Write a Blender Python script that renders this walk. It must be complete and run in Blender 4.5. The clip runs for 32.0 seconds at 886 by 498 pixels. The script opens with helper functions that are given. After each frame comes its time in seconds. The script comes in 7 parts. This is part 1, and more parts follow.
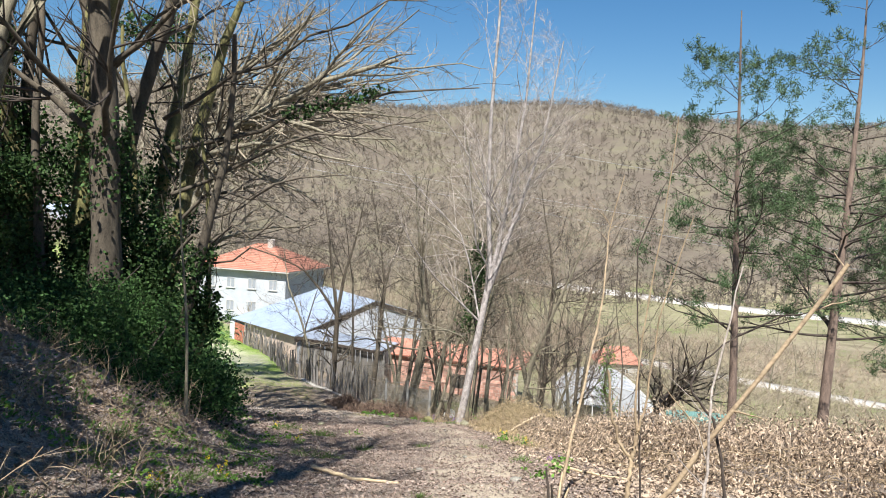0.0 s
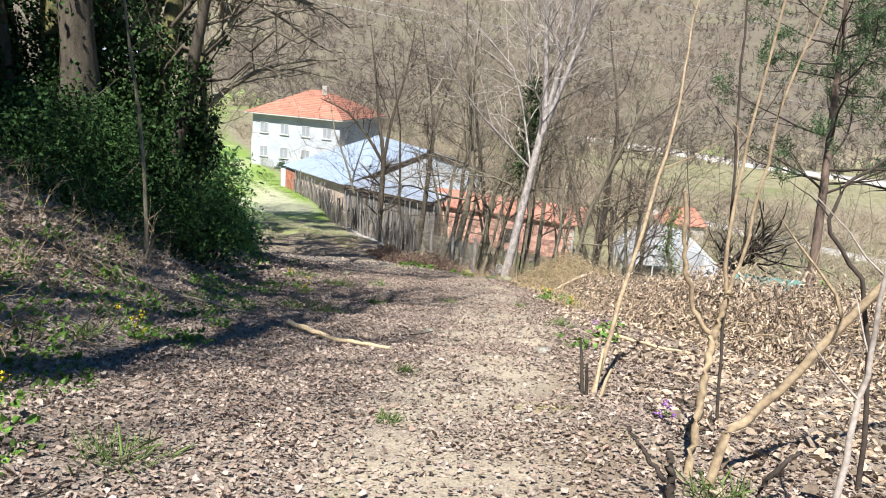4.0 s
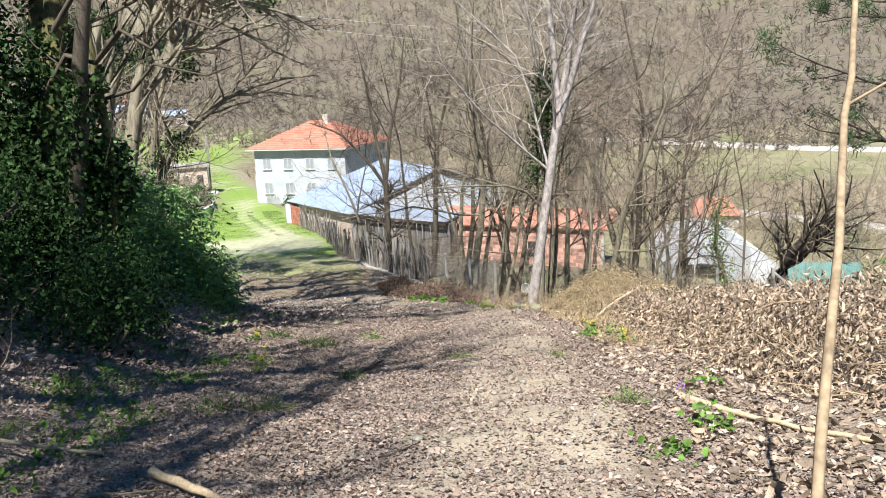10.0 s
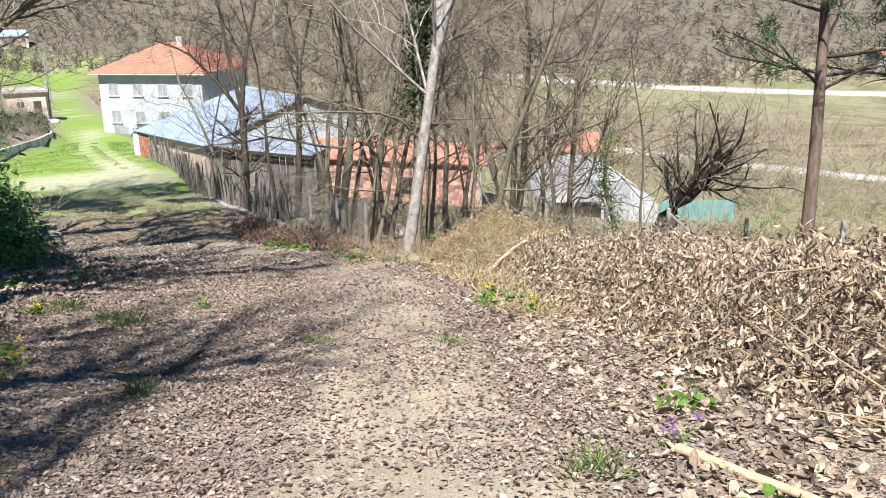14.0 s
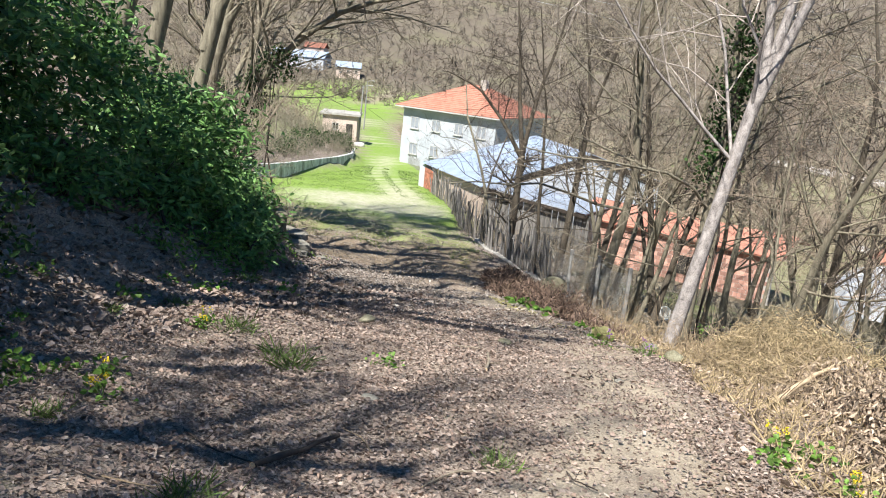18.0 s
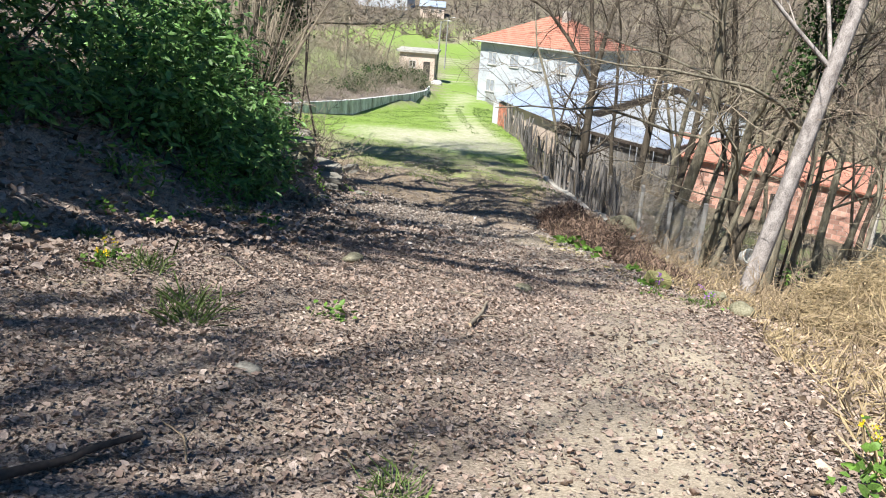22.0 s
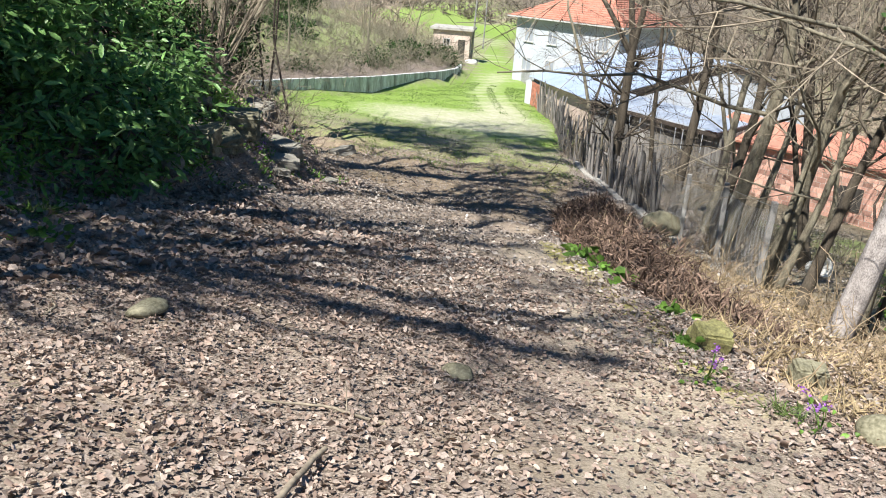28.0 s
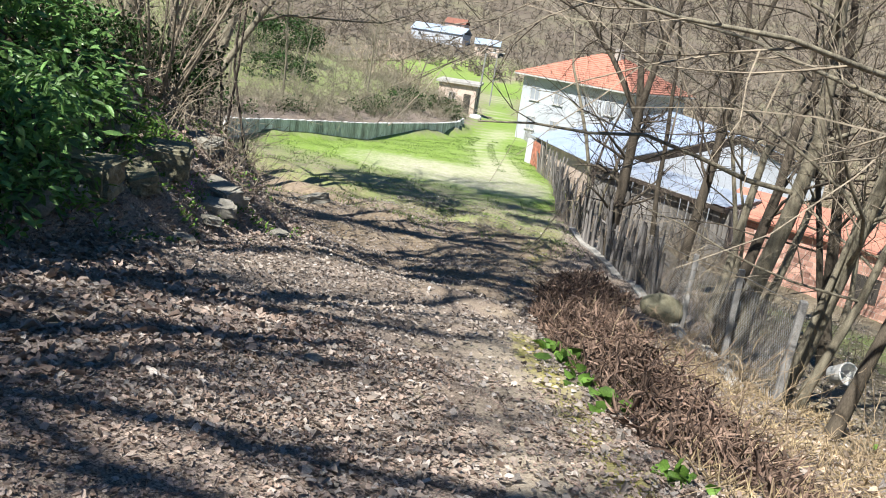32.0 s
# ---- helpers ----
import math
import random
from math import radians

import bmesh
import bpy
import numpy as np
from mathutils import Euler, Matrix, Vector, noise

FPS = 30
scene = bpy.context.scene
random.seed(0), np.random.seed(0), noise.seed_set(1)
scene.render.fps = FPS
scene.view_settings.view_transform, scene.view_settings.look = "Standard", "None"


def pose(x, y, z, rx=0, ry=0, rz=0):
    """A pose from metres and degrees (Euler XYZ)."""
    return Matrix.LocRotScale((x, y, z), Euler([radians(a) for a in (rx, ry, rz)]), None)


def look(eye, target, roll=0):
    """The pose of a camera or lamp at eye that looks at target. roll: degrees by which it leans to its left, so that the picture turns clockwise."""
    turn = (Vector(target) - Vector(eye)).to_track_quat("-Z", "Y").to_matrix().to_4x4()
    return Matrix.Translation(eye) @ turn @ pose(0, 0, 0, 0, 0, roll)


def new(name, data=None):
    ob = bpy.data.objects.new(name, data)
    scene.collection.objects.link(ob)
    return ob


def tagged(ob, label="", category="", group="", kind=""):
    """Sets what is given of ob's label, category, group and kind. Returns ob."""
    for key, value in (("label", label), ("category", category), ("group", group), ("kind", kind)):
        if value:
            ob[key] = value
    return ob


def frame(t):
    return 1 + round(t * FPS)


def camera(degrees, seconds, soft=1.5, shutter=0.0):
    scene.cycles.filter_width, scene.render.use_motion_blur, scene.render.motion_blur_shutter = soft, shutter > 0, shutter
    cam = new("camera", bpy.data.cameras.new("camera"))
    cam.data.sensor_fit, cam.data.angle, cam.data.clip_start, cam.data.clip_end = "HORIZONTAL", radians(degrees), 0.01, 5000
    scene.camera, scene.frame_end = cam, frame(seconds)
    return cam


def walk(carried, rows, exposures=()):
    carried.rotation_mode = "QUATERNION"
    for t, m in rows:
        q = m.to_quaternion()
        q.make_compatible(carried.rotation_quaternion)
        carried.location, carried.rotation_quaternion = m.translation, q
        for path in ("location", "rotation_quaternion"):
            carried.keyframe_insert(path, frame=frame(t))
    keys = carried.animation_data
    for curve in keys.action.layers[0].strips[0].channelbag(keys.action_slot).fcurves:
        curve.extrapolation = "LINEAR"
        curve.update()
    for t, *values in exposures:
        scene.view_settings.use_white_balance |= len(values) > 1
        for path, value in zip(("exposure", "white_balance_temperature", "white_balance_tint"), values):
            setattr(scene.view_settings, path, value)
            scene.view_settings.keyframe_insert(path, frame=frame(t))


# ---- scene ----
cam = camera(56.9, 32.0, soft=1.0)
PATH = [
    (0, (0.044, -0.024, 1.586), (0.029, 1.973, 1.481), 2.7),
    (0.5, (0.012, 0.316, 1.502), (-0.005, 2.314, 1.417), 1.0),
    (1, (0.062, 0.753, 1.402), (0.11, 2.748, 1.261), 1.3),
    (1.5, (0.179, 1.167, 1.279), (0.225, 3.148, 1.011), 1.9),
    (2, (0.219, 1.634, 1.113), (0.28, 3.597, 0.733), 2.7),
    (2.5, (0.317, 2.049, 1.005), (0.346, 4.002, 0.575), 3.2),
    (3, (0.357, 2.459, 0.891), (0.304, 4.402, 0.42), 3.8),
    (3.5, (0.478, 2.806, 0.8), (0.381, 4.746, 0.322), 3.9),
    (4, (0.65, 3.218, 0.702), (0.505, 5.16, 0.245), 3.8),
    (4.5, (0.743, 3.63, 0.588), (0.498, 5.571, 0.176), 2.5),
    (6.5, (0.882, 5.271, 0.422), (0.635, 7.189, -0.087), -3.3),
    (7, (0.843, 5.596, 0.32), (0.745, 7.534, -0.162), -2.7),
    (7.5, (0.846, 5.998, 0.175), (0.816, 7.942, -0.291), -1.2),
    (8, (0.753, 6.294, 0.138), (0.67, 8.247, -0.282), -1.2),
    (8.5, (0.643, 6.572, 0.11), (0.519, 8.526, -0.298), -1.5),
    (9, (0.66, 6.978, 0.075), (0.483, 8.928, -0.334), -2.4),
    (9.5, (0.669, 7.378, -0.005), (0.476, 9.326, -0.411), -2.7),
    (10, (0.721, 7.82, -0.07), (0.514, 9.766, -0.482), -3.0),
    (10.5, (0.741, 8.279, -0.148), (0.577, 10.222, -0.594), -3.1),
    (11, (0.757, 8.751, -0.24), (0.69, 10.695, -0.703), -3.2),
    (11.5, (0.783, 9.158, -0.297), (0.7, 11.1, -0.768), -4.2),
    (12, (0.743, 9.577, -0.366), (0.79, 11.497, -0.922), -3.9),
    (12.5, (0.671, 10.008, -0.442), (0.886, 11.891, -1.083), -1.9),
    (13, (0.638, 10.473, -0.515), (0.875, 12.35, -1.165), -0.9),
    (13.5, (0.594, 10.999, -0.618), (0.785, 12.89, -1.239), -0.3),
    (14, (0.613, 11.411, -0.751), (0.714, 13.323, -1.327), -0.9),
    (14.5, (0.561, 11.854, -0.885), (0.632, 13.77, -1.456), -0.3),
    (15, (0.493, 12.236, -0.941), (0.488, 14.163, -1.476), 1.6),
    (15.5, (0.53, 12.534, -1.037), (0.282, 14.462, -1.507), 1.8),
    (17.5, (0.625, 14.122, -1.41), (0.108, 16.017, -1.786), 4.4),
    (18, (0.643, 14.536, -1.479), (0.097, 16.404, -1.938), 5.7),
    (18.5, (0.637, 14.92, -1.558), (0.167, 16.801, -2.051), 5.4),
    (19, (0.754, 15.209, -1.648), (0.24, 17.076, -2.151), 5.6),
    (19.5, (0.831, 15.452, -1.717), (0.279, 17.295, -2.266), 5.3),
    (20, (0.838, 15.811, -1.83), (0.41, 17.673, -2.422), 4.3),
    (20.5, (0.889, 16.153, -1.921), (0.506, 18.019, -2.532), 4.9),
    (21, (0.94, 16.426, -1.973), (0.459, 18.279, -2.553), 6.2),
    (21.5, (0.908, 16.789, -2.095), (0.292, 18.613, -2.637), 6.0),
    (22, (0.976, 17.23, -2.235), (0.255, 18.993, -2.844), 4.3),
    (22.5, (1.027, 17.688, -2.36), (0.307, 19.436, -3.016), 5.1),
    (23, (1.077, 18.075, -2.406), (0.33, 19.816, -3.048), 5.9),
    (23.5, (1.032, 18.45, -2.476), (0.251, 20.173, -3.126), 5.6),
    (24, (0.901, 18.877, -2.536), (0.105, 20.592, -3.189), 5.6),
    (24.5, (0.918, 19.251, -2.636), (0.101, 20.96, -3.279), 5.5),
    (25, (0.822, 19.682, -2.735), (0.035, 21.418, -3.341), 4.5),
    (25.5, (0.708, 20.152, -2.812), (-0.032, 21.919, -3.385), 4.2),
    (27.5, (0.372, 21.719, -3.141), (-0.439, 23.4, -3.859), 3.8),
    (28, (0.232, 22.067, -3.196), (-0.573, 23.777, -3.849), 4.3),
    (28.5, (0.223, 22.35, -3.254), (-0.625, 24.067, -3.831), 4.2),
    (29, (0.174, 22.66, -3.283), (-0.708, 24.373, -3.823), 4.5),
    (29.5, (0.061, 23.034, -3.34), (-0.863, 24.727, -3.871), 5.5),
    (30, (0.023, 23.357, -3.407), (-0.972, 25.004, -3.952), 6.4),
    (30.5, (-0.132, 23.748, -3.478), (-1.136, 25.389, -4.025), 6.4),
    (31, (-0.244, 24.172, -3.511), (-1.198, 25.849, -4.037), 6.9),
    (31.5, (-0.263, 24.509, -3.542), (-1.208, 26.192, -4.068), 7.9),
    (32, (-0.396, 24.844, -3.616), (-1.225, 26.585, -4.147), 8.3),
]
walk(cam, [(t, look(eye, target, roll)) for t, eye, target, roll in PATH])


# the lane on the plan: places along y, the centre's height, and the two edges
LANE_Y = [-30, 0, 5.3, 10, 15, 20, 25, 31, 40, 48, 60, 83, 98, 123, 160, 220, 300]
LANE_Z = [5.8, -0.02, -1.2, -2.05, -3.2, -4.35, -5.3, -6.65, -8.7, -10.0, -11.3, -12.6, -13.6, -15.0, -17.0, -20, -24]
EDGE_R_Y = [-30, 7, 13, 18, 23.5, 27, 29.5, 31.5, 34, 37, 40, 44, 47, 51, 61, 70, 79, 86, 95, 120, 157, 220, 300]
EDGE_R_X = [3, 1.5, 1.7, 1.5, 1.2, 0.5, -0.6, -1.7, -3.1, -4.5, -5.5, -6.3, -6.9, -8.2, -12.4, -15.8, -20.5, -23.8, -27, -37.5, -55, -80, -110]
TOE_Y = [-30, 0, 8, 14, 20, 26, 30.5, 36, 39, 41, 44, 48, 53, 58, 62, 72, 84, 91, 98, 120, 157, 220, 300]
TOE_X = [-2, -1.8, -2.5, -3.4, -4.6, -6.6, -8.2, -9.6, -10.8, -12.8, -17, -23, -27.5, -29.5, -30.2, -29.6, -30.6, -32.2, -35, -43.5, -61, -87, -118]


def smooth(v, a, b):
    t = np.clip((v - a) / (b - a), 0, 1)
    return t * t * (3 - 2 * t)


def waves(x, y, size, seed):
    """Smooth uneven values of about -1 to 1, of that size in metres."""
    r = np.random.RandomState(seed)
    total = np.zeros_like(x, dtype=float)
    for _ in range(7):
        a, p = r.uniform(0, 6.283, 2)
        k = 6.283 / (size * r.uniform(0.6, 1.8))
        total = total + np.sin((x * math.cos(a) + y * math.sin(a)) * k + p)
    return total / 3.2


def lane_ripple(x, y):
    """Low washed ridges across the lower lane."""
    return 0.12 * smooth(y, 34, 38) * smooth(y, 58, 50) * waves(0.3 * x + 0.25 * y, y, 1.5, 23)


def ground_z(x, y):
    """The height of the ground, for numbers or arrays."""
    x, y = np.asarray(x, float), np.asarray(y, float)
    zc = (np.interp(y - 1.5, LANE_Y, LANE_Z) + 2 * np.interp(y, LANE_Y, LANE_Z) + np.interp(y + 1.5, LANE_Y, LANE_Z)) / 4
    right, left = np.interp(y, EDGE_R_Y, EDGE_R_X), np.interp(y, TOE_Y, TOE_X)
    dr, dl = np.maximum(x - right, 0), np.maximum(left - x, 0)
    # the bank: steep at its foot, then easing; behind the low wall it starts one metre up
    step = 0.95 * smooth(y, 57, 60) * (1 - smooth(y, 97, 101)) * smooth(dl, 0.1, 0.45)
    bank = 0.5 * dl - 0.2 * np.maximum(dl - 9, 0) - 0.14 * np.maximum(dl - 45, 0) - 0.1 * np.maximum(dl - 110, 0)
    bank = bank * (1 - 0.45 * smooth(y, 46, 60)) * (1 - 0.72 * smooth(y, 100, 190)) * (1 - 0.25 * smooth(-y, -14, 0))
    bank = bank + 0.4 * np.minimum(dl, 1.1) * smooth(y, 25, 31) * smooth(y, 46, 42)
    # the garden side falls away to the valley
    fall = 0.08 * np.minimum(dr, 1.0) * smooth(y, 20, 31) + 0.068 * np.minimum(dr, 16) + 0.105 * np.maximum(dr - 16, 0)
    fall = fall * (0.55 + 0.45 * smooth(y, 14, 30))
    fall = np.where(fall > 12, 12 + (fall - 12) * 0.12, fall)
    z = zc + step + bank - fall
    z = np.where(y > 150, np.maximum(z, -33.0 + 0.0 * x), np.maximum(z, -33.0))
    # the far side of the valley
    hill = smooth(y + 0.15 * np.abs(x), 270, 900)
    z = z + hill * (130 + 9 * np.sin(x * 0.006 + 1.0) + 6 * np.sin(x * 0.017)) + smooth(y, 330, 480) * 2.5 * waves(x, y, 90, 5)
    # worn lane: a slight trough, ruts and lumps
    mid, half = (right + left) / 2, np.maximum((right - left) / 2, 0.5)
    inside = np.clip(1 - np.abs(x - mid) / half, 0, 1)
    near = 1 - smooth(y, 60, 140)
    z = z - 0.12 * smooth(inside, 0, 0.8) * (1 - smooth(y, 40, 52))
    z = z + near * (0.05 * waves(x, y, 2.6, 2) + 0.02 * waves(x, y, 0.7, 3)) + near * smooth(dl, 0, 2) * 0.1 * waves(x, y, 1.6, 4)
    z = z + lane_ripple(x, y)
    # the washed-out hollow at the end of the bank
    z = z - 0.45 * np.exp(-(((x + 10.2) / 2.2) ** 2 + ((y - 43.5) / 2.6) ** 2))
    return z


def on_ground(x, y, lift=0.0):
    return (x, y, float(ground_z(x, y)) + lift)


# ---- light ----
SUN_FROM = Vector((-0.14, -0.99, 0.0)).normalized()
SUN_HEIGHT = radians(54)
sun_way = Vector((SUN_FROM.x * math.cos(SUN_HEIGHT), SUN_FROM.y * math.cos(SUN_HEIGHT), math.sin(SUN_HEIGHT)))
sun = new("sun", bpy.data.lights.new("sun", "SUN"))
sun.data.energy, sun.data.angle, sun.data.color = 5.0, radians(0.55), (1.0, 0.965, 0.9)
sun.matrix_world = look(sun_way * 60, (0, 0, 0))
world = bpy.data.worlds.new("sky")
scene.world = world
world.use_nodes = True
sky = world.node_tree.nodes.new("ShaderNodeTexSky")
sky.sky_type, sky.sun_disc = "NISHITA", False
sky.sun_elevation, sky.sun_rotation = SUN_HEIGHT, math.atan2(sun_way.x, sun_way.y)
sky.air_density, sky.dust_density, sky.ozone_density = 1.0, 0.0, 3.0
back = world.node_tree.nodes["Background"]
clear = world.node_tree.nodes.new("ShaderNodeHueSaturation")
clear.inputs["Saturation"].default_value = 1.3
world.node_tree.links.new(sky.outputs[0], clear.inputs["Color"]), world.node_tree.links.new(clear.outputs[0], back.inputs[0])
back.inputs[1].default_value = 0.05
scene.view_settings.exposure = 1.13


# ---- materials ----
def material(name, base, dark=None, rough=0.8, size=6.0, bump=0.25, fine=60.0, stretch=(1, 1, 1), metal=0.0, vary=0.25, thin=0.0, spec=0.35, obj_random=False, spread=(0.55, 1.4), other=None):
    """A matt surface with two scales of grain, stains and relief; thin lets some light through (leaves)."""
    m = bpy.data.materials.new(name)
    m.use_nodes = True
    n, k = m.node_tree.nodes, m.node_tree.links
    b = n["Principled BSDF"]
    b.inputs["Roughness"].default_value, b.inputs["Metallic"].default_value = rough, metal
    b.inputs["Specular IOR Level"].default_value = spec
    co = n.new("ShaderNodeTexCoord")
    mp = n.new("ShaderNodeMapping")
    mp.inputs["Scale"].default_value = stretch
    k.new(co.outputs["Object"], mp.inputs["Vector"])
    big, small = n.new("ShaderNodeTexNoise"), n.new("ShaderNodeTexNoise")
    big.inputs["Scale"].default_value, small.inputs["Scale"].default_value = size, fine
    big.inputs["Detail"].default_value, small.inputs["Detail"].default_value = 5, 4
    k.new(mp.outputs[0], big.inputs["Vector"]), k.new(mp.outputs[0], small.inputs["Vector"])
    add = n.new("ShaderNodeMath")
    add.operation = "MULTIPLY_ADD"
    add.inputs[1].default_value = 0.5
    half = n.new("ShaderNodeMath")
    half.operation = "MULTIPLY"
    half.inputs[1].default_value = 0.5
    k.new(big.outputs[0], half.inputs[0])
    k.new(small.outputs[0], add.inputs[0]), k.new(half.outputs[0], add.inputs[2])
    ramp = n.new("ShaderNodeValToRGB")
    dark = dark or tuple(c * (1 - 1.6 * vary) for c in base)
    light = tuple(min(1, c * (1 + vary)) for c in base)
    ramp.color_ramp.elements[0].position, ramp.color_ramp.elements[1].position = 0.34, 0.68
    ramp.color_ramp.elements[0].color, ramp.color_ramp.elements[1].color = (*dark, 1), (*light, 1)
    k.new(add.outputs[0], ramp.inputs[0])
    colour = ramp.outputs[0]
    # pieces differ from one another
    if thin or obj_random:
        pick = n.new("ShaderNodeObjectInfo" if obj_random else "ShaderNodeNewGeometry")
        hue = n.new("ShaderNodeHueSaturation")
        span = n.new("ShaderNodeMapRange")
        span.inputs[3].default_value, span.inputs[4].default_value = spread
        k.new(pick.outputs["Random" if obj_random else "Random Per Island"], span.inputs[0])
        if other:
            turn, wrap, blend = n.new("ShaderNodeMath"), n.new("ShaderNodeMath"), n.new("ShaderNodeMix")
            turn.operation, wrap.operation, blend.data_type = "MULTIPLY", "FRACT", "RGBA"
            turn.inputs[1].default_value, blend.inputs["B"].default_value = 37.7, (*other, 1)
            k.new(pick.outputs["Random" if obj_random else "Random Per Island"], turn.inputs[0])
            k.new(turn.outputs[0], wrap.inputs[0]), k.new(wrap.outputs[0], blend.inputs["Factor"]), k.new(colour, blend.inputs["A"])
            colour = blend.outputs["Result"]
        k.new(span.outputs[0], hue.inputs["Value"]), k.new(colour, hue.inputs["Color"])
        colour = hue.outputs[0]
    k.new(colour, b.inputs["Base Color"])
    if bump:
        bp = n.new("ShaderNodeBump")
        bp.inputs["Strength"].default_value, bp.inputs["Distance"].default_value = bump, 0.02
        k.new(add.outputs[0], bp.inputs["Height"]), k.new(bp.outputs[0], b.inputs["Normal"])
    if thin:
        tr = n.new("ShaderNodeBsdfTranslucent")
        k.new(colour, tr.inputs[0])
        mix = n.new("ShaderNodeMixShader")
        mix.inputs[0].default_value = thin
        k.new(b.outputs[0], mix.inputs[1]), k.new(tr.outputs[0], mix.inputs[2])
        k.new(mix.outputs[0], n["Material Output"].inputs[0])
    return m


BARK = material("bark", (0.27, 0.245, 0.18), (0.075, 0.065, 0.047), 0.9, 3, 0.7, 40, (4, 4, 0.7))
BARK_PALE = material("pale_bark", (0.43, 0.395, 0.375), (0.1, 0.085, 0.08), 0.85, 2.6, 0.7, 22, (3, 3, 1.6))
BARK_DARK = material("dark_bark", (0.12, 0.1, 0.075), (0.035, 0.029, 0.022), 0.92, 2.4, 0.7, 34, (3, 3, 0.7))
BARK_MOSS = material("mossy_bark", (0.2, 0.19, 0.075), (0.035, 0.028, 0.02), 0.95, 1.6, 0.8, 30, (3, 3, 0.6))
BARK_PINE = material("pine_bark", (0.2, 0.145, 0.115), (0.06, 0.045, 0.037), 0.9, 2.6, 0.8, 26, (3, 3, 0.8))
TWIG = material("twig", (0.3, 0.255, 0.19), (0.13, 0.108, 0.082), 0.85, 5, 0, 30)
TWIG_RED = material("reddish_twig", (0.34, 0.275, 0.21), (0.17, 0.13, 0.1), 0.85, 5, 0, 30)
SCRUB = material("dry_scrub", (0.36, 0.31, 0.21), (0.17, 0.15, 0.09), 0.9, 0.12, 0, 3)
FAR_TWIG = material("far_twig", (0.23, 0.195, 0.155), (0.15, 0.125, 0.1), 0.9, 0.012, 0, 0.1, thin=0.35, spread=(0.8, 1.2))
TWIG_PALE = material("pale_twig", (0.46, 0.41, 0.37), (0.2, 0.17, 0.15), 0.85, 5, 0, 30)
TWIG_TAN = material("tan_twig", (0.33, 0.255, 0.165), (0.17, 0.125, 0.08), 0.85, 5, 0.1, 30)
TWIG_DARK = material("dark_twig", (0.07, 0.055, 0.045), (0.03, 0.024, 0.02), 0.9, 5, 0, 30)
LITTER = material("leaf_litter", (0.47, 0.4, 0.35), (0.25, 0.2, 0.17), 0.7, 20, 0.1, 120, thin=0.12, spread=(0.45, 1.2), other=(0.3, 0.215, 0.17))
LITTER_GREY = material("grey_leaf_litter", (0.44, 0.405, 0.37), (0.2, 0.175, 0.155), 0.65, 20, 0.1, 120, thin=0.15, spread=(0.4, 1.5), other=(0.26, 0.215, 0.18))
BRUSH_LEAF = material("dry_brush_leaf", (0.54, 0.43, 0.325), (0.24, 0.175, 0.125), 0.7, 20, 0, 120, thin=0.2, spread=(0.25, 1.35))
RUST_LEAF = material("rust_bracken", (0.27, 0.185, 0.14), (0.08, 0.055, 0.043), 0.8, 20, 0, 120, thin=0.2, spread=(0.25, 1.5))
STRAW = material("straw", (0.43, 0.34, 0.205), (0.26, 0.2, 0.115), 0.8, 10, 0, 80, thin=0.25)
EVERGREEN = material("evergreen_leaf", (0.05, 0.105, 0.03), (0.02, 0.045, 0.014), 0.65, 14, 0, 90, thin=0.22, spec=0.15, spread=(0.35, 1.5))
LAUREL = material("laurel_leaf", (0.2, 0.36, 0.11), (0.07, 0.15, 0.045), 0.4, 14, 0, 90, thin=0.4, spec=0.45, spread=(0.4, 1.5))
IVY = material("ivy_leaf", (0.05, 0.095, 0.028), (0.018, 0.04, 0.013), 0.65, 14, 0, 90, thin=0.18, spec=0.18, spread=(0.35, 1.5))
NEEDLE = material("pine_needle", (0.085, 0.14, 0.055), (0.035, 0.06, 0.03), 0.6, 14, 0, 90, thin=0.25)
GRASS = material("grass_blade", (0.17, 0.25, 0.07), (0.08, 0.125, 0.035), 0.6, 10, 0, 80, thin=0.35)
WEED = material("weed_leaf", (0.16, 0.3, 0.055), (0.07, 0.13, 0.025), 0.55, 14, 0, 90, thin=0.3)
YELLOW = material("yellow_petal", (0.75, 0.6, 0.03), (0.6, 0.42, 0.02), 0.5, 14, 0, 90, thin=0.3)
PURPLE = material("purple_petal", (0.35, 0.14, 0.5), (0.22, 0.08, 0.36), 0.5, 14, 0, 90, thin=0.3)
STONE = material("stone", (0.28, 0.265, 0.23), (0.11, 0.105, 0.085), 0.9, 4, 0.6, 45)
STONE_MOSS = material("mossy_stone", (0.25, 0.235, 0.165), (0.08, 0.075, 0.045), 0.95, 5, 0.6, 45)
MOSS_STONE = material("moss_on_stone", (0.28, 0.265, 0.11), (0.1, 0.095, 0.045), 0.95, 5, 0.7, 45)
CONCRETE = material("concrete", (0.4, 0.385, 0.355), (0.2, 0.19, 0.17), 0.9, 1.6, 0.4, 30, (1, 1, 0.45))
WALL = material("stained_wall", (0.74, 0.75, 0.77), (0.14, 0.13, 0.12), 0.95, 1.1, 0.4, 14, (1.6, 1.6, 0.16), vary=0.3)
POST = material("concrete_post", (0.3, 0.295, 0.28), (0.16, 0.155, 0.15), 0.9, 3, 0.3, 40)
PICKET = material("weathered_wood", (0.21, 0.2, 0.19), (0.06, 0.055, 0.052), 0.9, 4, 0.5, 50, (5, 5, 0.5), obj_random=True)
PLANK = material("grey_plank", (0.24, 0.23, 0.215), (0.1, 0.093, 0.087), 0.9, 3, 0.4, 40, (5, 5, 0.5), obj_random=True)
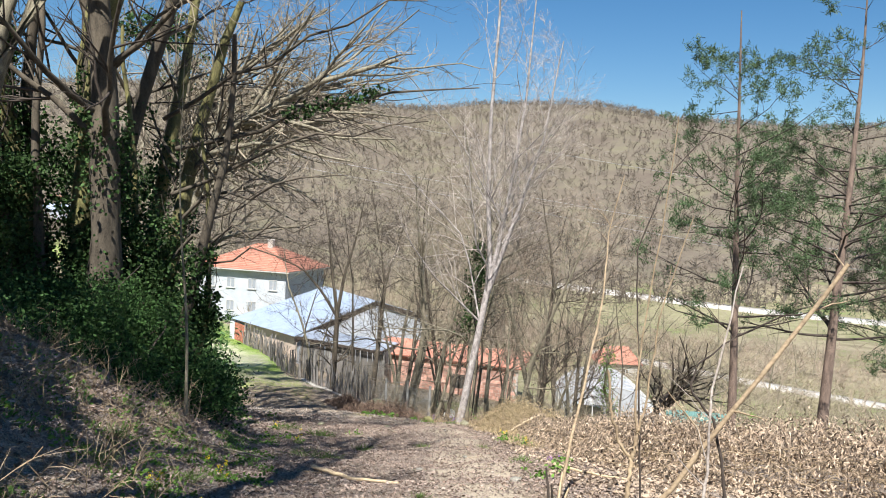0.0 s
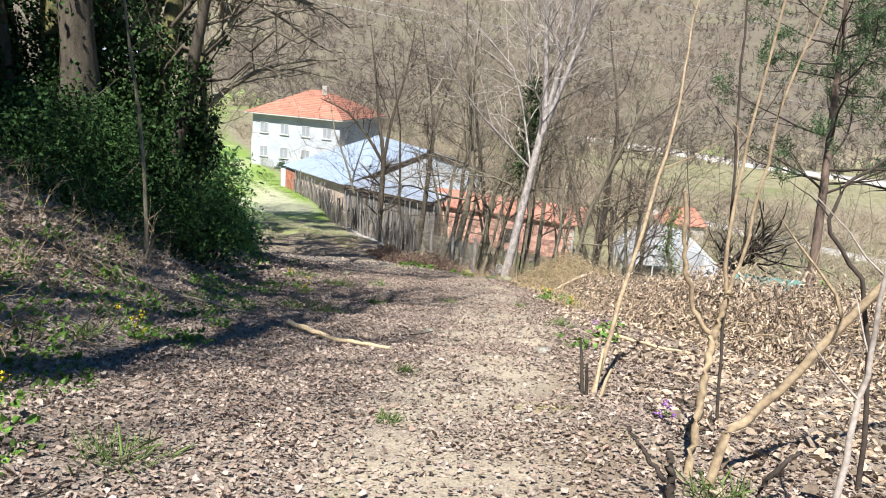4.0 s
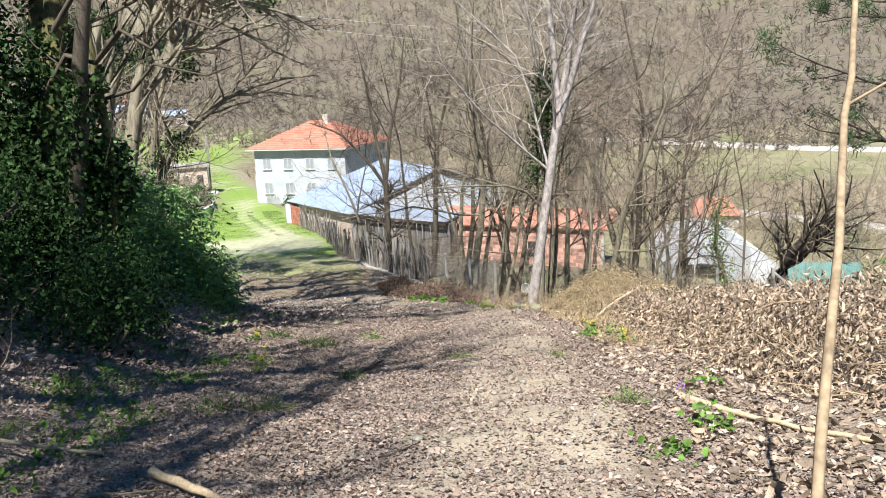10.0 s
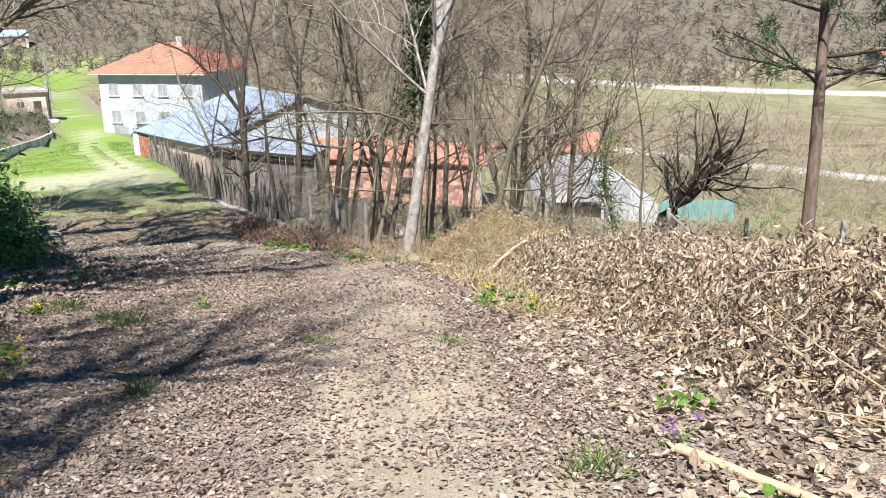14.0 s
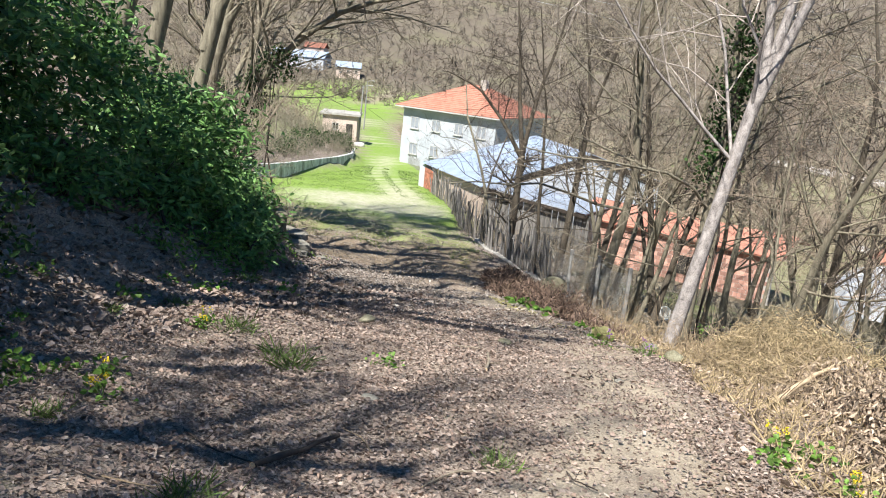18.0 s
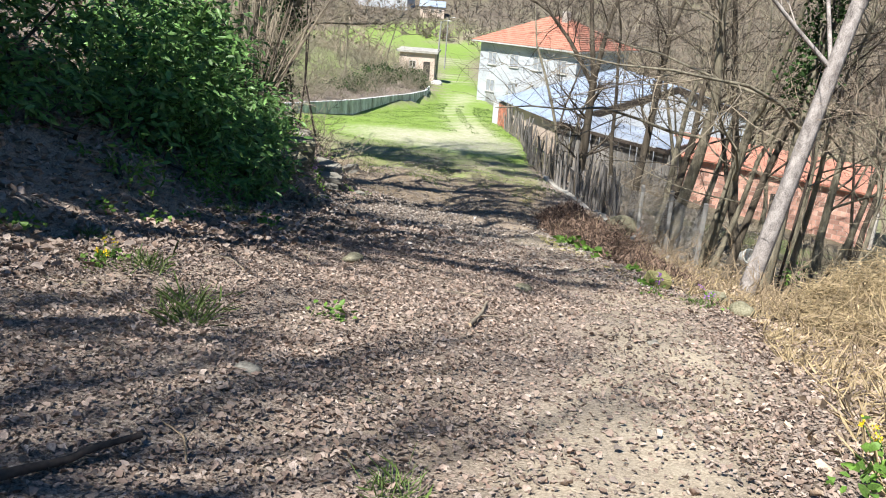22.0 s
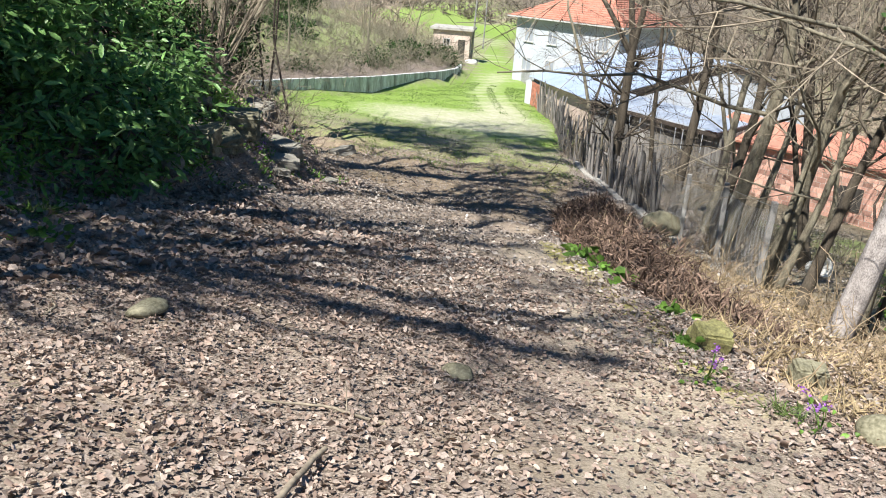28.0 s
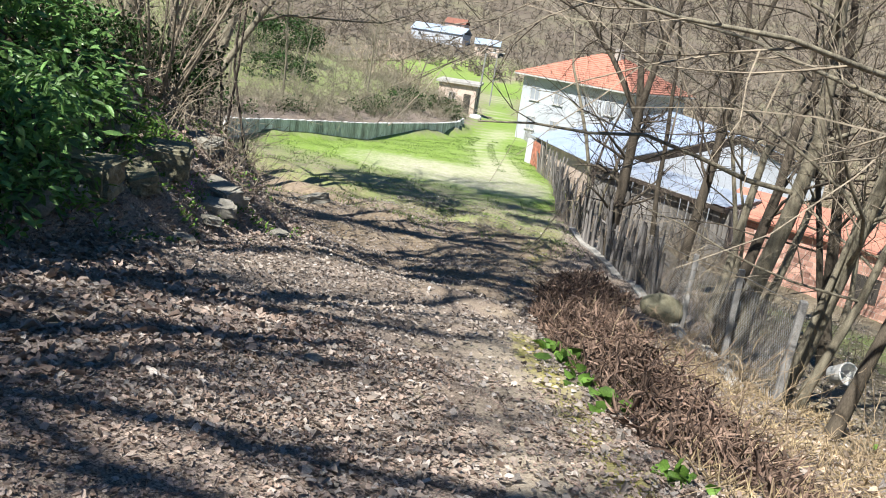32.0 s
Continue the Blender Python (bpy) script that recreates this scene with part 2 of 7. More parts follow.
WIRE = material("galvanised_wire", (0.42, 0.43, 0.44), (0.28, 0.28, 0.29), 0.5, 5, 0, 30, metal=0.7)
ROOF_METAL = material("sheet_roof", (0.4, 0.48, 0.6), (0.27, 0.33, 0.43), 0.4, 0.8, 0.05, 8, metal=0.2, vary=0.12, spec=0.5)
ROOF_DARK = material("dull_sheet_roof", (0.4, 0.45, 0.53), (0.24, 0.27, 0.32), 0.5, 0.9, 0.05, 9, metal=0.3, vary=0.2)
TILE = material("red_roof_tile", (0.34, 0.15, 0.105), (0.22, 0.095, 0.068), 0.8, 1.5, 0.2, 14, obj_random=True)
BRICK = material("red_brick", (0.45, 0.18, 0.12), (0.28, 0.1, 0.07), 0.9, 2, 0.2, 20, obj_random=True)
BLOCK = material("orange_hollow_brick", (0.52, 0.31, 0.25), (0.4, 0.22, 0.17), 0.9, 2, 0.2, 20, obj_random=True)
MORTAR = material("mortar", (0.45, 0.42, 0.38), (0.3, 0.28, 0.25), 0.95, 3, 0.3, 30)
PLASTER = material("white_plaster", (0.47, 0.5, 0.54), (0.34, 0.365, 0.4), 0.9, 0.7, 0.1, 12, vary=0.08)
PLASTER_PINK = material("pink_plaster", (0.62, 0.5, 0.43), (0.45, 0.36, 0.31), 0.9, 0.9, 0.15, 12, vary=0.1)
FRAME = material("window_frame", (0.5, 0.5, 0.49), (0.4, 0.4, 0.39), 0.5, 2, 0, 20, vary=0.05)
CURTAIN = material("curtained_glass", (0.3, 0.325, 0.36), (0.22, 0.24, 0.27), 0.2, 1.5, 0, 10, vary=0.15, spec=0.5)
PANE = material("window_glass", (0.03, 0.035, 0.04), (0.02, 0.022, 0.026), 0.08, 1, 0, 10, vary=0.1, spec=0.6)
FILM = material("greenhouse_film", (0.6, 0.63, 0.67), (0.42, 0.44, 0.48), 0.35, 1.2, 0.2, 8, thin=0.35, vary=0.1, spec=0.5)
TEAL = material("teal_sheet", (0.17, 0.32, 0.31), (0.1, 0.2, 0.19), 0.6, 2, 0.1, 14)
WHITE_PLASTIC = material("white_plastic", (0.75, 0.75, 0.73), (0.55, 0.55, 0.52), 0.4, 6, 0.05, 30, vary=0.08)
DARK_IN = material("dark_gap", (0.05, 0.045, 0.04), (0.03, 0.028, 0.025), 0.9, 2, 0, 20)
LOG = material("bare_log", (0.55, 0.44, 0.29), (0.34, 0.25, 0.16), 0.8, 6, 0.3, 60, (8, 1, 8))


def ground_material():
    m = bpy.data.materials.new("ground")
    m.use_nodes = True
    n, k = m.node_tree.nodes, m.node_tree.links
    b = n["Principled BSDF"]
    b.inputs["Roughness"].default_value, b.inputs["Specular IOR Level"].default_value = 0.95, 0.15
    geo = n.new("ShaderNodeNewGeometry")

    def grain(scale, detail=6, rough=0.6):
        t = n.new("ShaderNodeTexNoise")
        t.inputs["Scale"].default_value, t.inputs["Detail"].default_value, t.inputs["Roughness"].default_value = scale, detail, rough
        k.new(geo.outputs["Position"], t.inputs["Vector"])
        return t.outputs[0]

    def ramp(value, *stops):
        r = n.new("ShaderNodeValToRGB")
        while len(r.color_ramp.elements) < len(stops):
            r.color_ramp.elements.new(0.5)
        for e, (p, c) in zip(r.color_ramp.elements, stops):
            e.position, e.color = p, (*c, 1)
        k.new(value, r.inputs[0])
        return r.outputs[0]

    def mix(f, a, c):
        x = n.new("ShaderNodeMix")
        x.data_type = "RGBA"
        k.new(f, x.inputs["Factor"]), k.new(a, x.inputs["A"]), k.new(c, x.inputs["B"])
        return x.outputs["Result"]

    def zone(name, scale, soft=0.35):
        """A zone of the sheet with a ragged edge."""
        a = n.new("ShaderNodeAttribute")
        a.attribute_name = name
        g = n.new("ShaderNodeMath")
        g.operation = "MULTIPLY_ADD"
        g.inputs[1].default_value = 1.2
        g.inputs[2].default_value = -0.6
        k.new(grain(scale, 5, 0.7), g.inputs[0])
        s = n.new("ShaderNodeMath")
        s.operation = "ADD"
        k.new(a.outputs["Fac"], s.inputs[0]), k.new(g.outputs[0], s.inputs[1])
        r = n.new("ShaderNodeMapRange")
        r.inputs[1].default_value, r.inputs[2].default_value = 0.5 - soft / 2, 0.5 + soft / 2
        k.new(s.outputs[0], r.inputs[0])
        return r.outputs[0]

    fine, mid, coarse, broad = grain(55), grain(9), grain(1.3), grain(0.035, 9, 0.75)
    litter = ramp(fine, (0.36, (0.08, 0.062, 0.05)), (0.5, (0.24, 0.195, 0.16)), (0.64, (0.42, 0.35, 0.29)))
    soil = ramp(mid, (0.3, (0.13, 0.1, 0.07)), (0.7, (0.33, 0.26, 0.18)))
    sand = ramp(fine, (0.3, (0.25, 0.205, 0.15)), (0.52, (0.38, 0.325, 0.25)), (0.7, (0.48, 0.415, 0.325)))
    green = ramp(mid, (0.3, (0.11, 0.185, 0.035)), (0.52, (0.19, 0.29, 0.055)), (0.75, (0.3, 0.36, 0.12)))
    track = ramp(mid, (0.3, (0.38, 0.34, 0.27)), (0.7, (0.56, 0.51, 0.43)))
    field = ramp(broad, (0.38, (0.12, 0.1, 0.07)), (0.48, (0.25, 0.215, 0.15)), (0.56, (0.16, 0.135, 0.095)), (0.64, (0.15, 0.185, 0.07)))
    woods = ramp(broad, (0.34, (0.105, 0.085, 0.07)), (0.5, (0.135, 0.115, 0.09)), (0.66, (0.15, 0.14, 0.09)))
    moss = ramp(mid, (0.3, (0.2, 0.19, 0.05)), (0.7, (0.42, 0.38, 0.12)))
    c = mix(zone("zone_soil", 0.8), litter, soil)
    c = mix(zone("zone_sand", 1.1), c, sand)
    c = mix(zone("zone_moss", 2.2), c, moss)
    c = mix(zone("zone_field", 0.25), c, field)
    c = mix(zone("zone_grass", 1.4, 0.7), c, green)
    c = mix(zone("zone_track", 1.6, 0.9), c, track)
    c = mix(zone("zone_woods", 0.02), c, woods)
    k.new(c, b.inputs["Base Color"])
    add = n.new("ShaderNodeMath")
    add.operation = "ADD"
    k.new(fine, add.inputs[0]), k.new(mid, add.inputs[1])
    bp = n.new("ShaderNodeBump")
    bp.inputs["Strength"].default_value, bp.inputs["Distance"].default_value = 0.45, 0.04
    k.new(add.outputs[0], bp.inputs["Height"]), k.new(bp.outputs[0], b.inputs["Normal"])
    return m


ROAD = material("dusty_road", (0.42, 0.4, 0.375), (0.3, 0.285, 0.26), 0.95, 0.5, 0.2, 6, vary=0.15)
GROUND = ground_material()


# ---- building blocks ----
def mesh_of(name, verts, quads, mat):
    me = bpy.data.meshes.new(name)
    verts, quads = np.asarray(verts, np.float32), np.asarray(quads, np.int32)
    me.vertices.add(len(verts))
    me.vertices.foreach_set("co", verts.ravel())
    me.loops.add(quads.size)
    me.loops.foreach_set("vertex_index", quads.ravel())
    me.polygons.add(len(quads))
    me.polygons.foreach_set("loop_start", np.arange(0, quads.size, 4, dtype=np.int32))
    me.materials.append(mat)
    me.update(calc_edges=True)
    return me


def thing(name, place, label, category, group="", kind=""):
    ob = tagged(new(name), label, category, group, kind)
    ob.location = place
    ob.empty_display_size = 0.2
    return ob


def put_mesh(name, verts, quads, mat, parent=None, label="", smooth_shade=False):
    """Vertices in world places; under a parent they are moved into its own frame."""
    verts = np.asarray(verts, float)
    if parent is not None:
        top = parent
        while top is not None:
            verts = verts - np.array(top.location)
            top = top.parent
    me = mesh_of(name, verts, quads, mat)
    if smooth_shade:
        me.polygons.foreach_set("use_smooth", np.ones(len(me.polygons), bool))
    ob = new(name, me)
    ob.parent = parent
    return tagged(ob, label)


def part(name, bm, mat, parent, label="", smooth_shade=False):
    me = bpy.data.meshes.new(name)
    bm.to_mesh(me)
    bm.free()
    me.materials.append(mat)
    if smooth_shade:
        me.polygons.foreach_set("use_smooth", np.ones(len(me.polygons), bool))
    ob = new(name, me)
    ob.parent = parent
    return tagged(ob, label)


def box(bm, x0, x1, y0, y1, z0, z1, m=None, bevel=0.0):
    made = bmesh.ops.create_cube(bm, size=1, matrix=Matrix.Translation(((x0 + x1) / 2, (y0 + y1) / 2, (z0 + z1) / 2)) @ Matrix.Diagonal((x1 - x0, y1 - y0, z1 - z0, 1)))
    if bevel:
        bmesh.ops.bevel(bm, geom=[e for e in bm.edges if e.verts[0] in made["verts"]], offset=bevel, segments=1, affect="EDGES")
    if m is not None:
        bmesh.ops.transform(bm, matrix=m, verts=made["verts"] if not bevel else bm.verts)
    return bm


def slab(name, corners, thick, mat, parent, label=""):
    """A flat plate through four corners (in the parent's frame), thick along its normal, downwards."""
    c = [Vector(p) for p in corners]
    nrm = (c[1] - c[0]).cross(c[3] - c[0]).normalized()
    if nrm.z < 0:
        nrm = -nrm
    bm = bmesh.new()
    top = [bm.verts.new(p) for p in c]
    low = [bm.verts.new(p - nrm * thick) for p in c]
    bm.faces.new(top), bm.faces.new(low[::-1])
    for i in range(4):
        j = (i + 1) % 4
        bm.faces.new((top[i], low[i], low[j], top[j]))
    bmesh.ops.recalc_face_normals(bm, faces=bm.faces)
    return part(name, bm, mat, parent, label)


def tubes(P, R, k):
    """Tapered tubes along M lines of n points: vertices and quads."""
    P, R = np.asarray(P, float), np.asarray(R, float)
    M, n, _ = P.shape
    T = np.gradient(P, axis=1)
    T /= np.linalg.norm(T, axis=2, keepdims=True) + 1e-9
    ref = np.where(np.abs(T[..., 2:3]) > 0.9, np.array([1.0, 0, 0]), np.array([0, 0, 1.0]))
    A = np.cross(T, ref)
    A /= np.linalg.norm(A, axis=2, keepdims=True) + 1e-9
    B = np.cross(T, A)
    ang = np.arange(k) * 2 * math.pi / k
    ring = A[:, :, None] * np.cos(ang)[:, None] + B[:, :, None] * np.sin(ang)[:, None]
    V = (P[:, :, None] + ring * R[:, :, None, None]).reshape(-1, 3)
    i = np.arange(n - 1)[:, None] * k
    j = np.arange(k)
    q = np.stack([i + j, i + (j + 1) % k, i + k + (j + 1) % k, i + k + j], -1).reshape(-1, 4)
    Q = (q[None] + (np.arange(M) * n * k)[:, None, None]).reshape(-1, 4)
    return V, Q


def ribbons(P, R, rng):
    """The thinnest twigs: bent blades along M lines."""
    M, n, _ = P.shape
    T = P[:, -1] - P[:, 0]
    S = np.cross(T, rng.normal(size=T.shape))
    S /= np.linalg.norm(S, axis=1, keepdims=True) + 1e-9
    V = np.stack([P + S[:, None] * R[..., None], P - S[:, None] * R[..., None]], 2).reshape(-1, 3)
    i = np.arange(n - 1) * 2
    q = np.stack([i, i + 1, i + 3, i + 2], -1)
    return V, (q[None] + (np.arange(M) * 2 * n)[:, None, None]).reshape(-1, 4)


def joined(parts):
    V, Q, o = [], [], 0
    for v, q in parts:
        V.append(v), Q.append(q + o)
        o += len(v)
    return np.concatenate(V), np.concatenate(Q)


def leaves(C, D, L, W, rng, curl=0.25, level=0.0):
    """Folded leaf blades: each starts at C and runs along D, L long and W wide."""
    N = len(C)
    D = D / (np.linalg.norm(D, axis=1, keepdims=True) + 1e-9)
    S = np.cross(D, rng.normal(size=(N, 3)) + np.array([0, -0.5 * level, level]))
    S /= np.linalg.norm(S, axis=1, keepdims=True) + 1e-9
    U = np.cross(S, D)
    L, W = np.broadcast_to(L, (N,))[:, None], np.broadcast_to(W, (N,))[:, None]
    f = curl * W * rng.uniform(0.2, 1.6, (N, 1))
    bend = curl * L * rng.uniform(-0.6, 0.6, (N, 1))
    v = np.stack([C, C + D * L * 0.3 + S * W * 0.5 + U * f, C + D * L * 0.7 + S * W * 0.42 + U * (f + bend * 0.4), C + D * L + U * bend,
                  C + D * L * 0.7 - S * W * 0.42 + U * (f + bend * 0.4), C + D * L * 0.3 - S * W * 0.5 + U * f], 1).reshape(-1, 3)
    q = np.array([[0, 1, 2, 3], [3, 4, 5, 0]])
    return v, (q[None] + (np.arange(N) * 6)[:, None, None]).reshape(-1, 4)


def offshoots(P, R, each, rng, u=(0.3, 1.0), angle=(30, 60), length=(0.3, 0.5), n=5, thin=0.55, up=0.15, wobble=0.12, base_len=None, droop=0.0):
    """Side shoots from each of M lines: new lines and radii."""
    M, m, _ = P.shape
    par = np.repeat(np.arange(M), each)
    N = len(par)
    t = rng.uniform(u[0], u[1], N) * (m - 1.001)
    i = t.astype(int)
    f = (t - i)[:, None]
    start = P[par, i] * (1 - f) + P[par, i + 1] * f
    rad = R[par, i] * (1 - f[:, 0]) + R[par, i + 1] * f[:, 0]
    T = P[par, i + 1] - P[par, i]
    T /= np.linalg.norm(T, axis=1, keepdims=True) + 1e-9
    side = np.cross(T, rng.normal(size=(N, 3)))
    side /= np.linalg.norm(side, axis=1, keepdims=True) + 1e-9
    a = np.radians(rng.uniform(angle[0], angle[1], N))[:, None]
    D = T * np.cos(a) + side * np.sin(a) + np.array([0, 0, up])
    D /= np.linalg.norm(D, axis=1, keepdims=True)
    whole = np.linalg.norm(np.diff(P, axis=1), axis=2).sum(1)[par] if base_len is None else np.full(N, base_len)
    Ln = whole * rng.uniform(length[0], length[1], N) * (1.15 - 0.55 * t / (m - 1))
    pts = [start]
    for _ in range(n - 1):
        D = D + rng.normal(size=(N, 3)) * wobble + np.array([0, 0, up * 0.4 - droop])
        D /= np.linalg.norm(D, axis=1, keepdims=True)
        pts.append(pts[-1] + D * (Ln / (n - 1))[:, None])
    r0 = np.maximum(np.minimum(rad * thin, 0.03 * Ln + 0.004), 0.0035)
    return np.stack(pts, 1), r0[:, None] * np.linspace(1, 0.3, n)[None]


def stem(base, lean, height, rng, n=9, wobble=0.05, bow=0.0):
    """One trunk line."""
    D = np.array([lean[0], lean[1], 1.0])
    D /= np.linalg.norm(D)
    pts = [np.array(base, float) - np.array([0, 0, 0.25])]
    for _ in range(n - 1):
        D = D + rng.normal(size=3) * wobble + np.array([0, 0, bow])
        D /= np.linalg.norm(D)
        pts.append(pts[-1] + D * (height + 0.25) / (n - 1))
    return np.array(pts)[None]


def bare_tree(x, y, height, radius, seed, lean=(0, 0), limbs=16, boughs=7, twigs=6, bark=None, twig=None, label="", crown=0.3, group="bare trees along the fence",
              stems=1, spread=0.25, limb_len=(0.26, 0.48), limb_angle=(30, 68), up=0.12, droop=0.0, name="bare_tree", category="tree", wobble=0.05, lines=None, limb_thin=0.45):
    """A leafless tree: tapered trunk, single limbs and fine twigs. lines: own trunk lines with their radii."""
    rng = np.random.RandomState(seed)
    bark, twig = bark or BARK, twig or TWIG
    base = on_ground(x, y)
    ob = thing(name, base, label or "slender leafless tree with grey-brown bark and fine twigs", category, group)
    P, R = [], []
    for s in range(stems if lines is None else 0):
        a = rng.uniform(0, 6.28)
        sp = 0 if stems == 1 else spread * rng.uniform(0.4, 1.2)
        h = height * (1 if s == 0 else rng.uniform(0.6, 1.0))
        p = stem((base[0] + 0.5 * sp * math.cos(a), base[1] + 0.5 * sp * math.sin(a), base[2]), (lean[0] + sp * math.cos(a), lean[1] + sp * math.sin(a)), h, rng, wobble=wobble)
        P.append(p)
        r = radius * (1 if s == 0 else rng.uniform(0.6, 0.9)) * np.linspace(1, 0.14, 9)
        r[0] *= 1.35
        R.append(r[None])
    for pts, r0, r1 in lines or ():
        t = np.linspace(0, len(pts) - 1, 9)
        q = np.stack([np.interp(t, np.arange(len(pts)), [v[k] for v in pts]) for k in range(3)], 1) + np.array(base) * (1, 1, 1)
        P.append(q[None])
        R.append(np.linspace(r0, r1, 9)[None])
    for p, r in zip(P, R):
        put_mesh("trunk" if len(P) < 4 else "stem", *tubes(p, r, 8), bark, ob, smooth_shade=True)
    P, R = np.concatenate(P), np.concatenate(R)
    P1, R1 = offshoots(P, R, max(2, limbs // len(P)), rng, (crown, 0.98), limb_angle, limb_len, 7, limb_thin, up, 0.16, droop=droop)
    for k in range(len(P1)):
        put_mesh("limb", *tubes(P1[k:k + 1], R1[k:k + 1], 5), bark, ob, smooth_shade=True)
    P2, R2 = offshoots(P1, R1, boughs, rng, (0.15, 1.0), (25, 65), (0.3, 0.6), 5, 0.55, up * 0.6, 0.2, droop=droop)
    P3, R3 = offshoots(P2, R2, twigs, rng, (0.15, 1.0), (25, 65), (0.4, 0.8), 4, 0.6, up * 0.5, 0.22, droop=droop)
    tagged(put_mesh("crown", *joined([tubes(P2, R2, 3), ribbons(P3, np.maximum(R3 * 1.2, 0.003), rng)]), twig, ob), kind="stuff")
    return ob


# ---- the ground: one sheet to the horizon ----
def spaced(a, b, fine, lo, hi, grow=1.07):
    """Grid lines: even between a and b, widening out to lo and hi."""
    mid = list(np.arange(a, b, fine))
    up, step = [mid[-1]], fine
    while up[-1] < hi:
        step *= grow
        up.append(up[-1] + step)
    down, step = [mid[0]], fine
    while down[-1] > lo:
        step *= grow
        down.append(down[-1] - step)
    return np.array(down[:0:-1] + mid + up[1:])


def build_ground():
    xs, ys = spaced(-13, 5, 0.13, -2200, 2200), spaced(1, 46, 0.13, -400, 2600)
    X, Y = np.meshgrid(xs, ys)
    Z = ground_z(X, Y)
    nx, ny = len(xs), len(ys)
    i, j = np.meshgrid(np.arange(nx - 1), np.arange(ny - 1))
    a = (j * nx + i).ravel()
    ob = put_mesh("ground", np.stack([X.ravel(), Y.ravel(), Z.ravel()], 1), np.stack([a, a + 1, a + nx + 1, a + nx], 1), GROUND, smooth_shade=True)
    tagged(ob, "sloping ground with leaf litter, bare soil, grass and fields", "ground", kind="structure")
    x, y = X.ravel(), Y.ravel()
    right, left = np.interp(y, EDGE_R_Y, EDGE_R_X), np.interp(y, TOE_Y, TOE_X)
    dr, dl = x - right, left - x
    lane = smooth(dr, 0.5, -0.3) * smooth(dl, 0.5, -0.5)
    zones = {}
    zones["zone_soil"] = lane * (0.3 + 0.3 * smooth(y, 34, 42)) * smooth(y, 60, 52) + 0.3 * smooth(np.abs(dr - 0.2), 1.2, 0.2) * smooth(y, 30, 20) + 0.25 * smooth(dr, 0.4, 2) * smooth(y, 46, 30)
    strip = np.abs(x - (right - 0.7 - 0.45 * smooth(y, 26, 12)))
    zones["zone_sand"] = smooth(strip, 1.3, 0.3) * 0.6 * smooth(y, 40, 32) + 0.35 * smooth(np.hypot((x - 0.9) / 1.3, (y - 15.5) / 4.5), 1.2, 0.3)
    zones["zone_field"] = smooth(dr, 2.5, 6) * smooth(y, 28, 36) * 0.9 + smooth(dl, 30, 60) * 0.5 * smooth(y, 60, 90)
    zones["zone_grass"] = lane * (0.42 * smooth(y, 47, 52) + 0.5 * smooth(y, 58, 64)) + 0.7 * smooth(dr, 2.6, 0.8) * smooth(dr, -0.8, 0.2) * smooth(y, 58, 64) + smooth(dl, 1, 6) * smooth(y, 56, 66) * 0.52 \
        + 0.33 * smooth(dl, -0.4, 1.5) * smooth(y, 13, 2) + 0.3 * smooth(dr, 7, 20) * smooth(y, 50, 70) * smooth(y, 190, 120) + 0.25 * smooth(y, 200, 260) * smooth(y, 360, 300)
    centre = right - 2.9
    ruts = smooth(np.abs(np.abs(x - centre) - 0.85), 0.65, 0.15)
    turn = np.maximum(smooth(np.hypot((x + 19.0) / 7.5, (y - 65.5) / 5.0), 1.25, 0.5), smooth(np.abs(x - centre), 2.4, 1.2) * smooth(y, 84, 72) * smooth(y, 60, 66))
    zones["zone_track"] = np.maximum(0.52 * ruts * smooth(y, 66, 76) * lane, 0.64 * turn * lane)
    zones["zone_moss"] = 0.55 * smooth(np.abs(dr + 0.35), 0.5, 0.1) * smooth(y, 26, 28) * smooth(y, 36, 34) + 0.4 * smooth(np.abs(dr + 0.9), 0.8, 0.1) * smooth(y, 43, 45) * smooth(y, 52, 49) + 0.5 * smooth(np.hypot(x - 1.1, y - 9.4), 0.6, 0.1)
    zones["zone_woods"] = smooth(y, 300, 380) + smooth(-y, 40, 90) + smooth(-x, 130, 180)
    for key, value in zones.items():
        at = ob.data.attributes.new(key, "FLOAT", "POINT")
        at.data.foreach_set("value", np.clip(value, 0, 1).astype(np.float32))
    return ob


build_ground()


def valley_road(xs, ys, half, label):
    """A pale road laid along the valley floor on a low bed."""
    x = np.arange(xs[0], xs[-1], 4.0)
    y = np.interp(x, xs, ys)
    y = np.convolve(np.pad(y, 4, "edge"), np.ones(9) / 9, "valid")
    d = np.stack([np.gradient(x), np.gradient(y)], 1)
    d /= np.linalg.norm(d, axis=1, keepdims=True)
    side = np.stack([-d[:, 1], d[:, 0]], 1)
    rows = []
    for off, drop in ((-half - 0.6, -2.5), (-half, 0.6), (half, 0.6), (half + 0.6, -2.5)):
        rows.append(np.stack([x + side[:, 0] * off, y + side[:, 1] * off, ground_z(x, y) + drop], 1))
    n = len(x)
    a = np.arange(n - 1)
    q = np.concatenate([np.stack([k * n + a, k * n + a + 1, (k + 1) * n + a + 1, (k + 1) * n + a], 1) for k in range(3)])
    tagged(put_mesh("road", np.concatenate(rows), q, ROAD, smooth_shade=True), label, "road", kind="structure")


valley_road([25, 70, 111, 151, 186, 400], [342, 318, 296, 281, 272, 255], 5.0, "pale dusty road along the valley floor")
valley_road([26, 30, 40, 50, 56, 70, 160], [158, 150, 129, 123, 118, 116, 106], 1.3, "narrow pale track below the gardens")


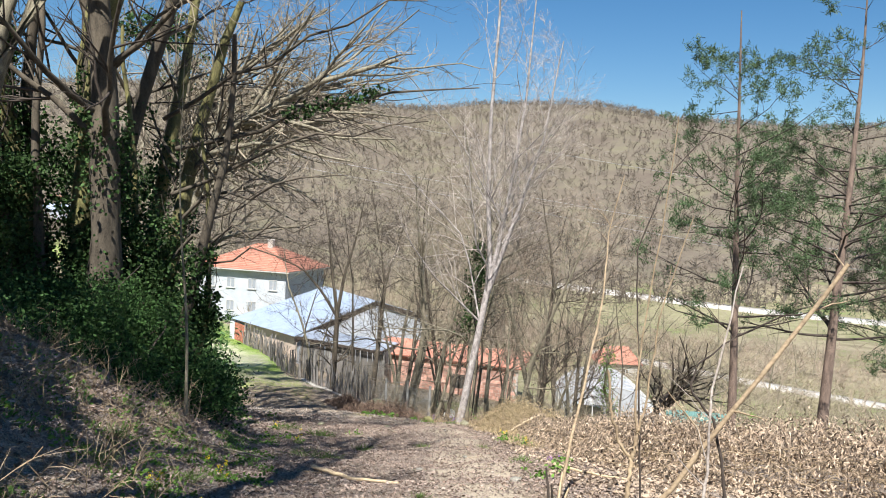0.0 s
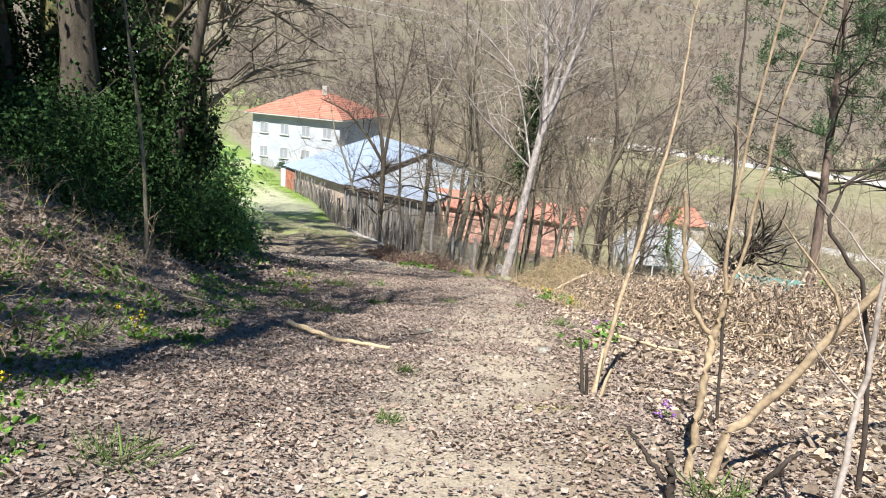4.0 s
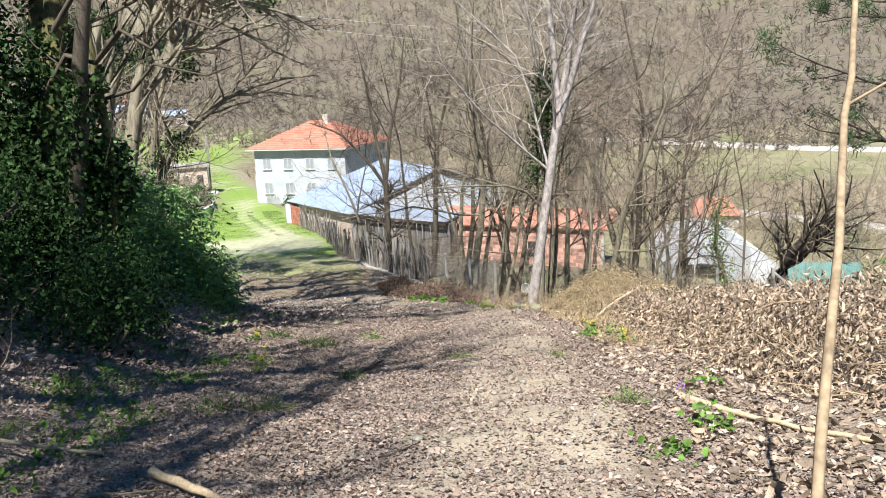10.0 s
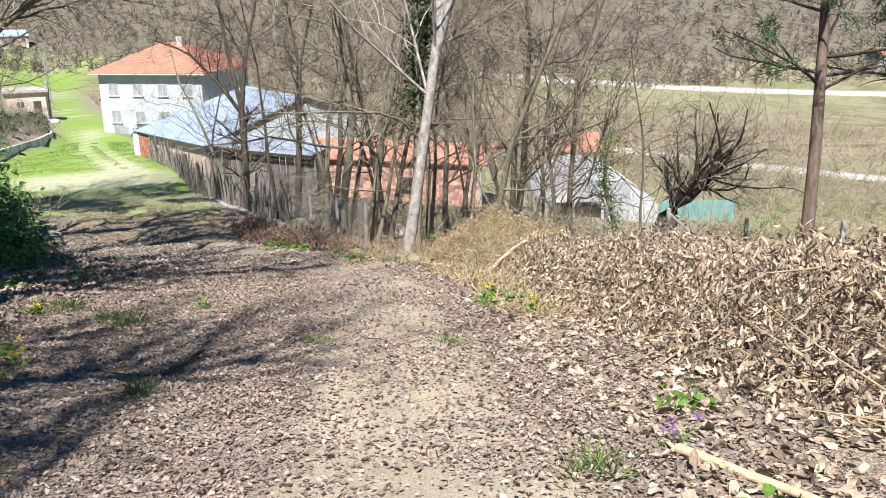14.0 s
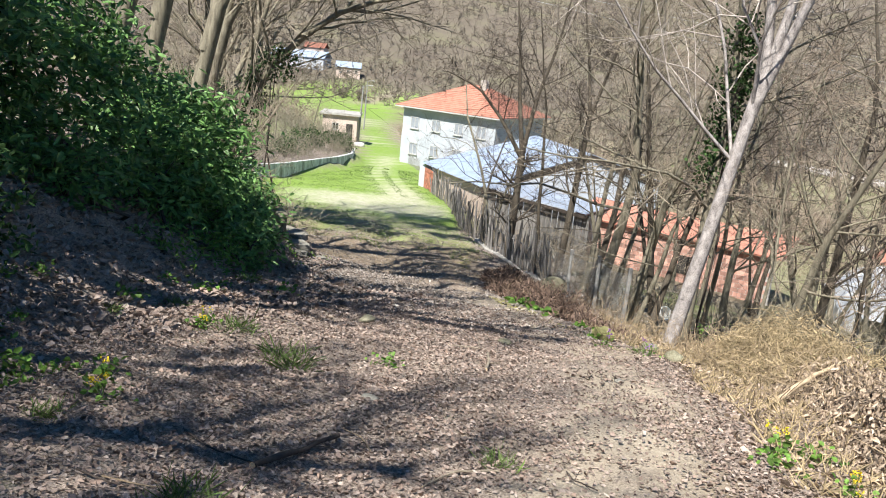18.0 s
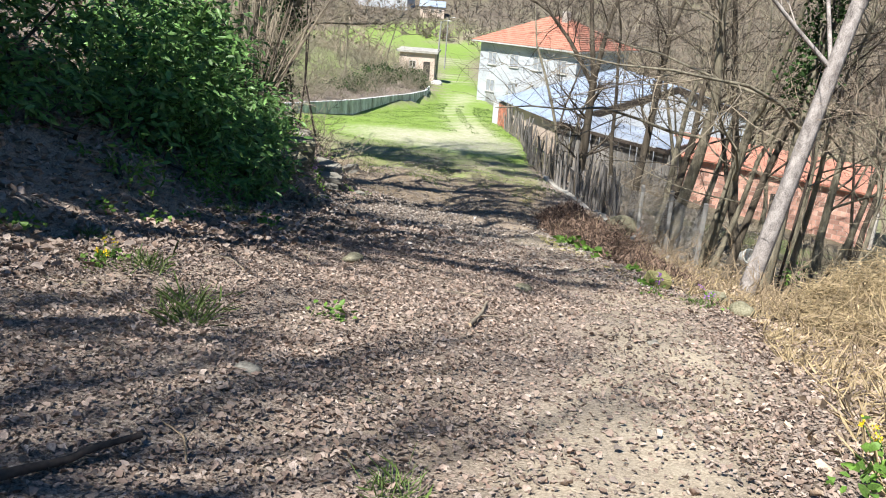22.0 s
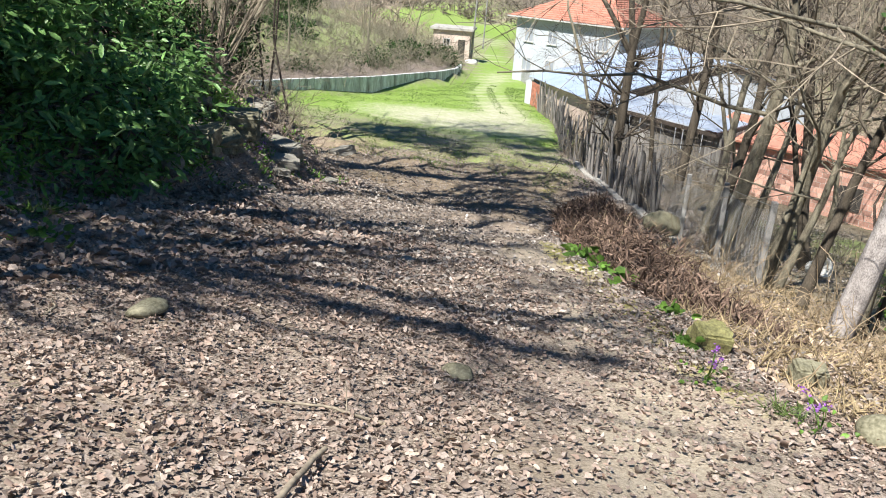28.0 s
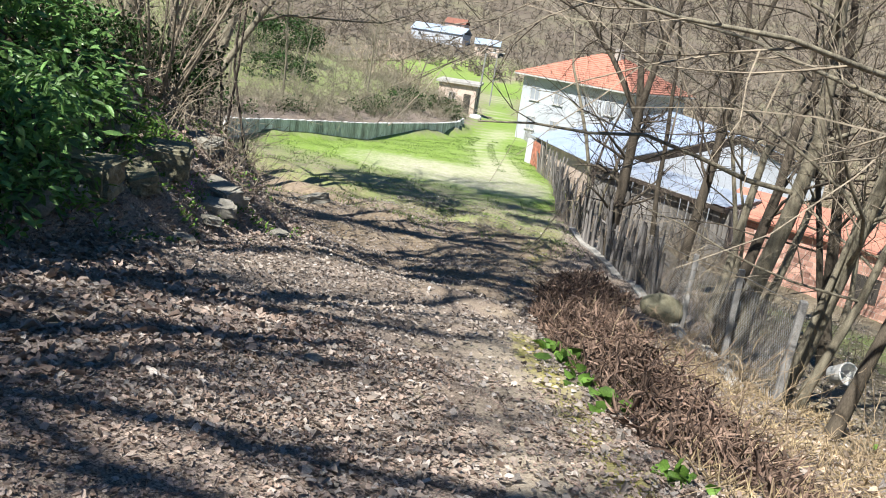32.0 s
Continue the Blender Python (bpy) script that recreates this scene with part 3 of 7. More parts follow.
# ---- buildings ----
def wall_box(name, x0, x1, y0, y1, z0, z1, mat, parent, label=""):
    bm = bmesh.new()
    box(bm, x0, x1, y0, y1, z0, z1)
    return part(name, bm, mat, parent, label)


def window(parent, x, y, z, w, h, face="y", sign=-1, glass=None):
    """A window set in a wall face: frame, sill, two panes."""
    hold = new("window")
    hold.parent, hold.location = parent, (x, y, z)
    hold.rotation_euler = (0, 0, {"y": 0, "x": -math.pi / 2}[face] + (0 if sign < 0 else math.pi))
    bm = bmesh.new()
    for a, b, c, d in ((-w / 2, w / 2, -h / 2, -h / 2 + 0.07), (-w / 2, w / 2, h / 2 - 0.07, h / 2), (-w / 2, -w / 2 + 0.07, -h / 2 + 0.07, h / 2 - 0.07), (w / 2 - 0.07, w / 2, -h / 2 + 0.07, h / 2 - 0.07), (-0.035, 0.035, -h / 2 + 0.07, h / 2 - 0.07)):
        box(bm, a, b, -0.05, 0.03, c, d)
    part("frame", bm, FRAME, hold, "white frame")
    for s in (-1, 1):
        bm = bmesh.new()
        box(bm, min(0.035 * s, (w / 2 - 0.07) * s), max(0.035 * s, (w / 2 - 0.07) * s), -0.012, 0.02, -h / 2 + 0.07, h / 2 - 0.07)
        part("pane", bm, glass or PANE, hold, "dark glass")
    bm = bmesh.new()
    box(bm, -w / 2 - 0.06, w / 2 + 0.06, -0.14, 0.0, -h / 2 - 0.07, -h / 2)
    part("sill", bm, FRAME, hold)
    return hold


def house():
    ob = thing("house", (-24.2, 107.0, -13.6), "two-storey white plastered house with a red tiled hip roof", "house")
    ob.rotation_euler = (0, 0, radians(-16))
    w, d, h = 12.2, 11.0, 6.2
    bm = bmesh.new()
    box(bm, -w / 2, w / 2, -d / 2, d / 2, -1.0, h)
    part("wall", bm, PLASTER, ob, "white plaster")
    e, top = 0.75, h + 2.9
    A, B, C, D = (-w / 2 - e, -d / 2 - e, h), (w / 2 + e, -d / 2 - e, h), (w / 2 + e, d / 2 + e, h), (-w / 2 - e, d / 2 + e, h)
    r0, r1 = (-1.2, 0, top), (1.2, 0, top)
    for p, q, r, s in ((A, B, r1, r0), (C, D, r0, r1), (B, C, r1, r1), (D, A, r0, r0)):
        bm = bmesh.new()
        rows = 16
        P = [Vector(v) for v in (p, q, r, s)]
        last = None
        for i in range(rows + 1):
            for lift in (0.0, 0.07):
                f = min(i / rows, 0.995)
                up = Vector((0, 0, lift))
                edge = [bm.verts.new(P[0].lerp(P[3], f) + up), bm.verts.new(P[1].lerp(P[2], f) + up)]
                if last:
                    bm.faces.new((last[0], last[1], edge[1], edge[0]))
                last = edge
        part("roof", bm, TILE, ob, "red clay tiles in courses")
    bm = bmesh.new()
    box(bm, -w / 2 - e, w / 2 + e, -d / 2 - e, d / 2 + e, h - 0.16, h - 0.02)
    part("eave", bm, FRAME, ob, "pale boarded eaves")
    bm = bmesh.new()
    box(bm, 1.0, 1.7, -1.0, -0.3, h + 1.5, top + 0.7, bevel=0.03)
    part("chimney", bm, MORTAR, ob, "grey rendered chimney")
    for z in (1.5, 4.4):
        for x in (-4.4, -1.5, 1.5, 4.4):
            window(ob, x, -d / 2 - 0.004, z, 1.15, 1.3, glass=CURTAIN)
        for y in (-2.8, 0.4, 3.2):
            window(ob, -w / 2 - 0.004, y, z, 1.1, 1.3, "x", glass=CURTAIN)
    bm = bmesh.new()
    box(bm, -w / 2 - 1.5, -w / 2, -3.6, 1.2, 2.75, 2.92)
    part("balcony", bm, CONCRETE, ob, "concrete balcony slab")
    for y in (-3.5, 1.1):
        bm = bmesh.new()
        box(bm, -w / 2 - 1.45, -w / 2 - 1.25, y - 0.1, y + 0.1, -1.0, 2.75)
        part("column", bm, PLASTER, ob)
    for i in range(13):
        bm = bmesh.new()
        box(bm, -w / 2 - 1.42, -w / 2 - 1.38, -3.5 + i * 0.38, -3.46 + i * 0.38, 2.92, 3.85)
        part("baluster", bm, FRAME, ob)
    bm = bmesh.new()
    box(bm, -w / 2 - 1.45, -w / 2 - 1.35, -3.56, 1.16, 3.85, 3.92)
    part("handrail", bm, FRAME, ob)


house()


def roof_sheet(name, a, b, c, d, mat, parent, label):
    """A ribbed metal roof: a to b is the eave, d to c the ridge."""
    a, b, c, d = (Vector(p) for p in (a, b, c, d))
    n = max(8, int((b - a).length / 0.09))
    nrm = (b - a).cross(d - a).normalized()
    nrm = nrm if nrm.z > 0 else -nrm
    bm = bmesh.new()
    rows = []
    for i in range(n + 1):
        f = i / n
        lift = nrm * (0.02 if i % 4 < 2 else 0.0)
        rows.append([bm.verts.new(a.lerp(b, f).lerp(d.lerp(c, f), g) + lift + nrm * 0.006 * math.sin(9 * f + 5 * g)) for g in (0, 0.33, 0.66, 1)])
    for p, q in zip(rows, rows[1:]):
        for g in range(3):
            bm.faces.new((p[g], q[g], q[g + 1], p[g + 1]))
    for r in (rows[0], rows[-1]):
        low = [bm.verts.new(v.co - nrm * 0.05) for v in r]
        for g in range(3):
            bm.faces.new((r[g], r[g + 1], low[g + 1], low[g]))
    return part(name, bm, mat, parent, label)


def brick_wall(parent, p, q, z0, z1, mat, size=(0.24, 0.075), joint=0.012, name="brick"):
    """Courses of bricks from p to q (plan, parent frame), proud of a mortar core."""
    p, q = Vector((*p, 0)), Vector((*q, 0))
    way = (q - p).normalized()
    side = Vector((way.y, -way.x, 0))
    length = (q - p).length
    bw, bh = size
    core = bmesh.new()
    vs = []
    for off in (-0.09, 0.09):
        for f in (0, length):
            for z in (z0, z1):
                vs.append(core.verts.new(p + way * f + side * off + Vector((0, 0, z))))
    for idx in ((0, 1, 3, 2), (4, 6, 7, 5), (0, 4, 5, 1), (2, 3, 7, 6), (1, 5, 7, 3), (0, 2, 6, 4)):
        core.faces.new([vs[i] for i in idx])
    bmesh.ops.recalc_face_normals(core, faces=core.faces)
    part("mortar", core, MORTAR, parent)
    me = None
    rows, cols = int((z1 - z0) / bh), int(length / bw)
    turn = Matrix(((way.x, side.x, 0, 0), (way.y, side.y, 0, 0), (0, 0, 1, 0), (0, 0, 0, 1)))
    bm = bmesh.new()
    box(bm, joint / 2, bw - joint / 2, -0.1, 0.1, joint / 2, bh - joint / 2)
    me = bpy.data.meshes.new(name)
    bm.to_mesh(me)
    bm.free()
    me.materials.append(mat)
    for r in range(rows):
        for c in range(cols):
            x = c * bw + (bw / 2 if r % 2 else 0)
            if x + bw > length + 0.01:
                continue
            b = new(name, me)
            b.parent = parent
            b.matrix_basis = Matrix.Translation(p + way * x + Vector((0, 0, z0 + r * bh))) @ turn


def barn():
    ob = thing("barn", (-12.2, 66.0, -12.2), "low barn with pale sheet-metal roof and red brick end", "barn")
    o = Vector(ob.location)
    # eave corners and ridge in world places
    A, B = Vector((-12.25, 66.0, -9.6)), Vector((-21.1, 80.0, -10.45))
    C, D = Vector((-13.2, 88.0, -7.7)), Vector((-6.6, 76.5, -7.6))
    roof_sheet("roof", A - o, B - o, C - o, D - o, ROOF_METAL, ob, "pale sheet-metal roof")
    E, F = Vector((-1.6, 80.5, -9.4)), Vector((-8.5, 92.0, -9.4))
    roof_sheet("roof", F - o, E - o, D - o, C - o, ROOF_METAL, ob, "pale sheet-metal roof")
    inset = 0.45
    a, b = A.lerp(B, 0.03) - o, A.lerp(B, 0.965) - o
    side = (D - A).normalized() * inset
    bm = bmesh.new()
    p = [A + side, B + (C - B).normalized() * inset, F, E]
    lo = [bm.verts.new((v.x - o.x, v.y - o.y, -1.6)) for v in p]
    hi = [bm.verts.new((v.x - o.x, v.y - o.y, v.z - o.z - 0.12)) for v in p]
    for i in range(4):
        j = (i + 1) % 4
        if i != 3:
            bm.faces.new((lo[i], lo[j], hi[j], hi[i]))
    part("wall", bm, PLASTER_PINK, ob, "rendered wall")
    # gable side towards the lane's lower trees: pale wall, verge shade as dark boards
    bm = bmesh.new()
    gp = [A + side, E, D]
    vs = [bm.verts.new((gp[0].x - o.x, gp[0].y - o.y, -1.6)), bm.verts.new((gp[1].x - o.x, gp[1].y - o.y, -1.6)),
          bm.verts.new((gp[1].x - o.x, gp[1].y - o.y, gp[1].z - o.z - 0.1)), bm.verts.new((gp[2].x - o.x, gp[2].y - o.y, gp[2].z - o.z - 0.15)),
          bm.verts.new((gp[0].x - o.x, gp[0].y - o.y, gp[0].z - o.z - 0.1))]
    bm.faces.new(vs)
    part("gable", bm, PLASTER, ob, "white gable wall")
    out = Vector(((E - A).y, -(E - A).x, 0)).normalized()
    out = out if out.y < 0 else -out
    # board depth and dark colour stand for the shade under the verge
    for p, q in ((A, D), (D, E)):
        bm = bmesh.new()
        rim = [v - o + out * w + Vector((0, 0, h)) for w, h in ((0.08, -0.06), (0.14, -0.06), (0.14, -0.5), (0.08, -0.5)) for v in (p, q)]
        vs = [bm.verts.new(v) for v in rim]
        for k in range(4):
            a, b = 2 * k, 2 * ((k + 1) % 4)
            bm.faces.new((vs[a], vs[a + 1], vs[b + 1], vs[b]))
        bm.faces.new(vs[0::2]), bm.faces.new(vs[1::2])
        part("verge_board", bm, TWIG_DARK, ob, "verge board with the shade under it put into its dark colour")
    way = (B - A)
    way.z = 0
    way.normalize()
    n = Vector((-way.y, way.x, 0))
    n = n if n.x < 0 else -n
    s0 = B - way * 3.6 + Vector((0.25, 0.1, 0))
    s1 = B - way * 0.4 + Vector((0.25, 0.1, 0))
    brick_wall(ob, (s0.x - o.x, s0.y - o.y), (s1.x - o.x, s1.y - o.y), -1.4, 1.55, BRICK, (0.3, 0.14))
    bm = bmesh.new()
    c0 = B - way * 0.15 + Vector((0.2, 0.0, 0)) - o
    box(bm, c0.x - 0.28, c0.x + 0.28, c0.y - 0.28, c0.y + 0.28, -1.6, 1.5)
    part("pillar", bm, PLASTER, ob, "white corner pillar")


barn()


def lean_to():
    ob = thing("lean_to", (-8.0, 61.0, -12.0), "plank lean-to with a dull sheet roof beside the barn", "shed")
    o = Vector(ob.location)
    A, B = Vector((-4.6, 60.0, -9.35)), Vector((-11.6, 63.6, -9.15))
    C, D = Vector((-10.4, 66.4, -8.95)), Vector((-3.5, 62.8, -9.15))
    roof_sheet("roof", A - o, B - o, C - o, D - o, ROOF_DARK, ob, "dull grey sheet roof")
    for p, q in ((A, B), (D, A)):
        bm = bmesh.new()
        way = q - p
        box(bm, -way.length / 2, way.length / 2, -0.03, 0.03, -0.24, -0.06)
        b = part("fascia", bm, TWIG_DARK, ob, "dark fascia board")
        b.location, b.rotation_euler = (p + q) / 2 - o, (0, -math.asin(way.z / way.length), math.atan2(way.y, way.x))
    rng = random.Random(4)
    for p, q, n in ((A, B, 36), (D, A, 30)):
        for i in range(n):
            f0, f1 = (i + 0.04) / n, (i + 0.96) / n
            c = p.lerp(q, (f0 + f1) / 2)
            way = (q - p)
            bm = bmesh.new()
            w = way.length / n * 0.46
            box(bm, -w, w, -0.015, 0.015, -1.2 + rng.uniform(0, 0.1), c.z - o.z - 0.12 - rng.uniform(0, 0.05))
            b = part("plank", bm, PLANK, ob)
            b.location = (c.x - o.x + 0.25, c.y - o.y + 0.3, 0)
            b.rotation_euler = (0, rng.uniform(-0.02, 0.02), math.atan2(way.y, way.x))


lean_to()


def brick_house():
    """The unplastered low house below the trees."""
    ob = thing("brick_house", (-1.2, 62.0, -13.2), "low unplastered house of orange hollow bricks", "house")
    brick_wall(ob, (-3.9, 0.0), (6.6, -4.0), -0.6, 3.5, BLOCK, (0.42, 0.23), 0.02)
    brick_wall(ob, (-3.9, 0.0), (-2.2, 5.0), -0.6, 3.5, BLOCK, (0.42, 0.23), 0.02)
    slab("roof", [(-4.3, -0.3, 3.5), (6.9, -4.5, 3.5), (7.8, -1.7, 4.25), (-3.4, 2.5, 4.25)], 0.1, TILE, ob, "low red tiled roof")
    slab("roof", [(-2.4, 5.2, 3.5), (8.8, 1.2, 3.5), (7.8, -1.7, 4.25), (-3.4, 2.5, 4.25)], 0.1, TILE, ob, "low red tiled roof")
    # no hole in the wall: the opening's inner shade is this panel's colour
    bm = bmesh.new()
    box(bm, -0.5, 0.5, -0.06, 0.06, -0.5, 0.5)
    b = part("window_opening", bm, DARK_IN, ob, "solid panel coloured dark for the shade inside an unglazed window")
    b.location, b.rotation_euler = (2.4, -2.48, 2.0), (0, 0, math.atan2(-4.0, 10.5))


brick_house()


def hut():
    ob = thing("hut", (21.2, 100.0, -18.4), "small hut with a red tiled roof in the garden", "hut")
    bm = bmesh.new()
    box(bm, -2.4, 2.4, -2.0, 2.0, -0.8, 2.1)
    part("wall", bm, MORTAR, ob, "grey wall")
    for s in (-1, 1):
        slab("roof", [(-2.8, 2.4 * s, 2.0), (2.8, 2.4 * s, 2.0), (1.4, 0, 3.8), (-1.4, 0, 3.8)], 0.08, TILE, ob, "red roof tiles")
        slab("roof", [(2.8 * s, -2.4, 2.0), (2.8 * s, 2.4, 2.0), (1.4 * s, 0.001, 3.8), (1.4 * s, -0.001, 3.8)], 0.08, TILE, ob, "red roof tiles")
    window(ob, 0.8, -2.004, 1.0, 0.8, 0.8)


hut()


def greenhouse():
    ob = thing("greenhouse", (12.1, 60.2, -13.6), "small greenhouse of whitish plastic film on a frame", "greenhouse")
    w, d, h, top = 6.4, 8.0, 2.1, 3.2
    arch = [(-w / 2, -0.3), (-w / 2, h * 0.75), (-w / 2 + 0.5, h), (-w / 4, h + 0.75), (0, top), (w / 4, h + 0.75), (w / 2 - 0.5, h), (w / 2, h * 0.75), (w / 2, -0.3)]
    rng = random.Random(9)
    bays = 6
    for i in range(len(arch) - 1):
        bm = bmesh.new()
        (x0, z0), (x1, z1) = arch[i], arch[i + 1]
        rows = []
        for j in range(bays * 3 + 1):
            y = -d / 2 + d * j / (bays * 3)
            sag = 0.05 if j % 3 else 0.0
            rows.append([bm.verts.new((x0 + rng.uniform(-0.02, 0.02), y, z0 - sag)), bm.verts.new(((x0 + x1) / 2, y, (z0 + z1) / 2 - 1.6 * sag)), bm.verts.new((x1 + rng.uniform(-0.02, 0.02), y, z1 - sag))])
        for p, q in zip(rows, rows[1:]):
            bm.faces.new((p[0], p[1], q[1], q[0])), bm.faces.new((p[1], p[2], q[2], q[1]))
        part("film_panel", bm, FILM, ob)
    for y, door in ((-d / 2, True), (d / 2, False)):
        bm = bmesh.new()
        for i in range(len(arch) - 1):
            (x0, z0), (x1, z1) = arch[i], arch[i + 1]
            if door and x0 < 0.0 and x1 > -1.7:
                vs = [bm.verts.new(v) for v in ((x0, y, 1.9), (x1, y, 1.9), (x1, y, z1), (x0, y, z0))]
            else:
                vs = [bm.verts.new(v) for v in ((x0, y, -0.3), (x1 + 0.001, y, -0.3), (x1, y, z1), (x0, y, z0))]
            bm.faces.new(vs)
        part("film_end", bm, FILM, ob)
    for j in range(bays + 1):
        y = -d / 2 + d * j / bays
        line = np.array([[(x * 1.012, y, z + 0.01) for x, z in arch]], float) + np.array(ob.location)
        v, q = tubes(line, np.full((1, len(arch)), 0.035), 6)
        put_mesh("rib", v, q, FRAME, ob)
    for x in (-3.0, -1.6, 0.0, 1.6, 3.0):
        bm = bmesh.new()
        box(bm, x - 0.04, x + 0.04, -d / 2 - 0.06, -d / 2 - 0.01, -0.4, 2.0 + (0.6 if abs(x) < 2 else 0))
        part("end_post", bm, FRAME, ob)


greenhouse()


def sheet_fence():
    ob = thing("sheet_fence", on_ground(18.2, 60, 0), "teal corrugated sheet fence beside the greenhouse", "fence")
    for i in range(6):
        bm = bmesh.new()
        last = None
        for j in range(17):
            dy = 0.03 if j % 4 < 2 else 0.0
            edge = [bm.verts.new((j * 0.05, dy, -0.4)), bm.verts.new((j * 0.05, dy, 1.25))]
            if last:
                bm.faces.new((last[0], edge[0], edge[1], last[1]))
            last = edge
        b = part("panel", bm, TEAL, ob)
        b.location = (i * 0.84 - 1.5, i * 0.1, 0.02 * (i % 2) - i * 0.05)


sheet_fence()


def retaining_wall():
    """The low concrete wall at the far side of the turning place."""
    ys = np.linspace(57.5, 98.5, 58)
    ob = thing("retaining_wall", on_ground(-29.6, 62), "low stained concrete retaining wall", "wall", kind="structure")
    o = np.array(ob.location)
    for i in range(len(ys) - 1):
        a, b = ys[i], ys[i + 1] - 0.02
        xa, xb = np.interp(a, TOE_Y, TOE_X), np.interp(b, TOE_Y, TOE_X)
        base = float(np.interp(a, LANE_Y, LANE_Z))
        bm = bmesh.new()
        top = base + 1.12
        vs = []
        for x, y in ((xa, a), (xb, b)):
            for off in (0.0, -0.24):
                for z in (base - 0.7, top):
                    vs.append(bm.verts.new((x + off + 0.02 - o[0], y - o[1], z - o[2])))
        for idx in ((0, 1, 5, 4), (2, 6, 7, 3), (0, 2, 3, 1), (4, 5, 7, 6), (1, 3, 7, 5)):
            bm.faces.new([vs[k] for k in idx])
        bmesh.ops.recalc_face_normals(bm, faces=bm.faces)
        part("panel", bm, WALL, ob)


retaining_wall()


def small_shed():
    ob = thing("garage", (-47.6, 122.0, -13.9), "small pink rendered shed with a flat concrete roof", "shed")
    ob.rotation_euler = (0, 0, radians(20))
    wall_box("wall", -2.4, 2.4, -2.6, 2.6, -1.2, 3.0, PLASTER_PINK, ob)
    slab("roof_slab", [(-2.8, -3.0, 3.3), (2.8, -3.0, 3.3), (2.8, 3.0, 3.3), (-2.8, 3.0, 3.3)], 0.28, CONCRETE, ob, "concrete slab")
    window(ob, -0.6, -2.604, 1.5, 0.9, 0.9)
    bm = bmesh.new()
    box(bm, 0.9, 1.8, -2.64, -2.58, -1.0, 1.9)
    part("door", bm, DARK_IN, ob, "dark door")


small_shed()


def utility_pole(x, y, h, lean):
    ob = thing("utility_pole", on_ground(x, y), "grey concrete utility pole with a lamp arm", "pole")
    line = np.array([[(0, 0, -0.4), (lean * 0.5, 0, h * 0.5), (lean, 0, h)]], float) + np.array(ob.location)
    put_mesh("pole", *tubes(line, np.array([[0.15, 0.13, 0.1]]), 8), POST, ob)
    line = np.array([[(lean, 0, h - 0.3), (lean + 0.6, -0.2, h + 0.1), (lean + 1.2, -0.4, h + 0.15)]], float) + np.array(ob.location)
    put_mesh("arm", *tubes(line, np.full((1, 3), 0.035), 6), WIRE, ob)
    bm = bmesh.new()
    box(bm, lean + 1.1, lean + 1.6, -0.55, -0.35, h + 0.08, h + 0.2, bevel=0.03)
    part("lamp_head", bm, FRAME, ob)


utility_pole(-44.6, 121.5, 8.2, 0.2)
utility_pole(-62, 165, 9.5, 0.1)


# ---- the fence along the lane ----
def lane_edge(y, off=0.0):
    return float(np.interp(y, EDGE_R_Y, EDGE_R_X)) + off


def fence_x(y):
    """The fence's line: further from the lane at its near end."""
    return float(np.interp(y, [30, 40.3, 44, 47, 50.6, 53, 61, 70, 79], [2.2, -1.6, -3.2, -4.7, -6.6, -8.0, -12.0, -15.4, -20.1]))


def stake_fence():
    ob = thing("stake_fence", on_ground(lane_edge(55, 0.5), 55), "old fence of grey wooden stakes and wire mesh", "fence")
    o = np.array(ob.location)
    rng = np.random.RandomState(21)
    y = 45.5
    while y < 77:
        x = fence_x(y) + rng.uniform(-0.08, 0.08)
        b = np.array(on_ground(x, y))
        h = rng.uniform(1.1, 2.2)
        r = rng.uniform(0.022, 0.065)
        lean = rng.normal(0, 0.16, 2)
        line = np.array([[b - (0, 0, 0.3), b + (lean[0] * 0.5, lean[1] * 0.5, h * 0.5), b + (lean[0], lean[1], h)]])
        put_mesh("stake", *tubes(line + rng.normal(0, 0.012, line.shape), np.array([[r * 1.15, r, r * 0.75]]), 6), PICKET, ob)
        y += rng.uniform(0.13, 0.32)
    for h in (0.45, 1.15):
        ys = np.arange(45.5, 77.5, 1.5)
        line = np.array([[on_ground(fence_x(v) + 0.08, v, h + 0.05 * math.sin(v * 3)) for v in ys]])
        put_mesh("rail", *tubes(line, np.full((1, len(ys)), 0.03), 5), PICKET, ob)


stake_fence()


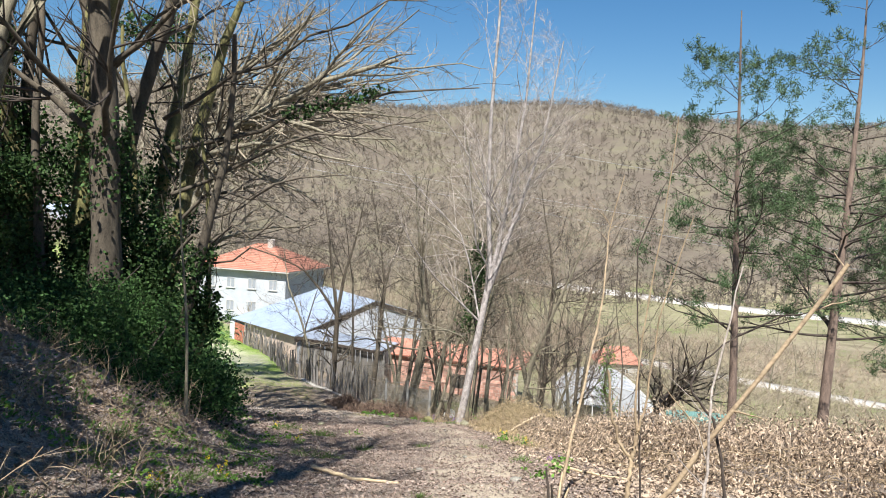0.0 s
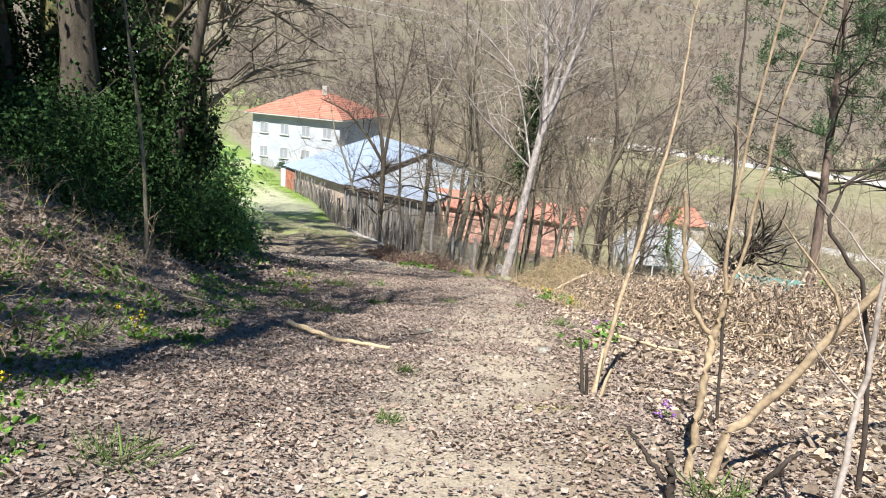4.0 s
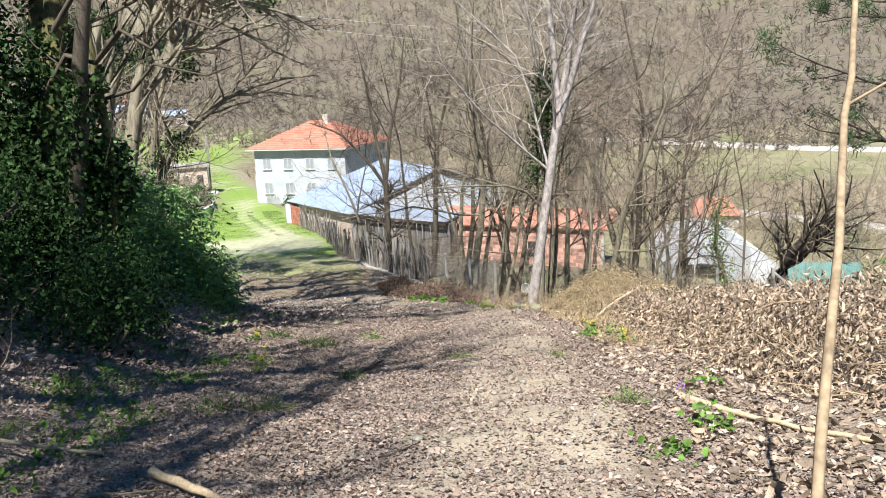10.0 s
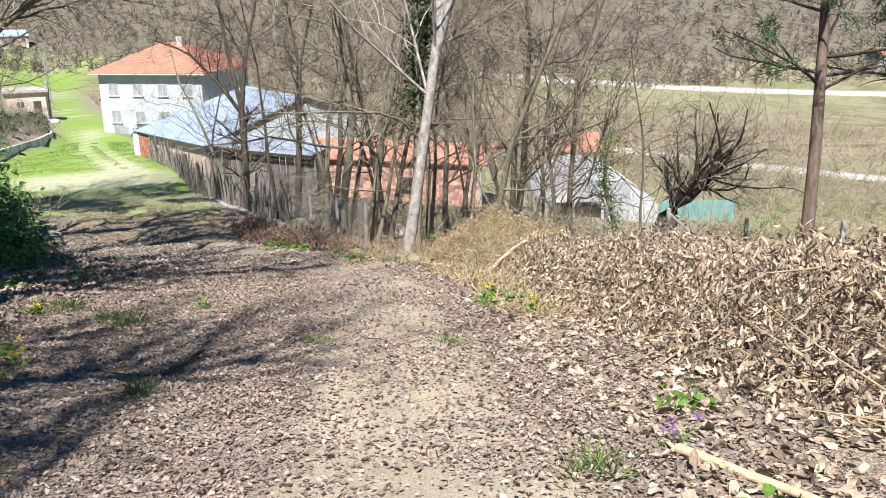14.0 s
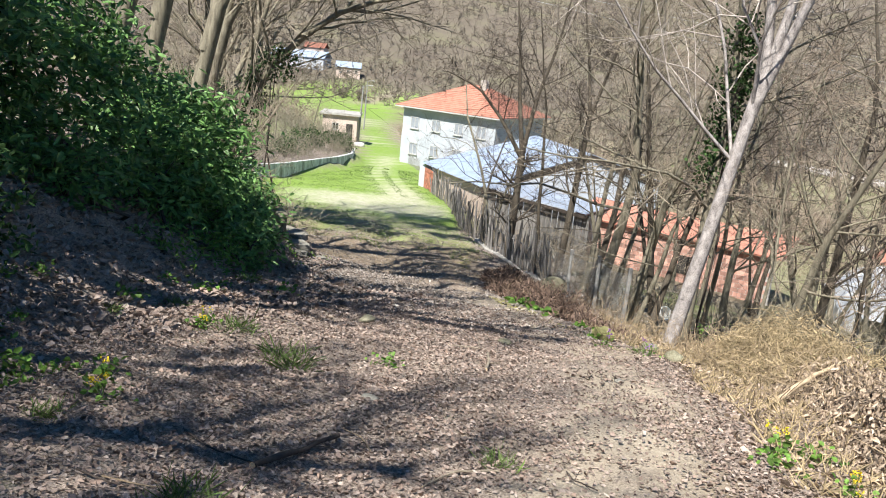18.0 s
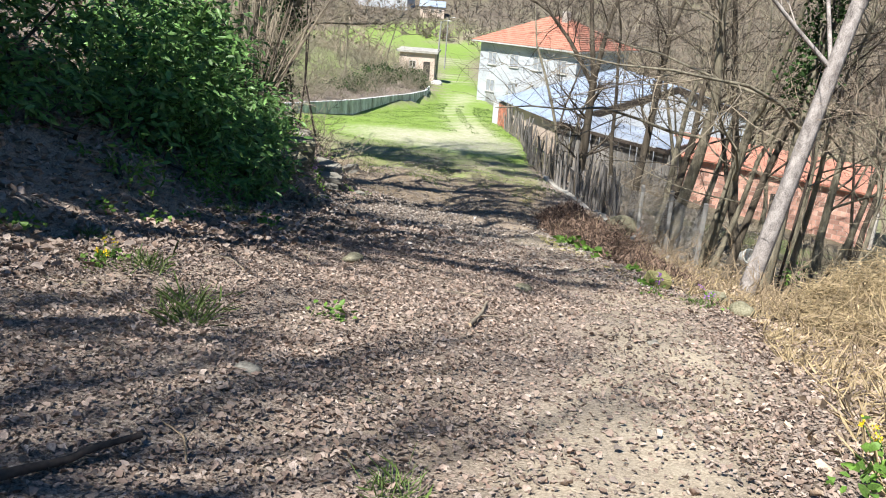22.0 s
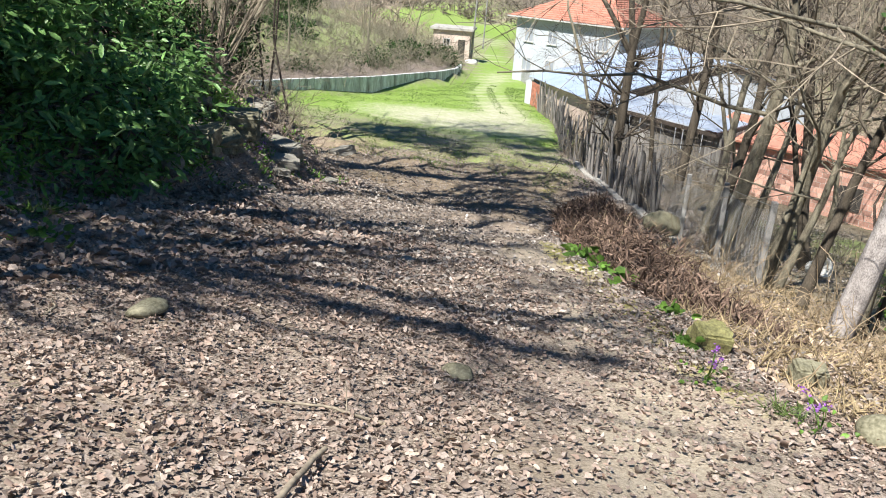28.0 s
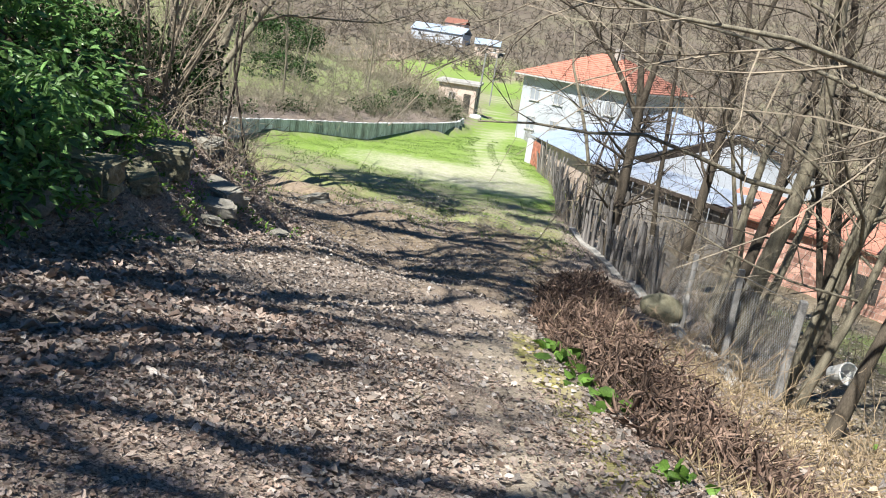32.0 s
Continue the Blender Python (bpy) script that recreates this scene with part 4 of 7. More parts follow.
def mesh_fence():
    """Concrete posts with sagging chain-link, nearer than the stakes."""
    ob = thing("chain_link_fence", on_ground(lane_edge(38, 1.2), 38), "chain-link fence on concrete posts beside the lane", "fence")
    ys = [37.6, 40.6, 43.6, 46.2, 48.4]
    rng = np.random.RandomState(5)
    tops = []
    for v in ys:
        b = np.array(on_ground(fence_x(v) + 0.05, v))
        top = b + (rng.normal(0, 0.06), rng.normal(0, 0.05), 1.75)
        tops.append((b, top))
        bm = bmesh.new()
        box(bm, -0.055, 0.055, -0.055, 0.055, -0.4, 1.78, bevel=0.012)
        p = part("post", bm, POST, ob)
        p.location = b - np.array(ob.location)
        p.rotation_euler = (rng.normal(0, 0.03), rng.normal(0, 0.03), 0.3)
    # the mesh: two families of slanting wires
    lines = []
    for (b0, t0), (b1, t1) in zip(tops, tops[1:]):
        w, h = np.linalg.norm(b1 - b0), 1.55
        cell = 0.11
        for k in range(int((w + h) / cell)):
            for s in (0, 1):
                u0, v0 = (k * cell - h, 0.0)
                pts = []
                for f in np.linspace(0, 1, 5):
                    u, v = u0 + h * f, h * f
                    if s:
                        u = w - u
                    pts.append((u, v))
                pts = [(u, v) for u, v in pts if -0.01 <= u <= w + 0.01]
                if len(pts) < 2:
                    continue
                a, c = pts[0], pts[-1]
                line = []
                for f in np.linspace(0, 1, 4):
                    u, v = a[0] + (c[0] - a[0]) * f, a[1] + (c[1] - a[1]) * f
                    bow = 0.08 * math.sin(math.pi * u / w) * math.sin(math.pi * v / h)
                    p = b0 + (b1 - b0) * (u / w) + (t0 - b0) * (v / 1.75) * (1 - 0.08 * math.sin(math.pi * u / w)) + np.array([bow, -bow, 0.06])
                    line.append(p)
                lines.append(line)
    P = np.array(lines)
    put_mesh("wire_mesh", *tubes(P, np.full(P.shape[:2], 0.0035), 3), WIRE, ob, "galvanised mesh")
    tagged(ob.children[-1], kind="stuff")
    line = np.array([[t for _, t in tops]])
    put_mesh("top_wire", *tubes(line - np.array([0, 0, 0.1]), np.full((1, len(tops)), 0.005), 4), WIRE, ob)


mesh_fence()


def garden_post(x, y, h, brace=None):
    ob = thing("fence_post", on_ground(x, y), "grey concrete garden fence post among brush", "post", "garden fence posts")
    bm = bmesh.new()
    box(bm, -0.06, 0.06, -0.06, 0.06, -0.4, h, bevel=0.012)
    part("post", bm, POST, ob)
    if brace:
        o = np.array(ob.location)
        line = np.array([[o + (0, 0, h - 0.15), o + (brace[0], brace[1], 0.05)]])
        put_mesh("brace", *tubes(line, np.full((1, 2), 0.055), 6), POST, ob, "slanting concrete brace")


for px, py, ph, br in ((9.05, 36.0, 1.75, (1.7, -0.6)), (8.1, 40.0, 1.8, None), (13.65, 34.0, 1.5, None), (13.4, 40.0, 1.6, None), (18.5, 35.0, 1.6, None), (6.8, 44.0, 1.7, None)):
    garden_post(px, py, ph, br)


# ---- trees ----
bare_tree(0.95, 33.6, 20, 0.24, 11, limbs=45, boughs=9, twigs=8, bark=BARK_PALE, twig=TWIG_PALE, label="tall pale-barked tree forking into three white stems", crown=0.3, group="",
          limb_len=(0.22, 0.42), limb_angle=(25, 55), up=0.2, limb_thin=0.35,
          lines=[([(-0.22, 0, -0.3), (0.0, 0, 1.0), (0.35, 0, 3.2), (0.72, 0, 5.6), (0.85, 0.1, 6.5), (0.6, 0.1, 9.5), (0.55, 0, 13), (0.7, 0, 17), (0.6, 0, 20)], 0.185, 0.03),
                 ([(0.72, 0, 5.5), (1.1, 0.1, 7.5), (1.5, 0.2, 10), (1.95, 0.2, 13.5), (2.2, 0.2, 18.5)], 0.13, 0.02),
                 ([(0.74, 0, 5.6), (1.3, -0.1, 7.4), (1.95, -0.2, 9.5), (2.7, -0.3, 12), (3.3, -0.3, 16)], 0.12, 0.02)])

# slender trees behind the fence: place, height, radius, lean
FENCE_TREES = [
    (-5.7, 52.2, 12, 0.1, (0.04, 0.0), 0.4), (-8.9, 56.0, 11, 0.1, (0.0, 0.0), 0.4),
    (-1.6, 41.0, 12.5, 0.18, (0.16, 0.0), 0.3), (-2.0, 41.7, 10, 0.13, (0.1, 0.0), 0.35), (-0.6, 39.0, 11, 0.12, (0.14, 0.0), 0.3), (-0.4, 38.6, 9, 0.08, (0.2, 0.0), 0.3),
    (0.2, 36.4, 10, 0.09, (0.18, 0.0), 0.3), (-2.7, 45.5, 12, 0.12, (0.1, 0.0), 0.35), (1.0, 35.4, 13, 0.15, (0.08, 0.02), 0.35), (0.3, 44.0, 13, 0.14, (0.0, 0.0), 0.3),
    (2.4, 42.0, 12, 0.12, (0.06, 0.0), 0.2), (3.4, 36.0, 10.5, 0.12, (0.1, 0.0), 0.15), (4.8, 40.5, 12.5, 0.15, (0.06, 0.02), 0.15), (5.4, 46.5, 13, 0.15, (0.04, 0.0), 0.15),
    (-1.8, 50.0, 13, 0.12, (0.05, 0.0), 0.3), (-10.6, 60.5, 10, 0.08, (0.03, 0.0), 0.4), (1.9, 50.5, 12, 0.12, (0.0, 0.0), 0.2), (7.2, 50.0, 11, 0.13, (0.0, 0.0), 0.15),
    (6.2, 37.5, 11, 0.1, (0.05, 0.0), 0.12), (8.0, 45.0, 12, 0.12, (0.0, 0.0), 0.15), (3.0, 46.5, 12, 0.11, (0.04, 0.0), 0.2), (4.2, 52.0, 12, 0.11, (0.0, 0.0), 0.2), (6.6, 41.8, 10, 0.09, (0.1, 0.0), 0.12),
    (2.6, 34.4, 7, 0.05, (0.14, 0.0), 0.15), (4.6, 34.5, 8, 0.06, (0.1, 0.0), 0.12), (-3.0, 55.5, 12, 0.1, (0.0, 0.0), 0.3), (0.6, 55.0, 11, 0.1, (0.0, 0.0), 0.25), (7.4, 33.5, 7, 0.05, (0.05, 0.0), 0.15), (1.6, 38.2, 9, 0.08, (0.1, 0.0), 0.2),
]
for n, (tx, ty, th, tr, tl, tc) in enumerate(FENCE_TREES):
    red = tx > 1.5
    bare_tree(tx, ty, th, tr * 1.05, 100 + n, tl, limbs=14, boughs=8, twigs=8, crown=tc * 0.8, limb_angle=(35, 80), up=0.06, wobble=0.085, limb_thin=0.38, stems=2 if n % 4 == 1 else 1, bark=BARK_DARK if n % 3 == 0 else BARK, twig=TWIG_DARK if n % 3 == 0 else TWIG_RED if red else TWIG, limb_len=(0.28, 0.5),
              label="slender leafless tree with fine reddish-brown twigs" if red else "")
bare_tree(-7.0, 51.5, 12.5, 0.19, 96, limbs=44, boughs=8, twigs=8, limb_thin=0.36, bark=BARK_DARK, twig=TWIG_DARK, crown=0.3, label="dark leafless tree with wide drooping limbs", limb_angle=(35, 80), up=0.0, droop=0.02, limb_len=(0.35, 0.6),
          lines=[([(0, 0, -0.3), (0.1, 0, 2.5), (0.15, 0, 5.0)], 0.2, 0.15), ([(0.15, 0, 4.8), (-0.9, 0, 6.4), (-2.2, 0, 7.8), (-3.8, 0, 8.4)], 0.11, 0.03),
                 ([(0.15, 0, 5.0), (0.5, 0, 7.5), (1.2, 0, 10), (1.6, 0, 12.5)], 0.12, 0.03), ([(0.15, 0, 5.0), (-0.3, 0.2, 7.5), (-0.6, 0.3, 10), (-1.0, 0.3, 12.5)], 0.12, 0.03)])
bare_tree(-4.3, 49.5, 13.5, 0.13, 97, limbs=24, boughs=8, twigs=7, limb_thin=0.36, bark=BARK_DARK, twig=TWIG_DARK, crown=0.3, label="slender dark tree forking high in a narrow V", limb_angle=(30, 75), up=0.05,
          lines=[([(0, 0, -0.3), (0.3, 0, 3.5), (0.55, 0, 7.3)], 0.165, 0.11), ([(0.55, 0, 7.2), (0.2, 0, 9.5), (-0.5, 0, 13)], 0.085, 0.02), ([(0.55, 0, 7.2), (1.2, 0, 9.5), (2.0, 0, 12.5)], 0.085, 0.02)])
for n, (tx, ty, th) in enumerate([(22, 62, 9), (4, 70, 10), (26, 78, 9), (17, 84, 9), (8, 90, 10), (32, 95, 11), (-2, 100, 11), (14, 112, 12), (30, 118, 12), (45, 112, 12), (-14, 118, 12), (4, 128, 13), (22, 140, 13),
                                  (42, 145, 13), (-8, 146, 13), (60, 138, 12), (-26, 135, 12), (-66, 130, 10), (-74, 120, 9), (-72, 142, 11), (-40, 160, 12), (-20, 165, 12), (75, 165, 13), (10, 175, 13), (50, 185, 13)]):
    bare_tree(tx, ty, th, 0.13, 200 + n, (0.02 * (n % 3 - 1), 0), limbs=18, boughs=6, twigs=7, crown=0.15, group="bare valley trees", twig=(TWIG, TWIG_RED, SCRUB)[n % 3], limb_angle=(35, 85))


def hill_woods():
    """The far woods: many small leafless trees over the opposite slope."""
    rng = np.random.RandomState(77)
    N = 20000
    x, y = rng.uniform(-420, 520, N), 300 + 640 * rng.uniform(0, 1, N) ** 1.4
    h = rng.uniform(3, 6.5, N)
    base = np.stack([x, y, ground_z(x, y) - 0.5], 1)
    P = np.stack([base, base + np.stack([rng.normal(0, 0.4, N), rng.normal(0, 0.4, N), h], 1)], 1)
    R = np.stack([np.full(N, 0.12), np.full(N, 0.05)], 1)
    P1, R1 = offshoots(P, R, 9, rng, (0.2, 1.0), (35, 95), (0.4, 0.75), 2, 0.9, 0.1, 0.2)
    ob = put_mesh("far_woods", *joined([tubes(P, R, 3), ribbons(P1, np.maximum(R1 * 2.5, 0.1), rng)]), FAR_TWIG)
    tagged(ob, "leafless grey-brown woods over the far hillside", "woods", kind="stuff")


hill_woods()


def conifer_shoots(P, rng, per, spread, size):
    """Needle tufts round the outer ends of lines."""
    M, n, _ = P.shape
    par = np.repeat(np.arange(M), per)
    t = rng.uniform(0.45, 1.0, len(par)) * (n - 1.001)
    i = t.astype(int)
    f = (t - i)[:, None]
    c = P[par, i] * (1 - f) + P[par, i + 1] * f + rng.normal(0, spread, (len(par), 3))
    return leaves(c, rng.normal(size=c.shape) + np.array([0, 0, 0.35]), size * rng.uniform(0.6, 1.3, len(c)), size * 0.13, rng, 0.1)


def pine(x, y, h, r, seed, lean, limbs, label):
    rng = np.random.RandomState(seed)
    base = on_ground(x, y)
    ob = thing("pine_tree", base, label, "tree", "pines in the garden")
    P = stem(base, lean, h, rng, 12, 0.015)
    R = r * np.linspace(1, 0.12, 12)[None]
    put_mesh("trunk", *tubes(P, R, 9), BARK_PINE, ob, smooth_shade=True)
    P1, R1 = offshoots(P, R, limbs, rng, (0.28, 0.98), (62, 95), (0.14, 0.26), 7, 0.35, 0.05, 0.1)
    P2, R2 = offshoots(P1, R1, 7, rng, (0.25, 1.0), (30, 60), (0.25, 0.45), 4, 0.6, 0.12, 0.14)
    for k in range(len(P1)):
        put_mesh("limb", *tubes(P1[k:k + 1], R1[k:k + 1], 5), TWIG_DARK, ob)
    tagged(put_mesh("spray", *tubes(P2, R2, 3), TWIG_DARK, ob), kind="stuff")
    high = P2[P2[:, -1, 2] > base[2] + 0.3 * h]
    P3, R3 = offshoots(high, np.full(high.shape[:2], 0.01), 3, rng, (0.4, 1.0), (20, 60), (0.4, 0.6), 3, 0.6, 0.2, 0.1)
    tagged(put_mesh("needles", *conifer_shoots(P3, rng, 22, 0.07, 0.19), NEEDLE, ob), kind="stuff")


pine(11.5, 32.0, 17.5, 0.19, 31, (0.0, 0.0), 44, "tall pine with an orange trunk and sparse needled limbs")
pine(15.0, 32.0, 19.0, 0.24, 32, (0.05, 0.0), 48, "tall pine with a dark trunk and broken lower limbs")
pine(20.5, 36.0, 16.0, 0.2, 33, (0.02, 0.0), 40, "tall pine with a dark trunk and broken lower limbs")


def willow():
    """The pollarded dark willow in the garden."""
    rng = np.random.RandomState(8)
    base = on_ground(10.3, 40.6)
    ob = thing("willow_tree", base, "dark leaning pollarded willow with many upright shoots", "tree")
    P = np.array([[(0, 0, -0.3), (0.1, 0, 0.5), (0.35, 0, 1.3), (0.75, 0, 2.1), (1.4, 0, 2.7), (2.2, 0, 3.1)]]) + np.array(base)
    R = np.array([[0.55, 0.44, 0.4, 0.34, 0.24, 0.13]])
    put_mesh("trunk", *tubes(P, R, 9), TWIG_DARK, ob, smooth_shade=True)
    P1, R1 = offshoots(P, R, 26, rng, (0.45, 1.0), (20, 75), (0.6, 1.3), 8, 0.22, 0.2, 0.2)
    for k in range(len(P1)):
        put_mesh("shoot", *tubes(P1[k:k + 1], R1[k:k + 1], 5), TWIG_DARK, ob)
    P2, R2 = offshoots(P1, R1, 14, rng, (0.2, 1.0), (20, 70), (0.25, 0.55), 4, 0.6, 0.15, 0.16)
    tagged(put_mesh("crown", *tubes(P2, R2, 3), TWIG, ob), kind="stuff")
    b2 = np.array(on_ground(8.9, 40.8))
    P3 = np.array([[b2 - (0, 0, 0.2), b2 + (-0.3, 0, 1.2), b2 + (-0.7, 0, 2.5), b2 + (-0.6, 0.1, 3.8), b2 + (-0.3, 0.1, 5.2)]])
    put_mesh("stem", *tubes(P3, np.array([[0.12, 0.1, 0.09, 0.06, 0.02]]), 6), BARK, ob)
    P4, R4 = offshoots(P3, np.full((1, 5), 0.07), 18, rng, (0.2, 1.0), (25, 60), (0.25, 0.5), 5, 0.4, 0.25, 0.1)
    tagged(put_mesh("spray", *tubes(P4, R4, 3), TWIG, ob), kind="stuff")
    c = P3[0][rng.randint(1, 4, 900)] + rng.normal(0, 0.22, (900, 3)) * np.array([1, 1, 2.2])
    put_mesh("ivy", *leaves(c, rng.normal(size=c.shape), 0.08, 0.07, rng), WEED, ob, "green ivy")


willow()


def foliage_bush(name, centres, count, size, width, mat, label, stems, seed, category="bush", shell=0.55, level=0.0):
    """An evergreen mass: stems inside and leaves over uneven lobes."""
    rng = np.random.RandomState(seed)
    c0 = centres[0]
    ob = thing(name, on_ground(c0[0], c0[1]), label, category)
    S = []
    for cx, cy, cz, rx, ry, rz in centres:
        for _ in range(stems):
            b = np.array(on_ground(cx + rng.normal(0, rx * 0.4), cy + rng.normal(0, ry * 0.4), -0.1))
            e = np.array([cx, cy, cz]) + rng.normal(0, 0.5, 3) * (rx, ry, rz)
            S.append([b, b * 0.6 + e * 0.4 + rng.normal(0, 0.15, 3), b * 0.25 + e * 0.75 + rng.normal(0, 0.15, 3), e])
    S = np.array(S)
    for k in range(len(S)):
        put_mesh("stem", *tubes(S[k:k + 1], np.array([[0.035, 0.028, 0.02, 0.01]]), 5), TWIG_DARK, ob)
    C, total = [], sum(r[3] * r[4] + r[4] * r[5] + r[3] * r[5] for r in centres)
    for cx, cy, cz, rx, ry, rz in centres:
        n = int(count * (rx * ry + ry * rz + rx * rz) / total)
        clumps = max(8, n // 45)
        d = rng.normal(size=(clumps, 3))
        d /= np.linalg.norm(d, axis=1, keepdims=True)
        d *= rng.uniform(shell, 1.08, (clumps, 1)) ** 0.7
        k = np.array([cx, cy, cz]) + d * (rx, ry, rz)
        pick = rng.randint(0, clumps, n)
        C.append(k[pick] + rng.normal(0, 0.13 + 0.06 * size / 0.1, (n, 3)) * np.array([1, 1, 0.8]))
    C = np.concatenate(C)
    C = C[C[:, 2] > ground_z(C[:, 0], C[:, 1]) + 0.03]
    D = rng.normal(size=C.shape) * np.array([1, 1, 1 / (1 + 0.5 * level)]) + np.array([0.35, -0.1, -0.2 * level])
    put_mesh("foliage", *leaves(C, D, size * rng.uniform(0.6, 1.3, len(C)), width * rng.uniform(0.7, 1.2, len(C)), rng, 0.25, level), mat, ob, "dense evergreen leaves")
    return ob


foliage_bush("evergreen_bush", [(-7.1, 17.6, -2.0, 1.4, 2.3, 1.5), (-5.8, 19.6, -3.2, 0.7, 1.3, 1.0), (-7.7, 15.2, -1.5, 1.6, 2.0, 1.3), (-8.8, 18.4, -1.5, 1.7, 2.0, 1.4), (-6.1, 15.6, -2.3, 0.9, 1.4, 0.9), (-5.2, 17.8, -2.9, 0.7, 1.2, 0.8)],
             46000, 0.085, 0.045, EVERGREEN, "dense dark evergreen bush on the shaded bank", 9, 41, shell=0.3)
foliage_bush("laurel_bush", [(-9.7, 25.4, -2.3, 1.5, 1.9, 1.8), (-9.3, 28.4, -3.9, 1.5, 1.6, 1.5), (-11.2, 30.0, -3.9, 1.1, 1.2, 1.1), (-8.9, 23.0, -2.2, 1.1, 1.4, 1.6), (-8.7, 27.2, -4.6, 0.8, 1.3, 0.7), (-9.4, 29.6, -5.1, 0.6, 0.8, 0.5),
                             (-12.3, 32.0, -3.9, 1.1, 1.1, 0.95), (-13.2, 34.2, -4.2, 1.0, 1.0, 0.9), (-8.4, 25.0, -3.9, 0.5, 1.0, 0.5),
                             (-8.1, 28.9, -5.6, 0.7, 0.8, 0.6), (-8.7, 30.2, -5.7, 0.7, 0.8, 0.6), (-9.5, 31.1, -5.4, 0.8, 0.8, 0.6), (-10.3, 32.3, -5.4, 0.6, 0.6, 0.5), (-11.0, 33.2, -5.2, 0.8, 0.8, 0.5), (-10.1, 30.0, -4.9, 0.8, 0.8, 0.6)],
             28000, 0.2, 0.066, LAUREL, "glossy laurel bush with long drooping leaves", 7, 42, level=2.0)
# unseen ivy lobes, added only to throw shade on the bank and clump
foliage_bush("ivy_growth", [(-5.2, 1.4, 3.4, 1.3, 1.7, 2.6), (-5.9, 5.4, 3.4, 1.3, 1.7, 3.0), (-7.4, 9.2, 2.2, 1.2, 1.5, 2.6), (-9.3, 11.0, 7.0, 1.1, 1.4, 2.6), (-10.8, 11.6, 9.0, 1.2, 1.5, 3.0), (-3.2, -0.4, 3.6, 1.2, 1.2, 2.0)], 19000, 0.16, 0.12, IVY, "unseen tall ivy added beside the bank to shade it", 5, 47, "ivy", 0.3)
foliage_bush("bank_ivy", [(-13.6, 35.8, -5.0, 1.0, 1.2, 0.7), (-14.6, 37.8, -5.3, 1.2, 1.2, 0.8), (-15.4, 39.6, -5.8, 1.2, 1.3, 0.8)], 5500, 0.1, 0.07, IVY, "dark ivy trailing over the end of the bank", 4, 50, "ivy", 0.35)
foliage_bush("bank_fern", [(-10.2, 33.5, -6.2, 0.4, 0.4, 0.2), (-8.9, 31.3, -6.2, 0.5, 0.4, 0.2), (-11.2, 35.2, -6.3, 0.5, 0.5, 0.2), (-9.2, 30.2, -5.6, 0.5, 0.6, 0.25), (-7.8, 27.6, -5.4, 0.5, 0.7, 0.2), (-11.0, 34.2, -5.9, 0.6, 0.5, 0.25), (-7.2, 25.6, -5.0, 0.4, 0.5, 0.15)], 2600, 0.15, 0.035, WEED, "green ferns and leafy plants at the foot of the bank", 2, 48, "fern", 0.2)
foliage_bush("ivy_mass", [(-10.0, 20.6, 0.6, 2.0, 0.6, 3.0), (-8.0, 20.4, -0.8, 1.3, 0.6, 2.6), (-7.0, 20.2, -1.8, 0.9, 0.7, 1.5), (-11.3, 19.2, 0.6, 1.4, 0.9, 2.2)],
             21000, 0.1, 0.08, IVY, "dense mass of dark ivy between old stems", 5, 43, "ivy", 0.35)


